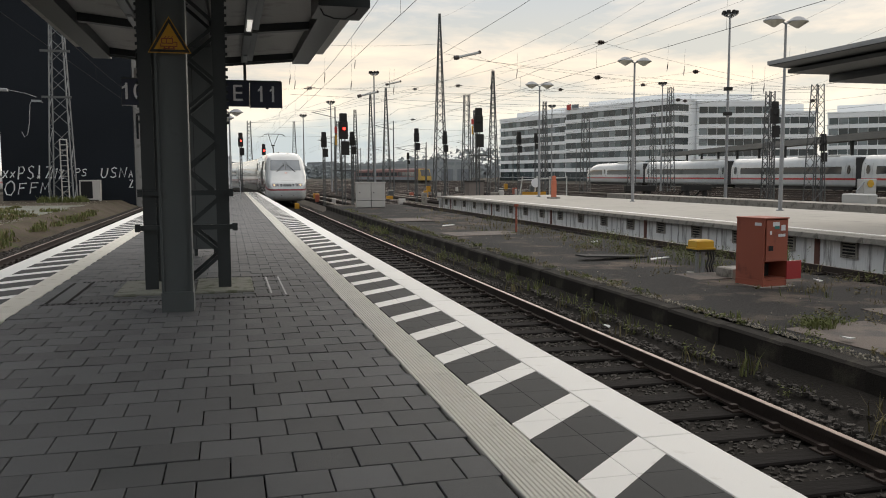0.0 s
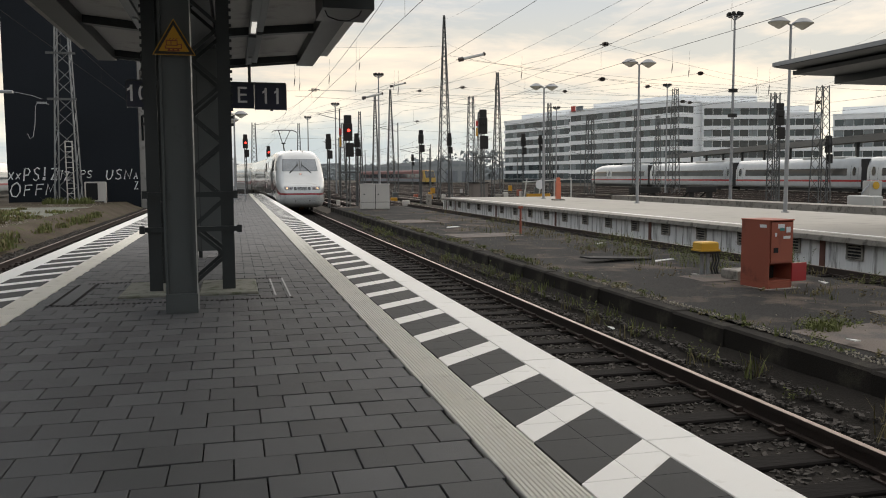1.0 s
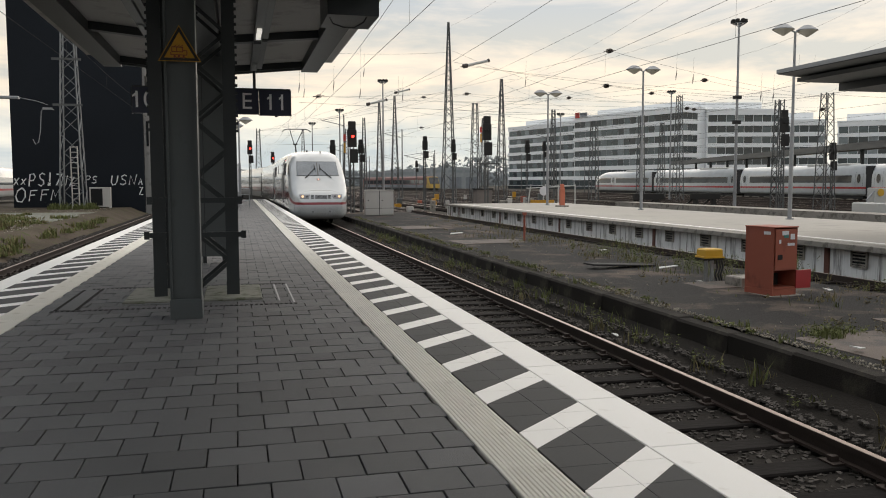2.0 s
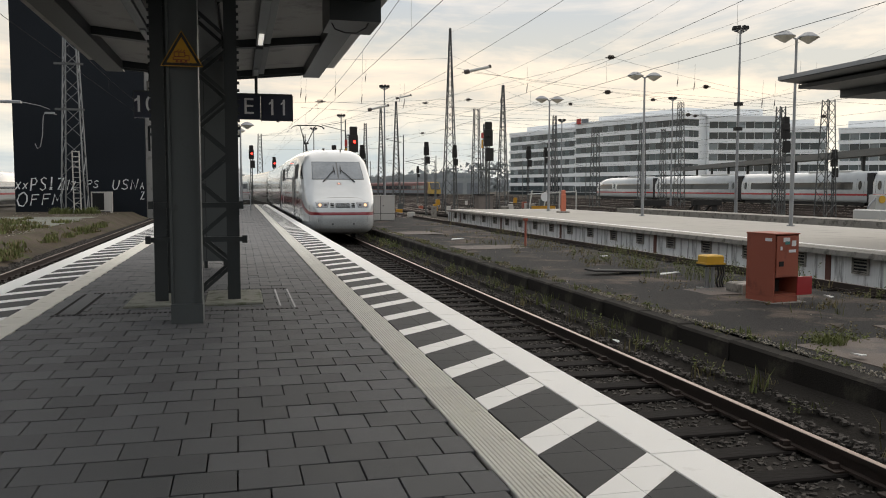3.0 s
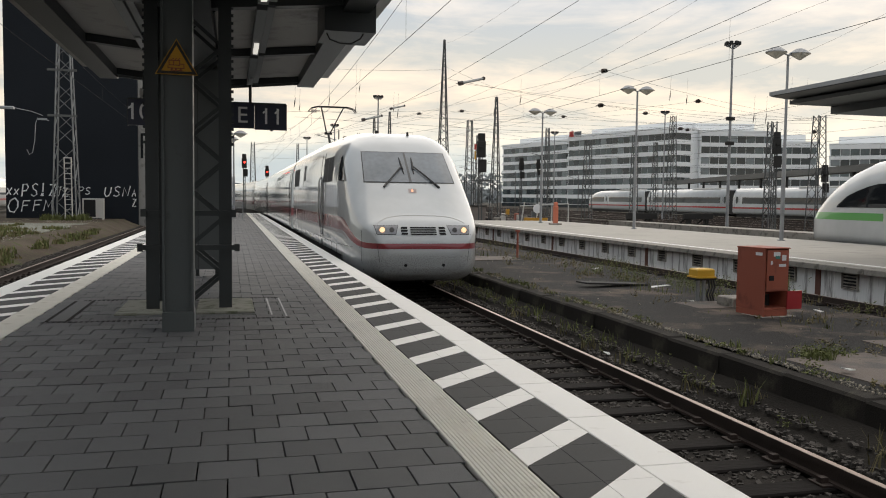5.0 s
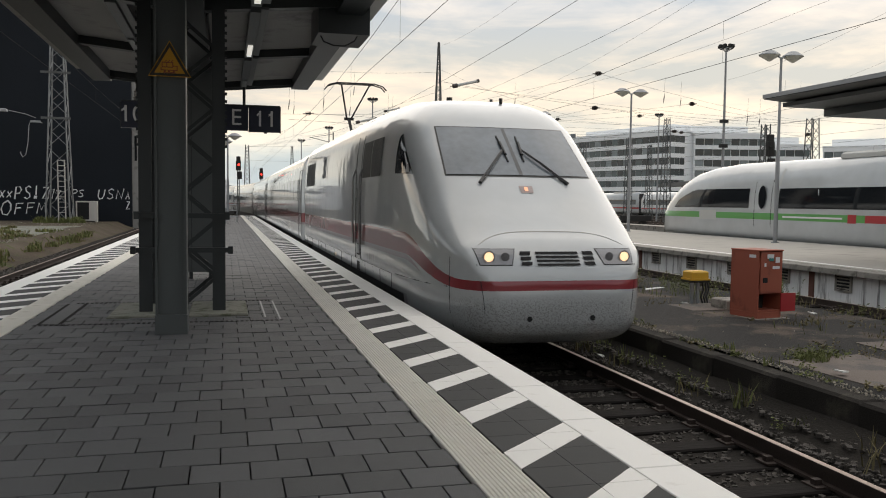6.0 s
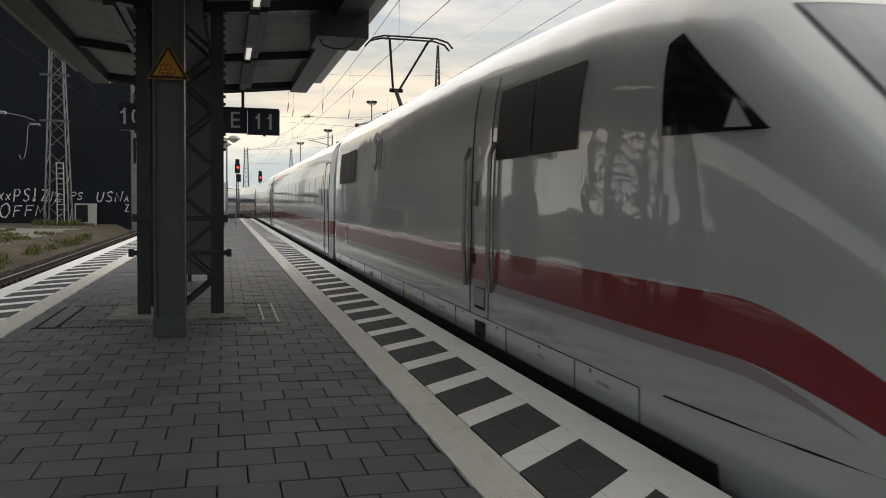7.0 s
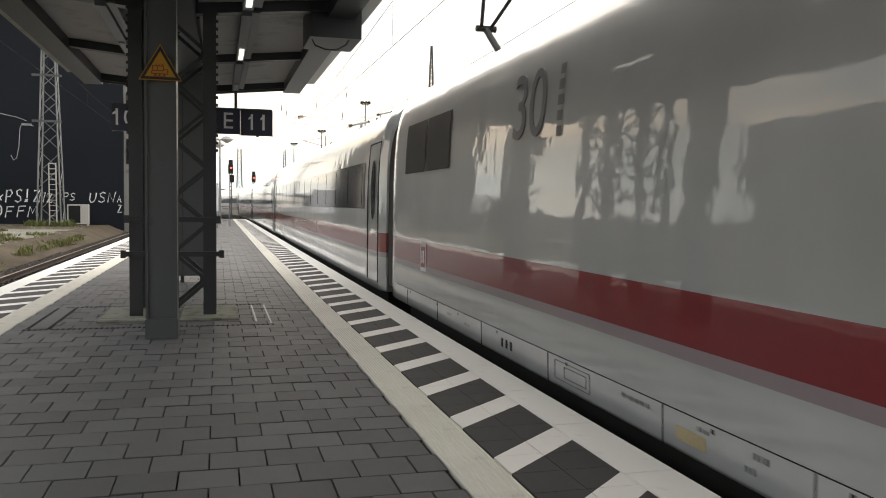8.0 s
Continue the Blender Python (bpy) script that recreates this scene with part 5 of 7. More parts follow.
def warning_sign():
    t = thing("warning_sign", "yellow triangular tram warning sign on the column", "warning sign")
    m = pose(-0.527, 8.672, 2.69)
    tri = lambda r, y: [m @ Vector((r * math.cos(radians(a)), y, r * math.sin(radians(a)))) for a in (90, 210, 330)]
    bm = bmesh.new()
    poly(bm, tri(0.236, 0), (0, 0.006, 0))
    part("border", fixed(bm), M_signyel, t)
    bm = bmesh.new()
    poly(bm, tri(0.220, -0.003), (0, 0.003, 0))
    part("black_border", fixed(bm), M_signblack, t)
    bm = bmesh.new()
    poly(bm, tri(0.168, -0.006), (0, 0.003, 0))
    part("field", fixed(bm), M_signyel, t)
    bm = bmesh.new()
    cx, cy, cz = -0.527, 8.664, 2.66
    for x0, x1, z0, z1 in ((-.075, .035, .045, .055), (-.075, .035, .000, .009), (-.075, -.066, .009, .045), (-.030, -.022, .009, .045), (.026, .035, .009, .045), (-.085, .075, -.030, -.021), (-.085, -.076, -.021, .000), (.066, .075, -.021, .012), (.035, .075, .012, .020), (-.06, .055, -.052, -.044)):
        bx(bm, cx + x0, cx + x1, cy - .002, cy + .001, cz + z0, cz + z1)
    for x0 in (-.055, -.015, .03):
        bx(bm, cx + x0, cx + x0 + .018, cy - .002, cy + .001, cz - .044, cz - .030)
    for k in range(3):
        poly(bm, [(cx - .05 + k * .03, cy, cz + .055), (cx - .03 + k * .03, cy, cz + .075), (cx - .024 + k * .03, cy, cz + .070), (cx - .042 + k * .03, cy, cz + .055)], (0, -0.003, 0))
    part("symbol", fixed(bm), M_signred, t)
    return t


warning_sign()


def angle_leg(bm, x, y, sx, sy, z0, z1, w=0.15, th=0.014):
    bx(bm, min(x, x + sx * w), max(x, x + sx * w), min(y, y + sy * th), max(y, y + sy * th), z0, z1)
    bx(bm, min(x, x + sx * th), max(x, x + sx * th), min(y + sy * th, y + sy * w), max(y + sy * th, y + sy * w), z0, z1)


def lattice_mast():
    t = thing("lattice_mast", "dark steel lattice mast standing on concrete pads", "lattice mast")
    X, Y = (-0.985, 0.0), (10.30, 11.10)
    for i, x in enumerate(X):
        for j, y in enumerate(Y):
            bm = bmesh.new()
            angle_leg(bm, x, y, 1 - 2 * i, 1 - 2 * j, 0.02, 6.5, 0.15)
            part("leg", bm, M_steel, t)
    mid = (X[0] + X[1]) / 2
    for fy in (Y[0] + 0.03, Y[1] - 0.03):
        part("middle_bar", box(mid - 0.03, mid + 0.03, fy - 0.01, fy + 0.01, 0.05, 6.4), M_steel, t)
        for k in range(6):
            z = 0.43 + 0.68 * k
            for side in (-1, 1):
                a = mid + side * ((X[1] - X[0]) / 2 - 0.10)
                for dz in (-0.34, 0.34):
                    bm = bmesh.new()
                    poly(bm, [(mid, fy, z + dz - 0.028), (a, fy, z - 0.028), (a, fy, z + 0.028), (mid, fy, z + dz + 0.028)], (0, 0.014, 0))
                    part("brace", fixed(bm), M_steel, t)
    for fx in (X[0] + 0.03, X[1] - 0.03):
        up, z = True, 0.3
        while z < 3.9:
            a, b = (Y[0] + .12, Y[1] - .12) if up else (Y[1] - .12, Y[0] + .12)
            bm = bmesh.new()
            tube(bm, [(fx, a, z), (fx, b, z + 0.5)], 0.028, 4)
            part("brace", bm, M_steel, t)
            up, z = not up, z + 0.5
    for z, k in ((0.76, 0.09), (1.17, 0.05)):
        bm = bmesh.new()
        bx(bm, X[0] - k, X[1] + k, Y[0] - 0.05, Y[0] - 0.005, z - 0.03, z + 0.03)
        bx(bm, X[0] - k, X[0] - k + 0.06, Y[0] - 0.07, Y[0] - 0.05, z - 0.045, z + 0.045)
        bx(bm, X[1] + k - 0.06, X[1] + k, Y[0] - 0.07, Y[0] - 0.05, z - 0.045, z + 0.045)
        part("tie_bar", bm, M_steel, t)
    bm = bmesh.new()
    z = 2.0
    while z < 3.8:
        for s in (-1, 1):
            x = X[0] - 0.0 if s < 0 else X[1]
            tube(bm, [(x, Y[0] + .05, z), (x + s * 0.025, Y[0] + .05, z)], 0.02, 6)
        z += 0.09
    tagged(part("rung_studs", bm, M_steel, t), kind="stuff")
    for i, x in enumerate(X):
        part("concrete_pad", box(x - (0.32 if i == 0 else 0.42), x + (0.42 if i == 0 else 0.26), 9.95, 11.25, -0.02, 0.028, c=0.015), M_pad, t, "mossy grey concrete pad")
    return t


lattice_mast()
# slot drains round the mast foot
dr = thing("slot_drain", "black slotted drainage channels set in the pavers", "drain")
for y in (9.50, 11.42):
    bm = bmesh.new()
    x = -1.98 if y < 10 else -1.85
    while x < 0.62:
        bx(bm, x, x + 0.030, y, y + 0.07, 0.001, 0.006)
        x += 0.055
    part("grate", bm, M_grille, dr)
bm = bmesh.new()
for x, y0, y1, w in ((0.44, 9.75, 11.35, .02), (0.60, 9.6, 11.35, .02)):
    bx(bm, x, x + w, y0, y1, 0.001, 0.006)
part("cover_frame", bm, M_galv, dr)
part("cover_plate", box(-1.92, -1.75, 9.6, 11.38, 0.001, 0.005), M_paver_far, dr, "paver-grey cover plate")
for x in (-1.96, -1.75):
    part("slot", box(x + 0.002, x + 0.038, 9.6, 11.38, 0.001, 0.006), M_joint, dr)


def hung_sign(label, boards, y, rods):
    """Sign boards that hang from rods under the roof."""
    t = thing("platform_sign", label, "sign")
    for x0, x1, z0, z1, text in boards:
        p = part("board", box(x0, x1, y, y + 0.10, z0, z1), M_signblue, t)
        writing(text, 0.46, M_signwhite, p, pose((x0 + x1) / 2 + (0.02 if x0 > -1 else -0.11), y - 0.003, (z0 + z1) / 2, 90, 0, 0))
        for x in (x0 - 0.012, x1):
            part("edge", box(x, x + 0.012, y - 0.005, y + 0.105, z0 - 0.01, z1 + 0.01), M_steel, p)
    for x in rods:
        bm = bmesh.new()
        tube(bm, [(x, y + 0.05, boards[0][3] - 0.02), (x, y + 0.05, 3.86)], 0.03, 8)
        part("rod", bm, M_steel, t)
    part("top_bar", box(boards[0][0], boards[-1][1], y + 0.03, y + 0.07, boards[-1][3] - 0.01, boards[0][3] + 0.03), M_steel, t)
    return t


SY = 17.2
s11 = hung_sign("dark blue hanging signs with white letter and platform number", ((-0.05, 0.44, 2.75, 3.24, "E"), (0.47, 1.08, 2.73, 3.23, "11")), SY, (0.37,))
hung_sign("dark blue hanging sign with a white platform number", ((-1.95, -1.33, 2.74, 3.24, "10"),), SY, (-1.65,))
for x, q in ((0.665, 0), (0.90, 0), (-1.895, 1)):
    bm = bmesh.new()
    poly(bm, [(x + .035, SY - .004, 3.145), (x + .035, SY - .004, 3.085), (x - .05, SY - .004, 3.045), (x - .05, SY - .004, 3.085)], (0, 0.003, 0))
    part("numeral_flag", fixed(bm), M_signwhite, s11)
bm = bmesh.new()
tube(bm, [(0.79, SY - 0.02, 2.70), (0.79, SY - 0.02, 2.735)], 0.03, 8)
part("fixing", bm, M_steel, s11)


# further along the platform
def lamp_post(x, y, z0, h, heads=2, name="platform_lamp", arm=0.75, label="tall grey lamp post with two flat lanterns"):
    t = thing(name, label, "street lamp", at=pose(x, y, z0))
    bm = bmesh.new()
    tube(bm, [(0, 0, 0), (0, 0, h * 0.5)], 0.085, 10)
    tube(bm, [(0, 0, h * 0.5), (0, 0, h)], 0.06, 10, r1=0.05)
    tube(bm, [(0, 0, 0), (0, 0, 0.04)], 0.16, 10)
    part("pole", bm, M_galv, t)
    for s in ((-1, 1) if heads == 2 else (1,)):
        bm = bmesh.new()
        tube(bm, [(0, 0, h), (s * arm * 0.4, 0, h + 0.12)], 0.035, 8)
        part("arm", bm, M_galv, t)
        bm = bmesh.new()
        c = Vector((s * arm * 0.72, 0, h + 0.10))
        rings = []
        for r, dz in ((0.10, 0.20), (0.20, 0.17), (0.44, 0.01), (0.44, -0.02)):
            rings.append([bm.verts.new(c + Vector((r * math.cos(a), r * math.sin(a) * 0.8, dz))) for a in [2 * math.pi * i / 16 for i in range(16)]])
        for a, b in zip(rings, rings[1:]):
            for i in range(16):
                bm.faces.new((a[i], a[(i + 1) % 16], b[(i + 1) % 16], b[i]))
        bm.faces.new(rings[0])
        hd = part("lantern", fixed(bm), M_galv, t)
        bm = bmesh.new()
        tube(bm, [c + Vector((0, 0, -0.021)), c + Vector((0, 0, -0.25))], 0.41, 14, r1=0.05)
        # opaque bowl, coloured pale and warm to imitate lamp light inside
        part("glass_bowl", bm, mat("warm_lit_bowl", (0.55, 0.53, 0.46), 0.2) if "warm_lit_bowl" not in bpy.data.materials else bpy.data.materials["warm_lit_bowl"], hd)
    return t


lamp_post(21.2, 41.0, P2Z, 7.4)
lamp_post(21.4, 28.8, P2Z, 7.35)
lamp_post(19.8, 51.4, P2Z, 7.2)
lamp_post(0.15, 55.0, 0, 5.3, arm=0.6)
lamp_post(-0.35, 62.0, 0, 5.4, heads=1, arm=0.6, label="tall grey lamp post at the platform end")

ib = thing("notice_board", "white notice board on posts at the platform end", "notice board", at=pose(-0.4, 46.0, 0))
part("panel", box(-0.75, 0.45, 0, 0.1, 0.9, 2.3, c=0.01), M_signwhite, ib)
bm = bmesh.new()
tube(bm, [(-0.7, 0.05, 0), (-0.7, 0.05, 2.4)], 0.04, 8)
tube(bm, [(0.4, 0.05, 0), (0.4, 0.05, 2.4)], 0.04, 8)
part("posts", bm, M_galv, ib)
bn = thing("railing", "grey tubular steel railing on the platform", "railing", at=pose(0.1, 50.0, 0))
for z in (0.35, 0.7, 1.05):
    bm = bmesh.new()
    tube(bm, [(-0.6, 0, z), (0.55, 0, z)], 0.03, 6)
    part("rail", bm, M_galv, bn)
for x in (-0.6, 0.55):
    bm = bmesh.new()
    tube(bm, [(x, 0, 0), (x, 0, 1.05)], 0.03, 6)
    part("post", bm, M_galv, bn)

# left side: tower, cabinet
def tower(name, x, y, z0, z1, w0, w1, label, material, step=None, rad=None):
    t = thing(name, label, "lattice pylon", at=pose(x, y, 0))
    h = z1 - z0
    wid = lambda z: w0 + (w1 - w0) * (z - z0) / h
    r = rad or max(0.035, w0 * 0.06)
    for sx in (-1, 1):
        for sy in (-1, 1):
            bm = bmesh.new()
            tube(bm, [(sx * w0 / 2, sy * w0 / 2, z0), (sx * w1 / 2, sy * w1 / 2, z1)], r, 4)
            part("leg", bm, material, t)
    bm = bmesh.new()
    z, up = z0 + 0.2, True
    while z < z1 - 0.3:
        s = step or wid(z) * 0.95
        za = min(z + s, z1)
        a, b = wid(z) / 2, wid(za) / 2
        k = 1 if up else -1
        for pa, pb in (((-k * a, -a), (k * b, -b)), ((k * a, a), (-k * b, b)), ((-a, k * a), (-b, -k * b)), ((a, -k * a), (b, k * b))):
            tube(bm, [(pa[0], pa[1], z), (pb[0], pb[1], za)], r * 0.55, 3)
        z, up = za, not up
    tagged(part("lacing", bm, material, t), kind="stuff")
    return t


tw = tower("lattice_tower", -11.3, 63.4, -0.9, 19.0, 1.6, 0.35, "grey steel lattice tower with a ladder before a black wall", M_lattice2, rad=0.055)
for x in (-0.25, 0.2):
    bm = bmesh.new()
    tube(bm, [(x + .35, -1.05, -0.4), (x + .30, -0.95, 3.95)], 0.045, 5)
    part("ladder_rail", bm, M_cab, tw)
z = 0.3
while z < 3.95:
    bm = bmesh.new()
    tube(bm, [(0.07, -1.03, z), (0.52, -1.03, z)], 0.032 if z > 2.6 else 0.02, 4)
    part("ladder_rung", bm, M_cab, tw)
    z += 0.36
bm = bmesh.new()
bx(bm, -1.0, 0.9, -0.8, -0.7, 6.75, 6.9)
part("cross_arm", bm, M_lattice, tw)
part("cross_arm", box(-1.0, 0.9, -0.7, -0.6, 9.9, 10.05), M_lattice, tw)
bm = bmesh.new()
tube(bm, [(-0.9, -0.8, 6.45), (-1.5, -1.4, 6.55), (-1.62, -1.4, 6.2), (-1.7, -1.4, 5.0), (-1.85, -1.4, 4.2), (-2.05, -1.4, 4.05), (-2.2, -1.4, 4.4)], 0.03, 5)
bx(bm, -1.5, -0.9, -1.45, -1.35, 6.42, 6.56)
part("cable_arm", bm, M_galv, tw)
ac = thing("vent_cabinet", "white metal cabinet with a dark grille panel", "cabinet", at=pose(-9.85, 65.6, -0.45))
part("body", box(-0.72, 0.72, -0.3, 0.3, 0.1, 1.55, c=0.02), M_cab, ac)
part("grille", box(-0.62, 0.18, -0.315, -0.30, 0.2, 1.45), M_grille, ac)
part("leg", box(-0.7, -0.6, -0.3, 0.3, 0, 0.1), M_cab, ac)
part("leg", box(0.6, 0.7, -0.3, 0.3, 0, 0.1), M_cab, ac)


# ---- disused platform: boxes, stakes, weeds ----
def red_box():
    t = thing("control_box", "faded red metal control box with an open lower hatch", "control box", at=pose(8.27, 11.50, -0.45, 0, 0, 10))
    W, D, H = 0.51, 0.60, 1.09
    part("plinth", box(0.0, W, 0.0, D, -0.02, 0.10, c=0.01), M_redbox, t)
    part("footing", box(-0.1, W + 0.12, -0.1, D, -0.12, 0.0, c=0.02), M_conc, t, "worn concrete footing")
    bm = bmesh.new()
    bx(bm, 0, 0.02, 0, D, 0.10, H)
    bx(bm, W - 0.02, W, 0, D, 0.10, H)
    bx(bm, 0.02, W - 0.02, D - 0.02, D, 0.10, H)
    bx(bm, 0.02, W - 0.02, 0.0, D - 0.02, 0.10, 0.13)
    bx(bm, 0.02, W - 0.02, 0.0, D - 0.02, 0.40, 0.42)
    part("casing", bm, M_redbox, t)
    part("lid", box(-0.008, W + 0.008, -0.022, D + 0.01, H, H + 0.02, c=0.006), M_redbox, t)
    d = part("door", box(0.03, W - 0.02, -0.018, 0.0, 0.42, H - 0.02), M_redbox, t)
    part("lock", box(0.08, 0.17, -0.03, -0.018, 0.58, 0.66), M_grille, d)
    for x, z, w, h, m in ((0.16, 0.97, .14, .07, M_signwhite), (0.34, 0.90, .09, .09, M_signwhite), (0.28, 0.80, .15, .045, M_signwhite), (0.20, 0.93, .10, .05, M_sticker), (0.10, 0.84, .04, .06, M_signwhite)):
        part("sticker", box(x, x + w, -0.024, -0.019, z, z + h), m, d)
    part("side_label", box(-0.006, -0.001, 0.06, 0.20, 0.98, 1.03), M_signwhite, t)
    f = part("hatch", box(W - 0.02, W + 0.30, -0.02, 0.0, 0.10, 0.40), M_trainred, t, "dark red hatch swung open")
    part("inside", box(0.1, 0.42, 0.30, 0.56, 0.13, 0.32), M_under, t)
    return t


red_box()


def yellow_box():
    t = thing("cable_box", "yellow plastic junction box on steel legs", "junction box", at=pose(8.40, 13.54, -0.45))
    bm = bmesh.new()
    bx(bm, -0.175, 0.175, -0.15, 0.15, 0.46, 0.61, c=0.025)
    bx(bm, -0.20, 0.20, -0.17, 0.17, 0.44, 0.47)
    part("cover", bm, M_yellow, t)
    part("base", box(-0.2, 0.2, -0.16, 0.16, 0.40, 0.44), M_under, t)
    for x in (-0.07, 0.05):
        bm = bmesh.new()
        bx(bm, x - 0.025, x + 0.025, -0.025, 0.025, 0, 0.40)
        part("leg", bm, M_galv, t)
    for x in (0.14, 0.2, 0.25):
        bm = bmesh.new()
        tube(bm, [(x, 0, 0.42), (x + 0.03, 0, 0.25), (x - 0.02, 0, 0.12), (x + 0.02, 0, 0)], 0.018, 6)
        part("cable", bm, M_wire, t)
    return t


yellow_box()
bm = box(8.42, 8.98, 12.55, 13.05, -0.5, -0.28, c=0.02)
tagged(part("concrete_block", bm, M_conc), "weathered concrete block beside the red box", "block")
bm = bmesh.new()
tube(bm, [(8.72, 24.6, -0.5), (8.72, 24.6, 0.42)], 0.035, 8)
bx(bm, 8.66, 8.78, 24.55, 24.65, 0.36, 0.44)
tagged(part("marker_stake", bm, M_redbox), "thin rusty red marker stake", "stake")
gc = thing("switch_cabinet", "pale grey two-door switch cabinet on the platform", "cabinet", at=pose(7.0, 46.6, -0.45))
part("body", box(0, 1.62, 0, 0.5, 0.0, 1.38, c=0.01), M_cab, gc)
for x0, x1 in ((0.03, 0.79), (0.83, 1.59)):
    d = part("door", box(x0, x1, -0.02, 0, 0.40, 1.34), M_cab, gc)
    part("lock", box(x0 + 0.1, x0 + 0.16, -0.04, -0.02, 0.8, 0.86), M_grille, d)
    part("lower_panel", box(x0, x1, -0.02, 0, 0.03, 0.37), M_cab, gc)
bm = bmesh.new()
bx(bm, 0.795, 0.825, -0.012, 0, 0, 1.38)
bx(bm, 0.0, 1.62, -0.012, 0, 0.375, 0.395)
part("seam", bm, M_grille, gc)
part("roof", box(-0.03, 1.65, -0.04, 0.53, 1.38, 1.43, c=0.01), M_cab, gc)
bm = bmesh.new()
for x, y, a, w in ((5.35, 11.0, 20, .16), (8.7, 15.6, 10, .5), (9.3, 20, 30, .35), (7.4, 28, 10, .5), (8.0, 13.2, 60, .06), (9.4, 11.6, 20, .12), (6.4, 7.4, 15, .12)):
    z = -0.40 if x > 5.7 else -0.86
    m = pose(x, y, z, random.uniform(-8, 8), random.uniform(-8, 8), a)
    poly(bm, [m @ Vector(p) for p in ((-w / 2, -.05, 0), (w / 2, -.04, 0), (w / 2 - .03, .06, 0), (-w / 3, .08, 0.01))], (0, 0, 0.012))
tagged(part("litter", fixed(bm), M_pearl), "scraps of pale paper and board litter", "litter", kind="stuff")
mb = thing("broken_slab", "broken dark slab lying among weeds", "slab", at=pose(8.0, 16.4, -0.42, 0, 3, 10))
part("slab", box(-0.8, 0.8, -0.2, 0.2, 0, 0.035, c=0.01), M_under, mb)


def weeds(name, spots, material, rng, label, kind="stuff", wide=1.0):
    """Tufts of narrow bent blades. spots: x, y, z, spread, height, count."""
    verts, faces = [], []
    for x, y, z, sp, h, n in spots:
        for _ in range(n):
            a, r = rng.uniform(0, 6.28), sp * math.sqrt(rng.random())
            bx_, by = x + r * math.cos(a), y + r * math.sin(a)
            hh, d, w = h * rng.uniform(0.35, 1.0), rng.uniform(0, 6.28), rng.uniform(0.003, 0.009) * (1 + h) * wide
            lean = rng.uniform(0.1, 0.6) * hh
            dx, dy = math.cos(d), math.sin(d)
            i = len(verts)
            verts += [(bx_ - dy * w, by + dx * w, z), (bx_ + dy * w, by - dx * w, z),
                      (bx_ + dx * lean * .4 + dy * w * .8, by + dy * lean * .4 - dx * w * .8, z + hh * .6), (bx_ + dx * lean * .4 - dy * w * .8, by + dy * lean * .4 + dx * w * .8, z + hh * .6),
                      (bx_ + dx * lean, by + dy * lean, z + hh)]
            faces += [(i, i + 1, i + 2, i + 3), (i + 3, i + 2, i + 4)]
    me = bpy.data.meshes.new(name)
    me.from_pydata(verts, [], faces)
    return tagged(part(name, me, material), label, "weeds", kind=kind)


def leafy_weeds(name, spots, material, rng, label):
    """Small leafy plants: a few crooked stalks with many little leaves. spots: x, y, z, spread, height, stalks."""
    verts, faces = [], []
    for x, y, z, sp, h, n in spots:
        for _ in range(n):
            a, r = rng.uniform(0, 6.28), sp * math.sqrt(rng.random())
            base = Vector((x + r * math.cos(a), y + r * math.sin(a), z))
            tip = base + Vector((rng.uniform(-.35, .35) * h, rng.uniform(-.35, .35) * h, h * rng.uniform(.45, 1)))
            i = len(verts)
            w = 0.0025
            verts += [base + Vector((w, 0, 0)), base - Vector((w, 0, 0)), tip]
            faces.append((i, i + 1, i + 2))
            for _k in range(9):
                p = base.lerp(tip, rng.uniform(.15, 1))
                u = Vector((rng.uniform(-1, 1), rng.uniform(-1, 1), rng.uniform(-.3, .7))).normalized()
                v = u.cross(Vector((rng.uniform(-1, 1), rng.uniform(-1, 1), 1))).normalized()
                ln, wd = rng.uniform(.02, .055), rng.uniform(.005, .014)
                i = len(verts)
                verts += [p, p + u * ln * .5 + v * wd, p + u * ln, p + u * ln * .5 - v * wd]
                faces.append((i, i + 1, i + 2, i + 3))
    me = bpy.data.meshes.new(name)
    me.from_pydata([tuple(v) for v in verts], [], faces)
    return tagged(part(name, me, material), label, "weeds", kind="stuff")


wr = random.Random(77)
plants = [(9.0, 15.2, -.45, .3, .50, 16), (9.4, 16.0, -.45, .35, .42, 16), (8.6, 17.0, -.45, .4, .32, 14), (10.2, 11.6, -.46, .35, .25, 14), (9.3, 9.5, -.46, .35, .30, 14), (6.6, 8.3, -.46, .22, .18, 26), (7.1, 8.5, -.46, .3, .13, 24), (10.0, 13.5, -.46, .3, .5, 30)]
for i in range(40):
    plants.insert(0, (wr.uniform(8.7, 10.6), wr.uniform(13.5, 21), -.47, wr.uniform(.15, .4), wr.uniform(.2, .5), wr.randint(5, 12)))
for i in range(46):
    plants.append((5.55 + wr.uniform(-.3, .12), wr.uniform(6, 36), -.84, .16, wr.uniform(.10, .38), wr.randint(3, 9)))
for i in range(60):
    plants.append((5.98 + abs(wr.gauss(0, .12)), wr.uniform(5, 34), -.455, .12, wr.uniform(.03, .10), wr.randint(4, 10)))
for i in range(60):
    plants.append((wr.uniform(7.4, 11.2), wr.uniform(8, 34), -.47, wr.uniform(.1, .4), wr.uniform(.06, .30), wr.randint(4, 10)))
leafy_weeds("leafy_weeds", plants[:130], M_grass, wr, "leafy green weeds in cracks of the old platform")
leafy_weeds("pale_leafy_weeds", plants[130:], M_dry, wr, "pale yellowish leafy weeds on the old platform")

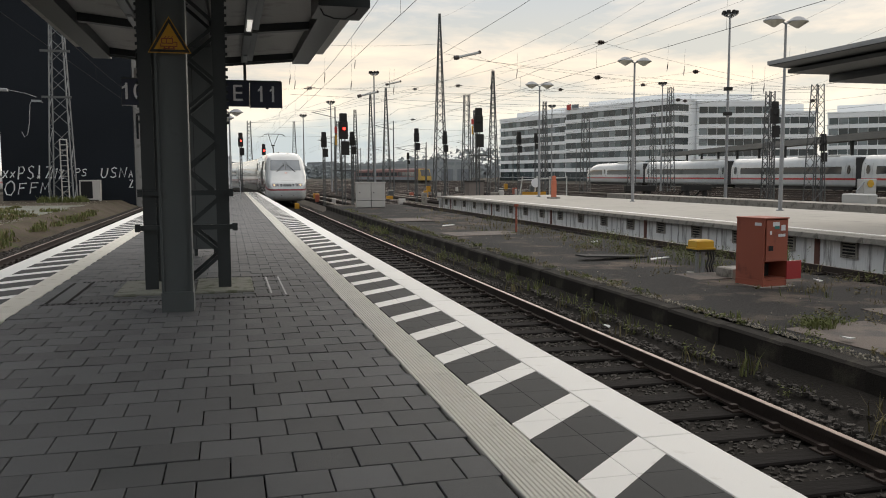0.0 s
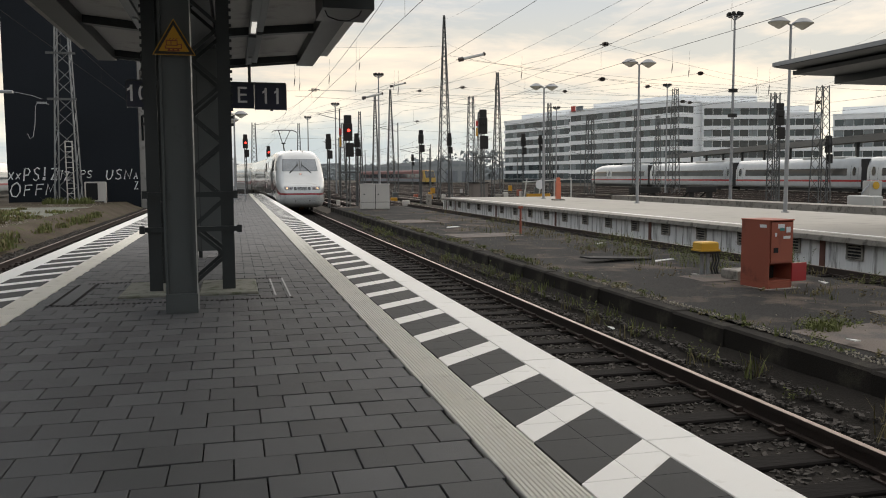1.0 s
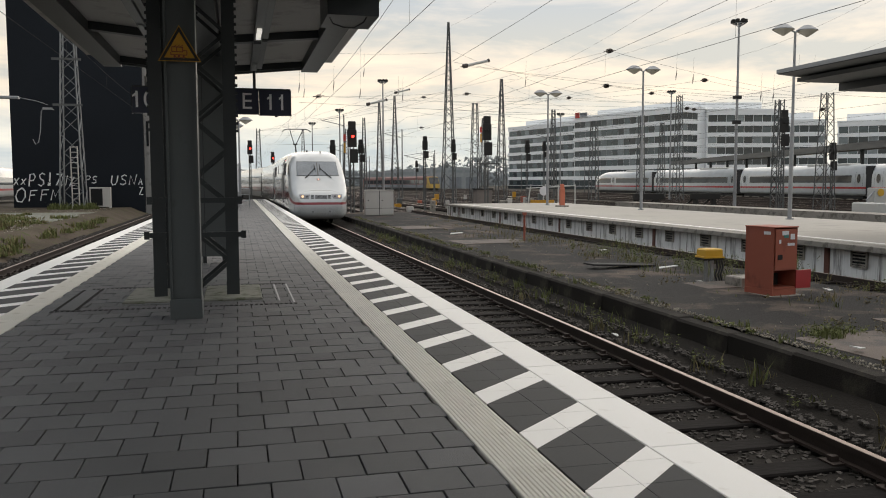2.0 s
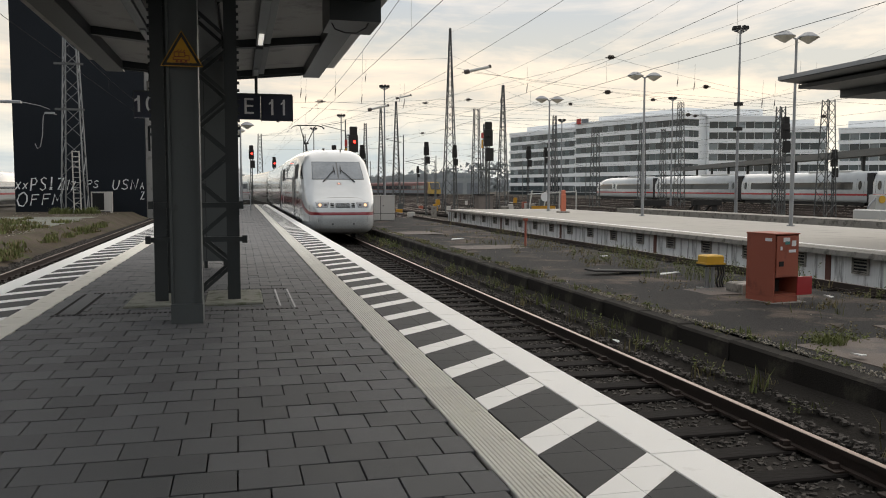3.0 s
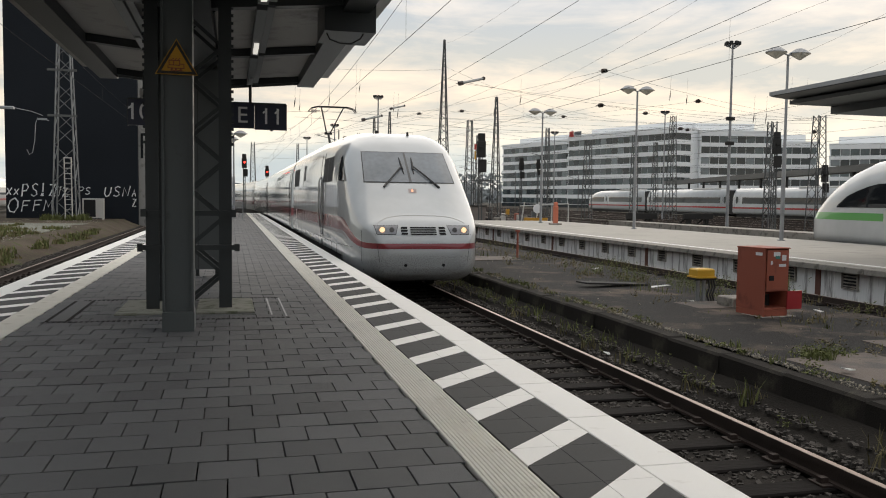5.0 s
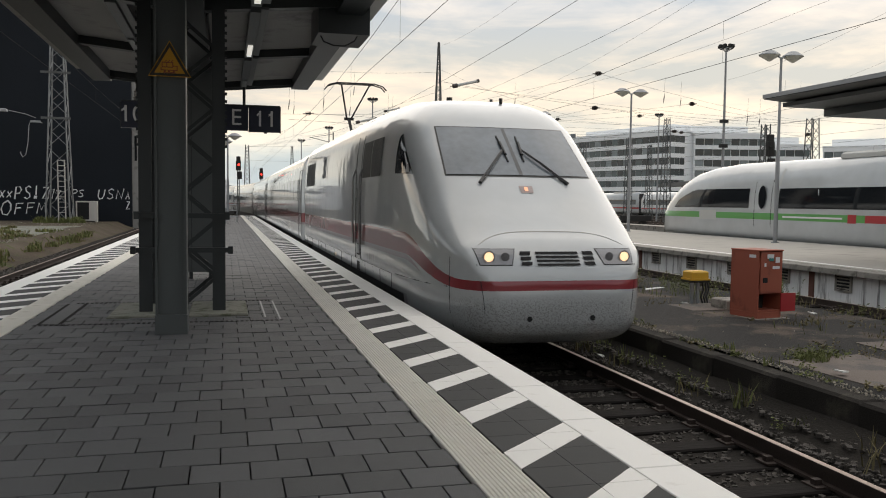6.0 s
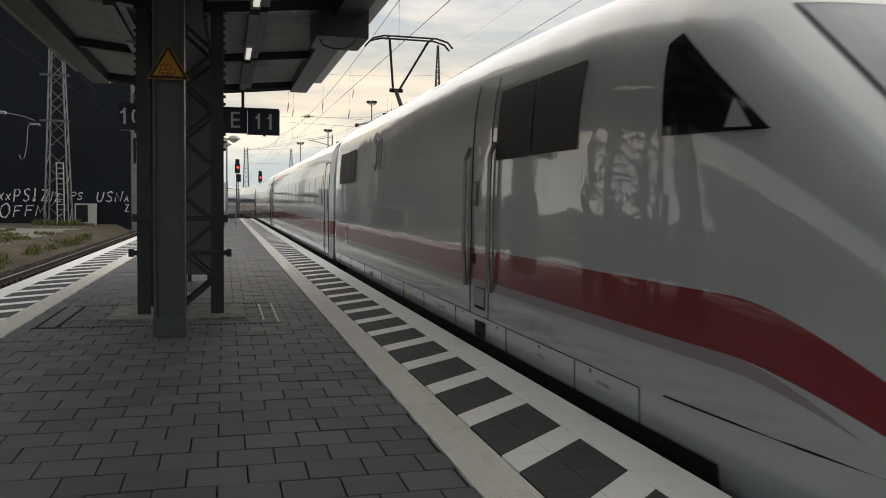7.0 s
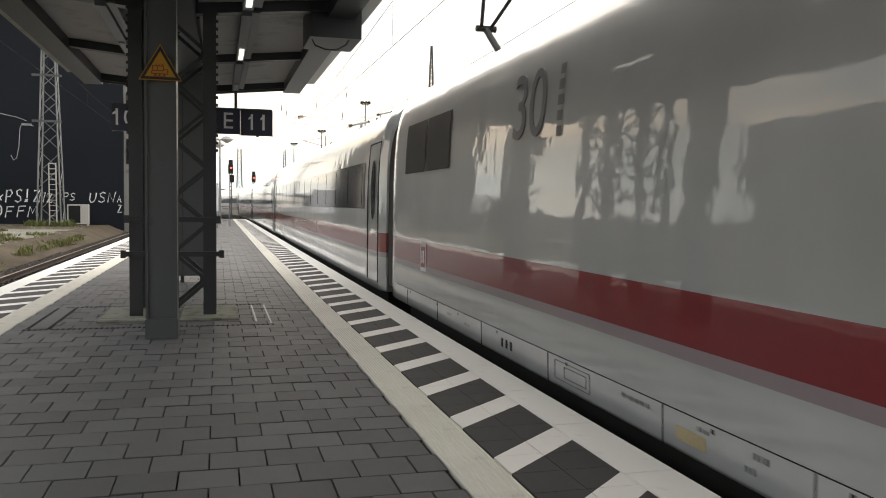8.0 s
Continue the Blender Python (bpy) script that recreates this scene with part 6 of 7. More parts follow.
rng = random.Random(21)
weeds("grass_clump", [(6.70, 8.25, -0.46, .20, .16, 150), (7.0, 8.4, -0.46, .25, .09, 60)], M_grass, rng, "tuft of tall green grass on cracked asphalt")
weeds("grass_clump", [(9.9, 13.6, -0.45, .35, .55, 300)], M_grass, rng, "green weeds growing beside the red box")
spots = []
for i in range(46):                                   # along the kerb and its foot
    y = rng.uniform(6, 40)
    spots.append((5.60 + rng.uniform(-.2, 0.08), y, -0.80, 0.15, rng.uniform(.08, .32), 16))
for i in range(70):
    y = rng.uniform(6, 44)
    spots.append((rng.uniform(5.9, 6.15), y, -0.45, 0.12, rng.uniform(.04, .14), 14))
for i in range(24):
    spots.append((rng.uniform(7.6, 11.0), rng.uniform(7, 34), -0.48, rng.uniform(.15, .6), rng.uniform(.05, .26), 16))
weeds("weeds", spots, M_grass, rng, "scattered green weeds along kerb and cracks")
spots = []
for i in range(80):
    spots.append((rng.uniform(8.4, 11.0), rng.uniform(7, 42), -0.48, rng.uniform(.15, .6), rng.uniform(.05, .26), 16))
for i in range(60):
    spots.append((rng.uniform(5.95, 6.3), rng.uniform(5, 40), -0.455, 0.2, rng.uniform(.02, .06), 20))
for i in range(60):
    spots.append((rng.uniform(5.2, 5.7), rng.uniform(5, 35), -0.86, 0.2, rng.uniform(.05, .3), 16))
weeds("dry_weeds", spots, M_dry, rng, "dry yellowish weeds on the disused platform")
spots = []
tufts = [(-7.6 - abs(rng.gauss(0, 3.2)), rng.uniform(20, 50)) for _ in range(14)]
for i in range(240):
    cx, cy = tufts[i % 14]
    x = min(-7.0, cx + rng.gauss(0, .7))
    spots.append((x, cy + rng.gauss(0, 1.5), -0.47 if x < -8.5 else -0.80, rng.uniform(.2, .6), rng.uniform(.06, .30), 50))
for i in range(30):
    spots.append((rng.uniform(-12.6, -9.8), rng.uniform(62, 64), -0.45, .3, rng.uniform(.25, .6), 60))
for i in range(90):
    spots.append((rng.uniform(-7.9, -7.0), rng.uniform(14, 52), -0.72, .3, rng.uniform(.12, .40), 26))
weeds("bank_weeds", spots[-60:], M_dry, rng, "dry brown weeds on the bank beside the track", wide=2.5)
weeds("verge_weeds", spots[:170] + spots[240:], M_grass, rng, "green grass and weeds on the verge", wide=3.5)
weeds("verge_dry_weeds", spots[100:240], M_dry, rng, "dry brown grass on the verge", wide=3.5)
tagged(stone_field("kerb_rubble", [(5.95, 6.12, 4, 14, 1100), (5.95, 6.1, 14, 34, 300), (6.0, 10.4, 5, 30, 260)], -0.450, rng, M_moss, 0.005, 0.014), "small pale rubble and crumbs along the kerb", "rubble", kind="stuff")
tagged(stone_field("track_stones", [(10.3, 14.3, 8, 45, 2600), (4.88, 5.1, 3, 40, 4200)], BED + 0.04, rng, M_stone, 0.012, 0.030), "dark ballast stones beside the rails", "ballast", kind="stuff")
tagged(stone_field("shoulder_stones", [(5.36, 5.70, 3, 40, 5200)], -0.80, rng, M_stone, 0.012, 0.030), "dark stones on the ballast shoulder", "ballast", kind="stuff")
tagged(stone_field("loose_stones", [(5.1, 5.38, 3, 40, 4600)], -0.885, rng, M_stone, 0.012, 0.030), "dark ballast stones beside the rails", "ballast", kind="stuff")

# ---- far platform things ----
fc = thing("far_canopy", "dark steel platform roof with thin wing edges and stepped soffit", "roof", kind="structure")
bm = bmesh.new()
poly(bm, [(15.0, -30, 4.42), (15.0, -30, 4.52), (18.6, -30, 4.40), (22.2, -30, 4.52), (22.2, -30, 4.42), (21.6, -30, 4.37), (18.6, -30, 4.30), (15.6, -30, 4.37)], (0, 50.9, 0))
part("roof_plate", fixed(bm), M_steel, fc)
for x0, x1, z0, z1 in ((15.6, 21.6, 4.22, 4.33), (17.0, 20.2, 4.00, 4.22)):
    part("soffit_step", box(x0, x1, -29.9, 20.85, z0, z1), M_steel, fc)
for x in (14.97, 22.2):
    part("fascia", box(x, x + 0.03, -30, 20.92, 4.44, 4.55), M_galv, fc)
for y in (15, 3):
    bm = bmesh.new()
    bx(bm, 18.05, 18.35, y, y + 0.3, P2Z, 4.15)
    tagged(part("roof_column", bm, M_steel2), "grey steel column of the far roof", "column")
hy = thing("hydrant_post", "faded orange post on a concrete foot", "post", at=pose(19.3, 47.6, P2Z))
bm = bmesh.new()
bx(bm, -0.13, 0.13, -0.13, 0.13, 0.1, 1.15, c=0.04)
bx(bm, -0.10, 0.10, -0.10, 0.10, 1.15, 1.4, c=0.04)
part("body", bm, M_orange, hy)
part("foot", box(-0.32, 0.32, -0.3, 0.3, 0, 0.10, c=0.02), M_conc, hy)
for x, y in ((29.5, 56.0), (34.5, 56.5)):
    t = thing("buffer_stop", "black steel buffer stop at a track end", "buffer stop", at=pose(x, y, RAIL))
    for sx in (-0.75, 0.75):
        bm = bmesh.new()
        poly(bm, [(sx - .12, -0.3, -.1), (sx - .12, 0.2, -.1), (sx - .12, 0.2, 1.3), (sx - .12, -0.1, 1.3)], (0.24, 0, 0))
        tube(bm, [(sx, 0.1, 1.1), (sx, 2.0, 0)], 0.09, 4)
        part("frame", fixed(bm), M_under, t)
    part("beam", box(-1.2, 1.2, -0.25, 0.1, 0.85, 1.3, c=0.03), M_under, t)
cb = thing("concrete_trough", "pale grey concrete trough on the yard", "trough", at=pose(30.2, 34.5, -0.9))
part("body", box(0, 14, -1.0, 0.6, 0.25, 1.05, c=0.05), M_conc, cb)
part("stub", box(-0.5, 0, -1.1, 0.7, -0.1, 1.25, c=0.05), M_fascia, cb)
part("foot", box(0.3, 13.5, -0.7, 0.4, -0.1, 0.25), M_under, cb)
wd = thing("service_cabinet", "white service cabinet with railing and round orange sign", "cabinet", at=pose(38.4, 43.6, -0.5))
part("body", box(0, 0.9, 0, 0.6, -0.5, 1.5, c=0.03), M_fascia, wd)
bm = bmesh.new()
tube(bm, [(0.45, -0.05, 1.2), (0.45, -0.02, 1.2)], 0.24, 18)
part("disc", bm, M_yellow, wd)
bm = bmesh.new()
tube(bm, [(-1.0, 0, -0.5), (-0.5, 0, 0.8), (0, 0, 1.3)], 0.05, 6)
part("rail", bm, M_galv, wd)
for x, y, m, w in ((30.0, 49, M_signyel, .9), (33.5, 44.0, M_signyel, .8), (36.0, 58, M_signyel, 1.0), (10.5, 66, M_signyel, .7), (14.0, 75, M_signyel, .6), (19.5, 84, M_signyel, .6), (24, 70, M_yellow, .8)):
    bm = bmesh.new()
    bx(bm, x, x + w, y, y + 0.3, BED, RAIL + 0.22, c=0.03)
    tagged(part("point_motor", bm, m), "yellow covered point motor box by the track", "track box")
for i, (x, y, w, h) in enumerate(((9.5, 60, .35, .9), (12.2, 68, .35, .9), (15.3, 66, .4, .9), (17.6, 70, .3, .8), (19.4, 60, .5, 1.0), (20.6, 62, .35, 1.1), (22.8, 63, .35, 1.1), (25.5, 72, .4, 1.0), (21.3, 59.5, .3, .7))):
    bm = bmesh.new()
    bx(bm, x, x + w, y, y + w, BED, BED + h, c=0.03)
    tagged(part("relay_box", bm, M_cab if i % 2 else M_conc), "pale trackside relay box", "track box")
sh = thing("relay_hut", "small weathered brown relay hut in the yard", "hut", at=pose(20.0, 68.5, BED))
part("body", box(0, 1.3, 0, 1.3, 0, 1.75), mat("hut_brown", (0.21, 0.18, 0.16), 0.8), sh)
part("roof", box(-0.1, 1.4, -0.1, 1.4, 1.75, 1.85), M_under, sh)
fr = thing("gantry_frame", "pale steel barrier frame with a round sign", "barrier", at=pose(21.6, 60.5, BED))
for x in (0, 1.2, 2.6, 4.0):
    bm = bmesh.new()
    tube(bm, [(x, 0, 0), (x + (0.35 if x < 2 else 0), 0, 2.2)], 0.05, 6)
    part("post", bm, M_fascia, fr)
bm = bmesh.new()
tube(bm, [(0, 0, 1.9), (4.0, 0, 2.1)], 0.05, 6)
part("top_rail", bm, M_fascia, fr)
bm = bmesh.new()
tube(bm, [(1.4, -0.08, 1.7), (1.4, -0.04, 1.7)], 0.36, 18)
part("disc", bm, M_signwhite, fr)
part("crossbar", box(0.3, 2.2, -0.2, 0, 0.7, 1.0), M_signyel, fr)


# ---- signals, pylons, masts ----
def signal(x, y, top, k, lit=False, z0=BED):
    t = thing("light_signal", "black railway light signal on a lattice post" + (" showing red" if lit else ""), "railway signal", at=pose(x, y, 0))
    w, h = 0.42 * k + 0.12, 1.35 * k + 0.2
    bm = bmesh.new()
    for sx in (-0.1, 0.1):
        tube(bm, [(sx * k, 0.15, z0), (sx * k, 0.15, top - h * 0.5)], 0.045, 5)
    z = z0
    while z < top - h:
        tube(bm, [(-0.1 * k, 0.15, z), (0.1 * k, 0.15, z + 0.3)], 0.02, 3)
        z += 0.3
    part("post", bm, M_lattice, t)
    bm = bmesh.new()
    bx(bm, -w / 2, w / 2, -0.05, 0.2, top - h, top - h * 0.32, c=0.04)
    bx(bm, -w / 2 * .82, w / 2 * .82, -0.03, 0.18, top - h * 0.32, top, c=0.04)
    part("screen", bm, M_under, t)
    part("lower_screen", box(-w / 2 * 0.9 + .1, w / 2 * 0.9 + .1, -0.05, 0.2, top - h * 1.62, top - h * 1.08, c=0.04), M_under, t)
    for q in range(2):
        bm = bmesh.new()
        c = Vector((-0.09 * k + q * 0.18 * k, -0.06, top - h * 0.58))
        tube(bm, [c + Vector((0, -0.12, 0)), c], 0.075, 10)
        part("hood", bm, M_under, t)
    if lit:
        bm = bmesh.new()
        c = Vector((0.03, -0.19, top - h * 0.60))
        tube(bm, [c, c + Vector((0, 0.02, 0))], 0.085, 14)
        part("red_lamp", bm, M_glow_red, t)
    return t


SIGNALS = [(6.8, 50.4, 5.1, 1.0), (7.0, 62.8, 4.6, 0.7), (15.5, 68.9, 5.3, 0.7), (19.1, 73.2, 5.3, 0.7), (17.7, 58.1, 6.2, 1.15), (25.6, 71.5, 5.2, 0.7), (30.7, 80.6, 5.6, 0.6), (37.3, 51.0, 6.4, 1.0), (43.3, 53.4, 4.3, 0.8), (1.1, 74.7, 5.1, 0.75), (3.7, 90.6, 4.7, 0.7), (25.3, 118.2, 4.6, 0.6), (7.6, 52.2, 4.1, 0.5)]
for i, (x, y, top, k) in enumerate(SIGNALS):
    s = signal(x, y, top, k, lit=i in (0, 9, 10))
    if i in (0, 4):
        part("side_plate", box(-0.52, -0.36, 0.1, 0.18, top - 1.2, top - 0.8), M_red, s, "faded red plate")
        part("side_plate", box(-0.5, -0.38, 0.1, 0.18, top - 1.9, top - 1.3), M_signyel, s, "yellow plate")
        part("platform_stage", box(-0.6, 0.7, -0.3, 0.6, top - 3.5, top - 3.4), M_lattice, s)

PYLONS = [(18.9, 74.2, 15.9, 1.05, 0.10), (26.6, 82.3, 12.0, 0.9, 0.16), (17.7, 105.3, 11.7, 0.8, 0.14), (19.6, 104.8, 12.4, 0.9, 0.14), (26.7, 92.5, 10.5, 0.9, 0.5), (39.9, 88.9, 8.4, 0.8, 0.6), (52.0, 91.2, 11.8, 0.9, 0.5), (42.9, 53.8, 8.0, 0.95, 0.6)]
PYLONS += [(39.5, 54.7, 7.5, 0.6, 0.45), (44.7, 113.9, 11.9, 0.8, 0.4), (19.5, 130.7, 11.6, 0.8, 0.3), (18.1, 141.3, 10.5, 1, 0.3), (13.3, 173.9, 12.4, 1, 0.3), (49.9, 96.8, 9.8, 0.7, 0.5), (2.8, 114.0, 8.6, 0.8, 0.4), (60, 110, 10, .8, .4), (36, 120, 11, .9, .4)]
for i, (x, y, top, w0, w1) in enumerate(PYLONS):
    tower("catenary_pylon", x, y, BED, top, w0 * 1.15, w1, "grey steel lattice pylon carrying overhead wires", M_lattice, rad=0.055 if i < 8 else 0.06)
rm = random.Random(33)
for i in range(16):
    y = rm.uniform(80, 190)
    x = y * rm.uniform(0.10, 0.55)
    h = rm.uniform(5.5, 9)
    t = thing("track_mast", "slim grey steel mast with a cross arm beside a track", "mast", at=pose(x, y, 0))
    bm = bmesh.new()
    tube(bm, [(0, 0, BED), (0, 0, h)], 0.11, 6, r1=0.07)
    part("pole", bm, M_lattice, t)
    bm = bmesh.new()
    tube(bm, [(0, 0, h - 1.2), (-2.6, 0, h - 0.6)], 0.035, 4)
    tube(bm, [(0, 0, h - 0.2), (-2.4, 0, h - 0.62)], 0.025, 4)
    part("cantilever", bm, M_lattice, t)
for i in range(26):
    y = rm.uniform(58, 120)
    x = y * rm.uniform(0.07, 0.42)
    if x > 13.5 and y < 60:
        continue
    w, h = rm.uniform(.25, .6), rm.uniform(.3, 1.0)
    bm = box(-w / 2, w / 2, -w / 2, w / 2, 0, h, c=0.03)
    ob = part("track_box", bm, rm.choice([M_cab, M_conc, M_signyel, M_steel2, M_redbox]), at=pose(x, y, BED))
    tagged(ob, "small trackside equipment box in the yard", "track box", group="small yard boxes")
FLOODS = [(15.6, 90.3, 12.4), (13.4, 111.5, 11.0), (35.5, 54.1, 12.9), (56.2, 100.7, 13.3), (45.7, 113.6, 11.2), (11.6, 132.7, 10.7)]
for x, y, top in FLOODS:
    t = thing("floodlight_mast", "tall slim mast with a ring of floodlights", "floodlight mast", at=pose(x, y, 0))
    bm = bmesh.new()
    tube(bm, [(0, 0, BED), (0, 0, top)], 0.13, 8, r1=0.07)
    part("mast", bm, M_galv, t)
    for q in range(8):
        a = 2 * math.pi * q / 8
        cx, cy = 0.46 * math.cos(a), 0.46 * math.sin(a)
        part("floodlight", box(cx - 0.10, cx + 0.10, cy - 0.10, cy + 0.10, top - 0.05, top + 0.20, c=0.04), M_under, t)
    bm = bmesh.new()
    tube(bm, [(0.44 * math.cos(2 * math.pi * q / 12), 0.44 * math.sin(2 * math.pi * q / 12), top - 0.10) for q in range(13)], 0.035, 5)
    for q in range(4):
        tube(bm, [(0, 0, top - 0.35), (0.44 * math.cos(q * math.pi / 2), 0.44 * math.sin(q * math.pi / 2), top - 0.10)], 0.03, 5)
    part("bracket", bm, M_galv, t)
    if (x, y) == (35.5, 54.1):
        for z in (5.6, 7.4):
            part("clamp", box(-0.25, 0.25, -0.2, 0.2, z, z + 0.25), M_under, t)


# ---- overhead wires ----
def wire(pts, r=0.012, name="overhead_wire", sag=0.0):
    out = []
    for a, b in zip(pts, pts[1:]):
        for i in range(12):
            k = i / 12
            p = Vector(a).lerp(Vector(b), k)
            p.z -= 4 * sag * k * (1 - k)
            out.append(p)
    out.append(Vector(pts[-1]))
    bm = bmesh.new()
    tube(bm, out, r, 3, caps=False)
    return tagged(part(name, bm, M_wire), "thin dark overhead wire across the yard", "wire", group="overhead wires")


def catenary(x, y0, y1, x1=None, r=0.008):
    x1 = x if x1 is None else x1
    f = lambda y: x + (x1 - x) * (y - y0) / (y1 - y0)
    t = thing("catenary_line", "overhead contact wire with carrying wire and droppers", "wire", group="overhead wires")
    bm = bmesh.new()
    tube(bm, [(f(y0), y0, 5.14), (f(y1), y1, 5.14)], r, 3)
    part("contact_wire", bm, M_wire, t)
    bm = bmesh.new()
    pts = []
    span = 48.0
    y = y0
    while y <= y1:
        k = ((y - y0) % span) / span
        pts.append((f(y), y, 6.45 - 4 * 0.75 * k * (1 - k)))
        y += 4
    tube(bm, pts, r, 3)
    part("carrying_wire", bm, M_wire, t)
    bm = bmesh.new()
    for p in pts[1:-1:2]:
        tube(bm, [p, (p[0], p[1], 5.14)], r * 0.5, 3)
    tagged(part("droppers", bm, M_wire, t), kind="stuff")
    return t


for x, x1 in ((4.04, 4.04), (12.55, 13.2), (24.75, 24.75), (35, 35), (46.5, 46.5), (57.6, 57.6), (70.8, 70.8)):
    catenary(x, -80.4, 220, x1)
catenary(-4.97, -80.4, 220)
INS_SPAN = [((18.9, 74.2, 13.2), (-10.5, 74, 14.5), 1.0), ((18.9, 74.2, 9.5), (-10.5, 74, 9.0), .4), ((18.9, 74.2, 13.5), (52, 91, 11.0), 1.5), ((18.9, 74.2, 8.2), (52, 91, 7.6), .4), ((18.9, 74.2, 6.9), (52, 91, 6.4), .3), ((26.6, 82.3, 11.5), (60, 110, 9.5), 1.0)]
INS_SPAN += [((42.9, 53.8, 7.6), (14.4, 55, 9.5), .6), ((42.9, 53.8, 6.2), (4, 55, 6.6), .3), ((42.9, 53.8, 7.9), (75, 54, 9), .6), ((17.7, 105, 11), (39.9, 89, 8.2), .6), ((2.8, 114, 8.4), (19.6, 105, 9.5), .4), ((2.8, 114, 6.6), (19.6, 105, 6.6), .2), ((17.7, 105, 7.4), (49.9, 97, 7.2), .4)]
for a, b, sg in INS_SPAN:
    wire([a, b], 0.010, "span_wire", sg)
for a, b, sg in (((9.5, 10, 9.0), (18.9, 74, 15.5), .8), ((14, 10, 9.5), (26.6, 82, 11.5), 1.2), ((24, 12, 11), (26.6, 82, 11.8), 1.5), ((30, 14, 12.5), (42.9, 54, 8.0), .8), ((6.5, 6, 5.5), (6.2, 80, 7.6), 1.3), ((20, 10, 10.5), (35.5, 54, 10.5), 1.0), ((33, 20, 12), (60, 110, 10), 1.2), ((12.5, 8, 7.8), (13.5, 90, 8.8), 1.2)):
    wire([(a[0] + 3, -80.2, 12.5), a, b], 0.0065, "feeder_wire", sg)


def insulator(p, d, ln=0.42, r=0.10):
    d = Vector(d).normalized()
    bm = bmesh.new()
    p = Vector(p)
    n = 5
    pts = [p + d * (ln * (i / n - 0.5)) for i in range(n + 1)]
    for i in range(n):
        tube(bm, [pts[i], pts[i].lerp(pts[i + 1], 0.7)], r * (0.75 + 0.25 * math.sin(math.pi * (i + .5) / n)), 8, r1=r * 0.6)
    tube(bm, [p - d * ln, p + d * ln], 0.02, 4)
    return tagged(part("insulator", bm, M_ins), "brown ribbed insulator on an overhead wire", "insulator", group="insulators")


for x, y, z in ((17.6, 37.5, 7.7), (19.6, 42.1, 6.6), (4.4, 46.0, 6.1), (12.2, 44.1, 7.7), (16.3, 58.6, 7.8), (29.3, 55.3, 7.8), (27.4, 66.2, 8.5), (15.5, 69.3, 8.6), (31.7, 54.5, 6.7), (27.5, 45.3, 7.5), (41.2, 52.1, 6.6), (17.4, 79.0, 6.7), (37.6, 63.5, 7.5)):
    insulator((x, y, z), (1, 0.1 * math.sin(x), 0.08), 0.30, 0.13)
    lf = [p for p in PYLONS if p[0] < x - 1 and abs(p[1] - y) < 75] or [(2.8, 114, 8.6)]
    rt = [p for p in PYLONS if p[0] > x + 1 and abs(p[1] - y) < 75] or [(60, 110, 10)]
    a, b = min(lf, key=lambda p: abs(p[1] - y)), min(rt, key=lambda p: abs(p[1] - y))
    wire([(a[0], a[1], min(a[2] - 0.3, z + 1)), (x, y, z), (b[0], b[1], min(b[2] - 0.3, z + 0.8))], 0.007, "registration_wire", 0.25)
for x, y, z in ((10.6, 70.7, 10.7), (4.5, 61.7, 8.3), (15.3, 79.8, 10.1), (31.0, 54.9, 9.1), (9, 62, 8), (7.5, 66, 9), (13, 66, 8.2), (22, 62, 9.2), (24, 75, 9.6), (33, 56, 9), (45, 60, 10.2), (46.5, 60, 10.2), (52, 60, 9.8), (36, 52, 7.4), (37, 52, 7.4), (20, 80, 9.0), (5.5, 70, 8.8)):
    insulator((x, y, z), (0.12, 0, 1), 0.36, 0.05)
    wire([(x, y, z + 0.4), (x + 0.05, y, z + 1.6)], 0.007, "hanger_wire")
for p in ((12.35, 44.0, 7.75), (15.2, 79.5, 10.1), (9.5, 60, 7.1), (21, 22.5, 10.4)):
    t = thing("section_insulator", "pale rod-shaped section insulator on a wire", "insulator", at=pose(*p, 0, -14, 8))
    bm = bmesh.new()
    tube(bm, [(-0.1, 0, 0), (1.15, 0, 0)], 0.075, 8)
    part("rod", bm, M_fascia, t)
    bm = bmesh.new()
    tube(bm, [(-0.35, 0, 0), (-0.1, 0, 0)], 0.12, 8)
    tube(bm, [(1.15, 0, 0), (1.25, 0, 0.02)], 0.10, 8)
    part("cap", bm, M_ins, t)


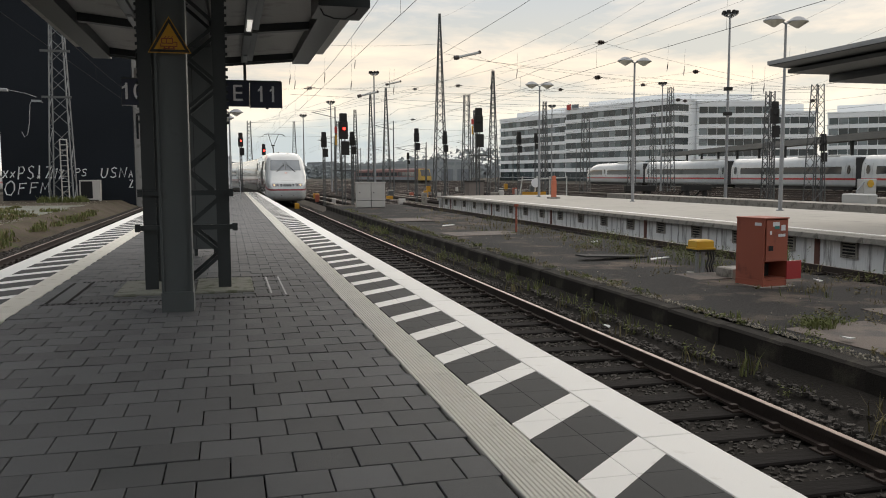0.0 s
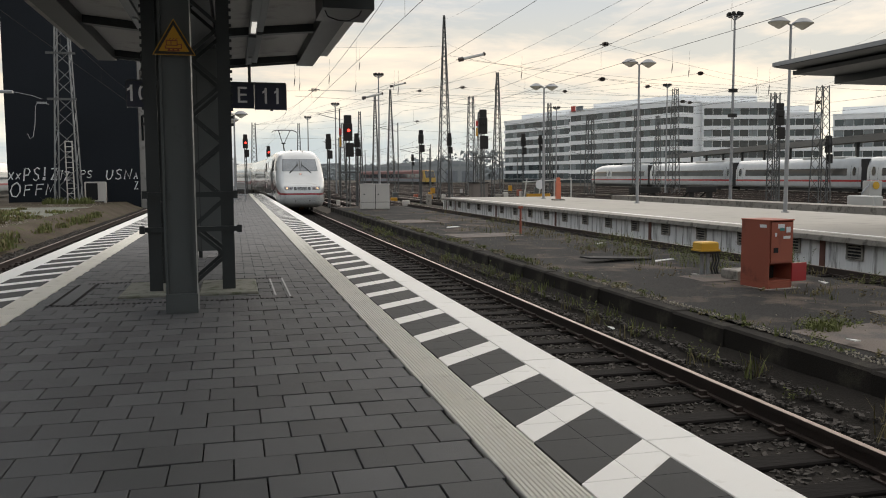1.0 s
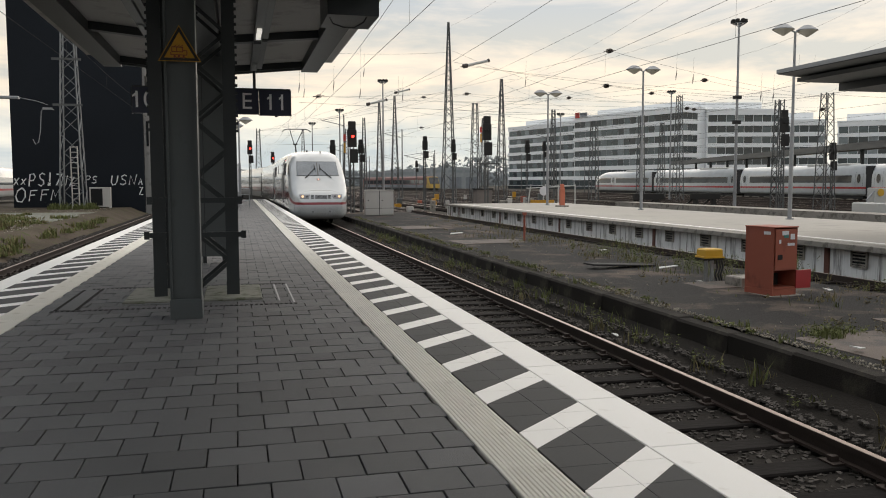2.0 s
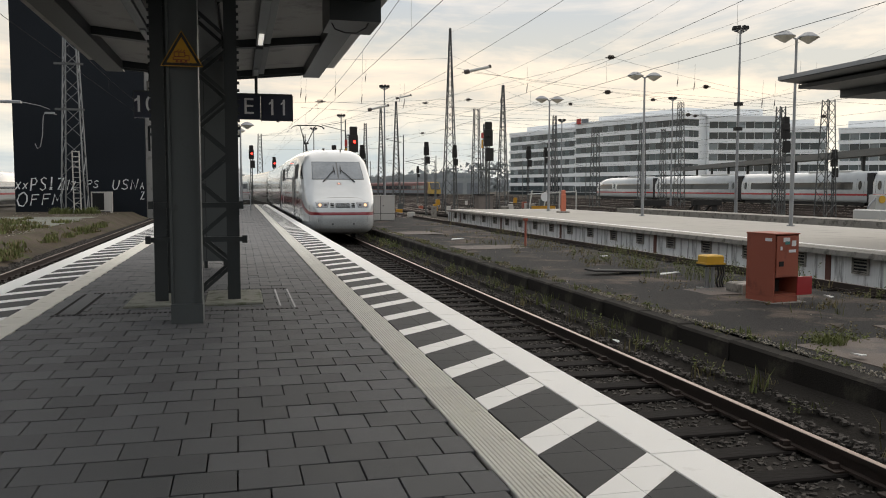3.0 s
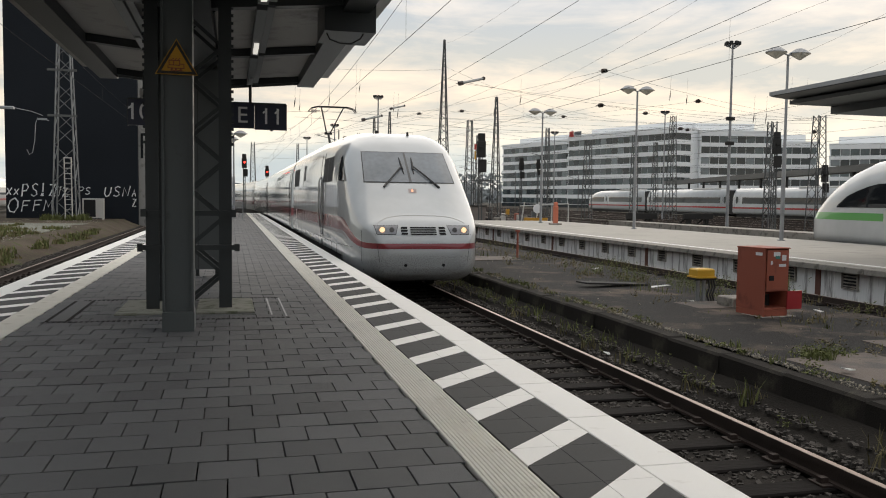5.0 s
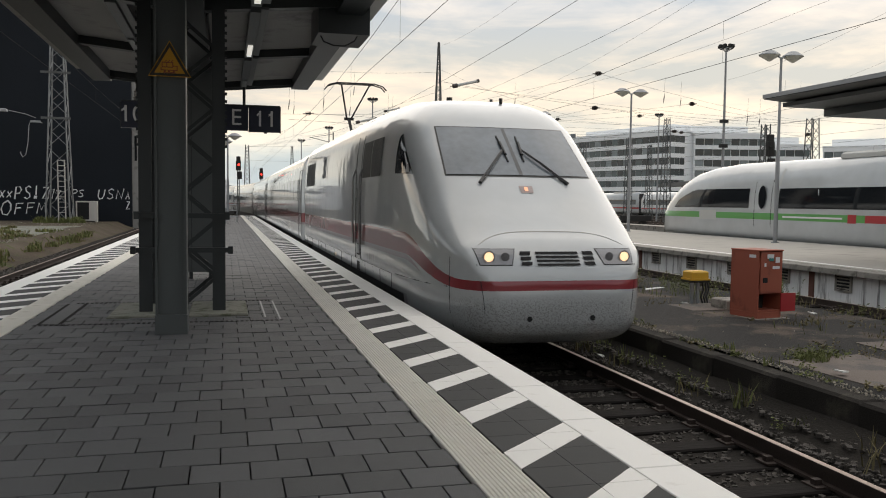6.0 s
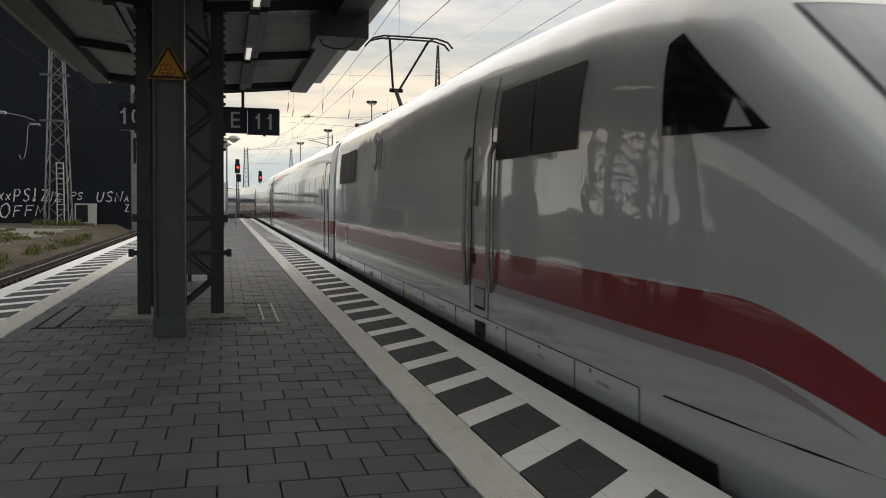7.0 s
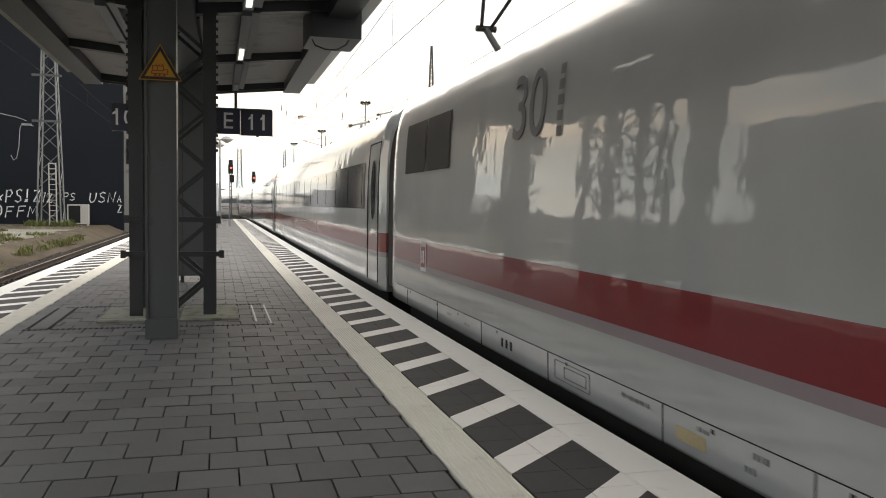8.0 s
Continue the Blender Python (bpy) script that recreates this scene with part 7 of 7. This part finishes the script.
# ---- background: offices, roofs, hill ----
def office(name, a, b, z0, floors, fh, depth, label, setback=True, first=0.0, glass=None, seed=1, step_in=7.0, end_glass=0.0):
    """A white office block with ribbon windows along the line a-b, its front facing the yard."""
    t = thing(name, label, "building")
    A, B = Vector((*a, 0)), Vector((*b, 0))
    d = (B - A).normalized()
    ln = (B - A).length
    m = Matrix.Translation(A) @ Matrix.Rotation(math.atan2(d.y, d.x), 4, "Z")
    t.matrix_basis = m
    top = z0 + floors * fh
    rngo = random.Random(seed)
    part("wall", box(0, ln, 0.35, depth, -1, top), M_facade, t)
    for f in range(floors):
        z = z0 + f * fh
        part("spandrel", box(-0.15, ln + 0.15, 0, 0.35, z + 2.15, z + fh + 0.15), M_facade, t)
        x = 0.3
        while x < ln - 0.6:
            w = min(2.7, ln - 0.3 - x)
            wi = part("window", box(x + 0.10, x + w - 0.10, 0.22, 0.33, z + 0.18, z + 2.13), rngo.choice(OFFICE_GLASS), t)
            x += w
    if end_glass:                                     # windows round the near corner
        for f in range(floors):
            z = z0 + f * fh
            part("spandrel", box(ln + 0.15, ln + 0.5, 0, end_glass, z + 2.15, z + fh + 0.15), M_facade, t)
            for q in range(3):
                w = end_glass / 3
                part("window", box(ln + 0.02, ln + 0.12, q * w + 0.1, (q + 1) * w - 0.1, z + 0.18, z + 2.13), rngo.choice(OFFICE_GLASS), t)
    part("base_band", box(-0.1, ln + 0.1, 0.05, 0.35, -1, z0), M_ofglass, t)
    part("parapet", box(-0.2, ln + 0.2, -0.05, depth, top + 0.15, top + 0.7), M_facade, t)
    if setback:
        part("penthouse", box(ln * 0.04, ln * 0.85, step_in, depth - 2, top + 0.7, top + 3.2), M_facade, t)
    return t


office("office_block", (104.0, 313.0), (115.2, 270.7), 0.2, 7, 3.15, 30, "long white office block with dark ribbon windows", seed=1)
office("office_block", (113.5, 270.0), (128.0, 222.6), 0.0, 7, 3.3, 34, "tall white office block with dark ribbon windows", seed=2, step_in=9, end_glass=6.3)
office("office_link", (130.3, 231.0), (139.0, 229.0), 0.0, 7, 3.2, 16, "recessed white stair block between office wings", setback=False, seed=3)
office("office_block", (136.8, 223.5), (157.6, 218.2), 0.0, 7, 3.2, 34, "white office wing with dark ribbon windows", seed=4, step_in=6)
office("office_block", (162.7, 224.6), (175.0, 219.7), 0.0, 6, 3.3, 34, "white office wing with dark ribbon windows", seed=5, step_in=6)
office("glass_block", (178.6, 218.9), (216.0, 184.0), 0.0, 6, 3.2, 26, "grey framed glass office block", seed=6)
bm = bmesh.new()
bx(bm, 0, 2.0, 0, 0.3, 0, 1.8)
sg = thing("roof_sign", "red and white sign board on the office roof", "sign", at=pose(113.4, 268.6, 23.4, 0, 0, -73))
part("red_field", bm, M_red, sg)
part("grey_letters", box(2.6, 6.0, 0, 0.3, 0.3, 1.6), M_far, sg)
yc = thing("yard_canopy", "long dark platform roof behind the parked train", "roof", at=pose(77.6, 81.0, 0, 0, 0, -15.3), kind="structure")
part("roof_slab", box(-1.5, 2.5, 0, 112, 5.75, 6.35), M_steel, yc)
part("edge_beam", box(-1.7, -1.5, 0, 112, 5.6, 6.5), M_steel, yc)
for i in range(10):
    part("post", box(0.4, 0.8, 4 + i * 11.5, 4.4 + i * 11.5, -1, 5.75), M_steel, yc)
rl = thing("regional_train", "red and grey regional train with a yellow front", "train", at=pose(50.7, 214.0, RAIL, 0, 0, 8))
part("body", box(-1.45, 1.45, 3.0, 62, 0.7, 3.9, c=0.35), M_regio, rl)
bm = bmesh.new()
poly(bm, [(-1.45, 0.0, 0.7), (-1.45, 3.0, 0.7), (-1.45, 3.0, 3.75), (-1.45, 1.5, 3.7), (-1.45, 0.2, 1.7)], (2.9, 0, 0))
part("front", fixed(bm), mat("dull_yellow_front", (0.42, 0.27, 0.05), 0.5, bump=0), rl)
bm = bmesh.new()
poly(bm, [(-1.3, 0.22, 1.85), (1.3, 0.22, 1.85), (1.3, 1.38, 3.55), (-1.3, 1.38, 3.55)], (0, -0.05, 0.03))
part("front_glass", fixed(bm), M_glass, rl)
part("cab_panel", box(-1.48, 1.48, 2.2, 4.2, 1.6, 3.5), M_regio, rl)
part("skirt", box(-1.3, 1.3, 1, 61, 0.1, 0.7), M_under, rl)
part("lower_band", box(-1.48, 1.48, 4.2, 61, 0.75, 1.6), M_far, rl)
for q in range(16):
    part("window", box(-1.5, 1.5, 5 + q * 3.5, 8.1 + q * 3.5, 1.8, 2.9), M_glass, rl)
# hall, gates and rooflights wear the haze-paled tones
dh = thing("depot_hall", "long train depot hall with a stepped roof, greyed to imitate haze", "building", at=pose(50, 330, 0, 0, 0, -14))
for i in range(7):
    h = 5.4 + 0.4 * min(i, 4)
    bm = bmesh.new()
    poly(bm, [(i * 6.5, 0, -1), (i * 6.5 + 6.45, 0, -1), (i * 6.5 + 6.45, 0, h), (i * 6.5 + 4.6, 0, h + 0.7), (i * 6.5, 0, h + 0.2)], (0, 40, 0))
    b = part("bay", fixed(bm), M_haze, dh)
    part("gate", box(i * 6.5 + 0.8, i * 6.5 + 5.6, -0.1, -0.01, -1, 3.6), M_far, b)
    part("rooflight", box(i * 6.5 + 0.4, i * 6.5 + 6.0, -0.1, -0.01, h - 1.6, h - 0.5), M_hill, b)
lp = thing("side_lamp", "street lamp with one flat arm beside the tracks", "street lamp", at=pose(-10.7, 40.0, -0.45))
bm = bmesh.new()
tube(bm, [(0, 0, 0), (0, 0, 5.7), (0.3, 0, 5.85), (0.6, 0, 5.8)], 0.06, 8, r1=0.04)
part("pole", bm, M_galv, lp)
part("lantern", box(0.55, 1.5, -0.14, 0.14, 5.52, 5.64, c=0.04), M_galv, lp)
bm = bmesh.new()
tube(bm, [(1.5, 0, 5.58), (2.2, 0.2, 5.45), (2.6, 0.2, 5.3)], 0.015, 5)
part("cable", bm, M_galv, lp)
tagged(part("bare_slab", box(-16.5, -8.6, 42, 55, -0.6, -0.405, c=0.02), M_pad), "bare grey concrete strip before the black building", "pavement", kind="structure")
verts, faces = [], []
rh = random.Random(9)
for i in range(7000):
    k = rh.random()
    x = -60 + 560 * k
    y = 640 - 260 * k + rh.uniform(-12, 12)
    crest = 17 * math.exp(-((x - 215) / 90) ** 2) + 7 + 4 * noise.noise((x * 0.02, 1, 3))
    z = rh.uniform(-2, crest)
    s = rh.uniform(1.2, 3.0)
    b = len(verts)
    for _ in range(4):
        verts += [(x + rh.uniform(-s, s), y + rh.uniform(-1, 1), z + rh.uniform(-s, s) * 0.7)]
    faces += [(b, b + 1, b + 2), (b, b + 2, b + 3), (b, b + 1, b + 3)]
me = bpy.data.meshes.new("distant_woods")
me.from_pydata(verts, [], faces)
tagged(part("distant_woods", me, M_hill), "wooded hillside far beyond the yard, haze put into its colour", "woods", kind="stuff")
bm = bmesh.new()
for i in range(30):
    x = -200 + i * 22
    poly(bm, [(x, 700, -2), (x + 24, 700, -2), (x + 24, 700, 8 + 6 * rh.random()), (x, 700, 8 + 6 * rh.random())], (0, 4, 0))
tagged(part("backdrop", fixed(bm), M_far), "grey-blue skyline, haze put into its colour", "backdrop", kind="structure")
# unseen plain block added beside the viewer to cut light from the left
bm = bmesh.new()
bx(bm, -42, -30, -132, 50, -1, 9.0)
tagged(part("side_building", bm, mat("blocker_dull_grey", (0.105, 0.11, 0.112), 0.9, vary=0.3, scale=0.6, fine=8, bump=0.2)), "plain dull grey unseen block added along the tracks to cut light", "building", kind="structure")
# assumed station hall behind the viewer, unseen; it darkens reflections on the train nose
bm = bmesh.new()
bx(bm, -30, 110, -82, -80, 7.0, 24)
for x in (-30, -8.6, 8.6, 28.4, 54, 80, 108):
    bx(bm, x, x + 1.2, -82, -80, -1, 7.0)
tagged(part("station_front", bm, mat("hall_glass", (0.14, 0.15, 0.155), 0.5, vary=0.3, scale=0.5, fine=4, bump=0.1)), "plain dark assumed station hall front, unseen behind the viewer", "building", kind="structure")


# ---- motion ----
NOSE = (59.85, 55.2, 50.6, 46.05, 41.6, 37.3, 33.15, 29.25, 25.3, 21.3, 17.35, 13.4, 9.5, 5.62, 1.36, -2.53, -6.15)


def nose_y(t):
    """How far up the line the nose of the arriving train is, every half second: it brakes gently."""
    return NOSE[round(t * 2)]


def on_line(u, length):
    """The pose of a car whose front stands u metres up the line."""
    a, _ = curve_at(u + 2.5)
    b, _ = curve_at(u + length - 2.5)
    d = (b - a).normalized()
    h = math.atan2(-d.x, d.y)
    p = a - d * 2.5
    return pose(p.x, p.y, 0, 0, 0, math.degrees(h))


def motions():
    times = [i * 0.5 for i in range(17)]
    walk(lead, [(t, on_line(nose_y(t), PCAR)) for t in times])
    for i, c in enumerate(coaches):
        walk(c, [(t, on_line(nose_y(t) + PCAR + 0.45 + i * COACH, COACH)) for t in times])
    for c, back in ((green, 0.0), (green2, 25.5)):
        walk(c, [(t, pose(24.75, 42.3 + 11.6 * (t - 6.0) - 0.25 * (t - 6.0) ** 2 - back, 0, 0, 0, 180)) for t in times])


motions()
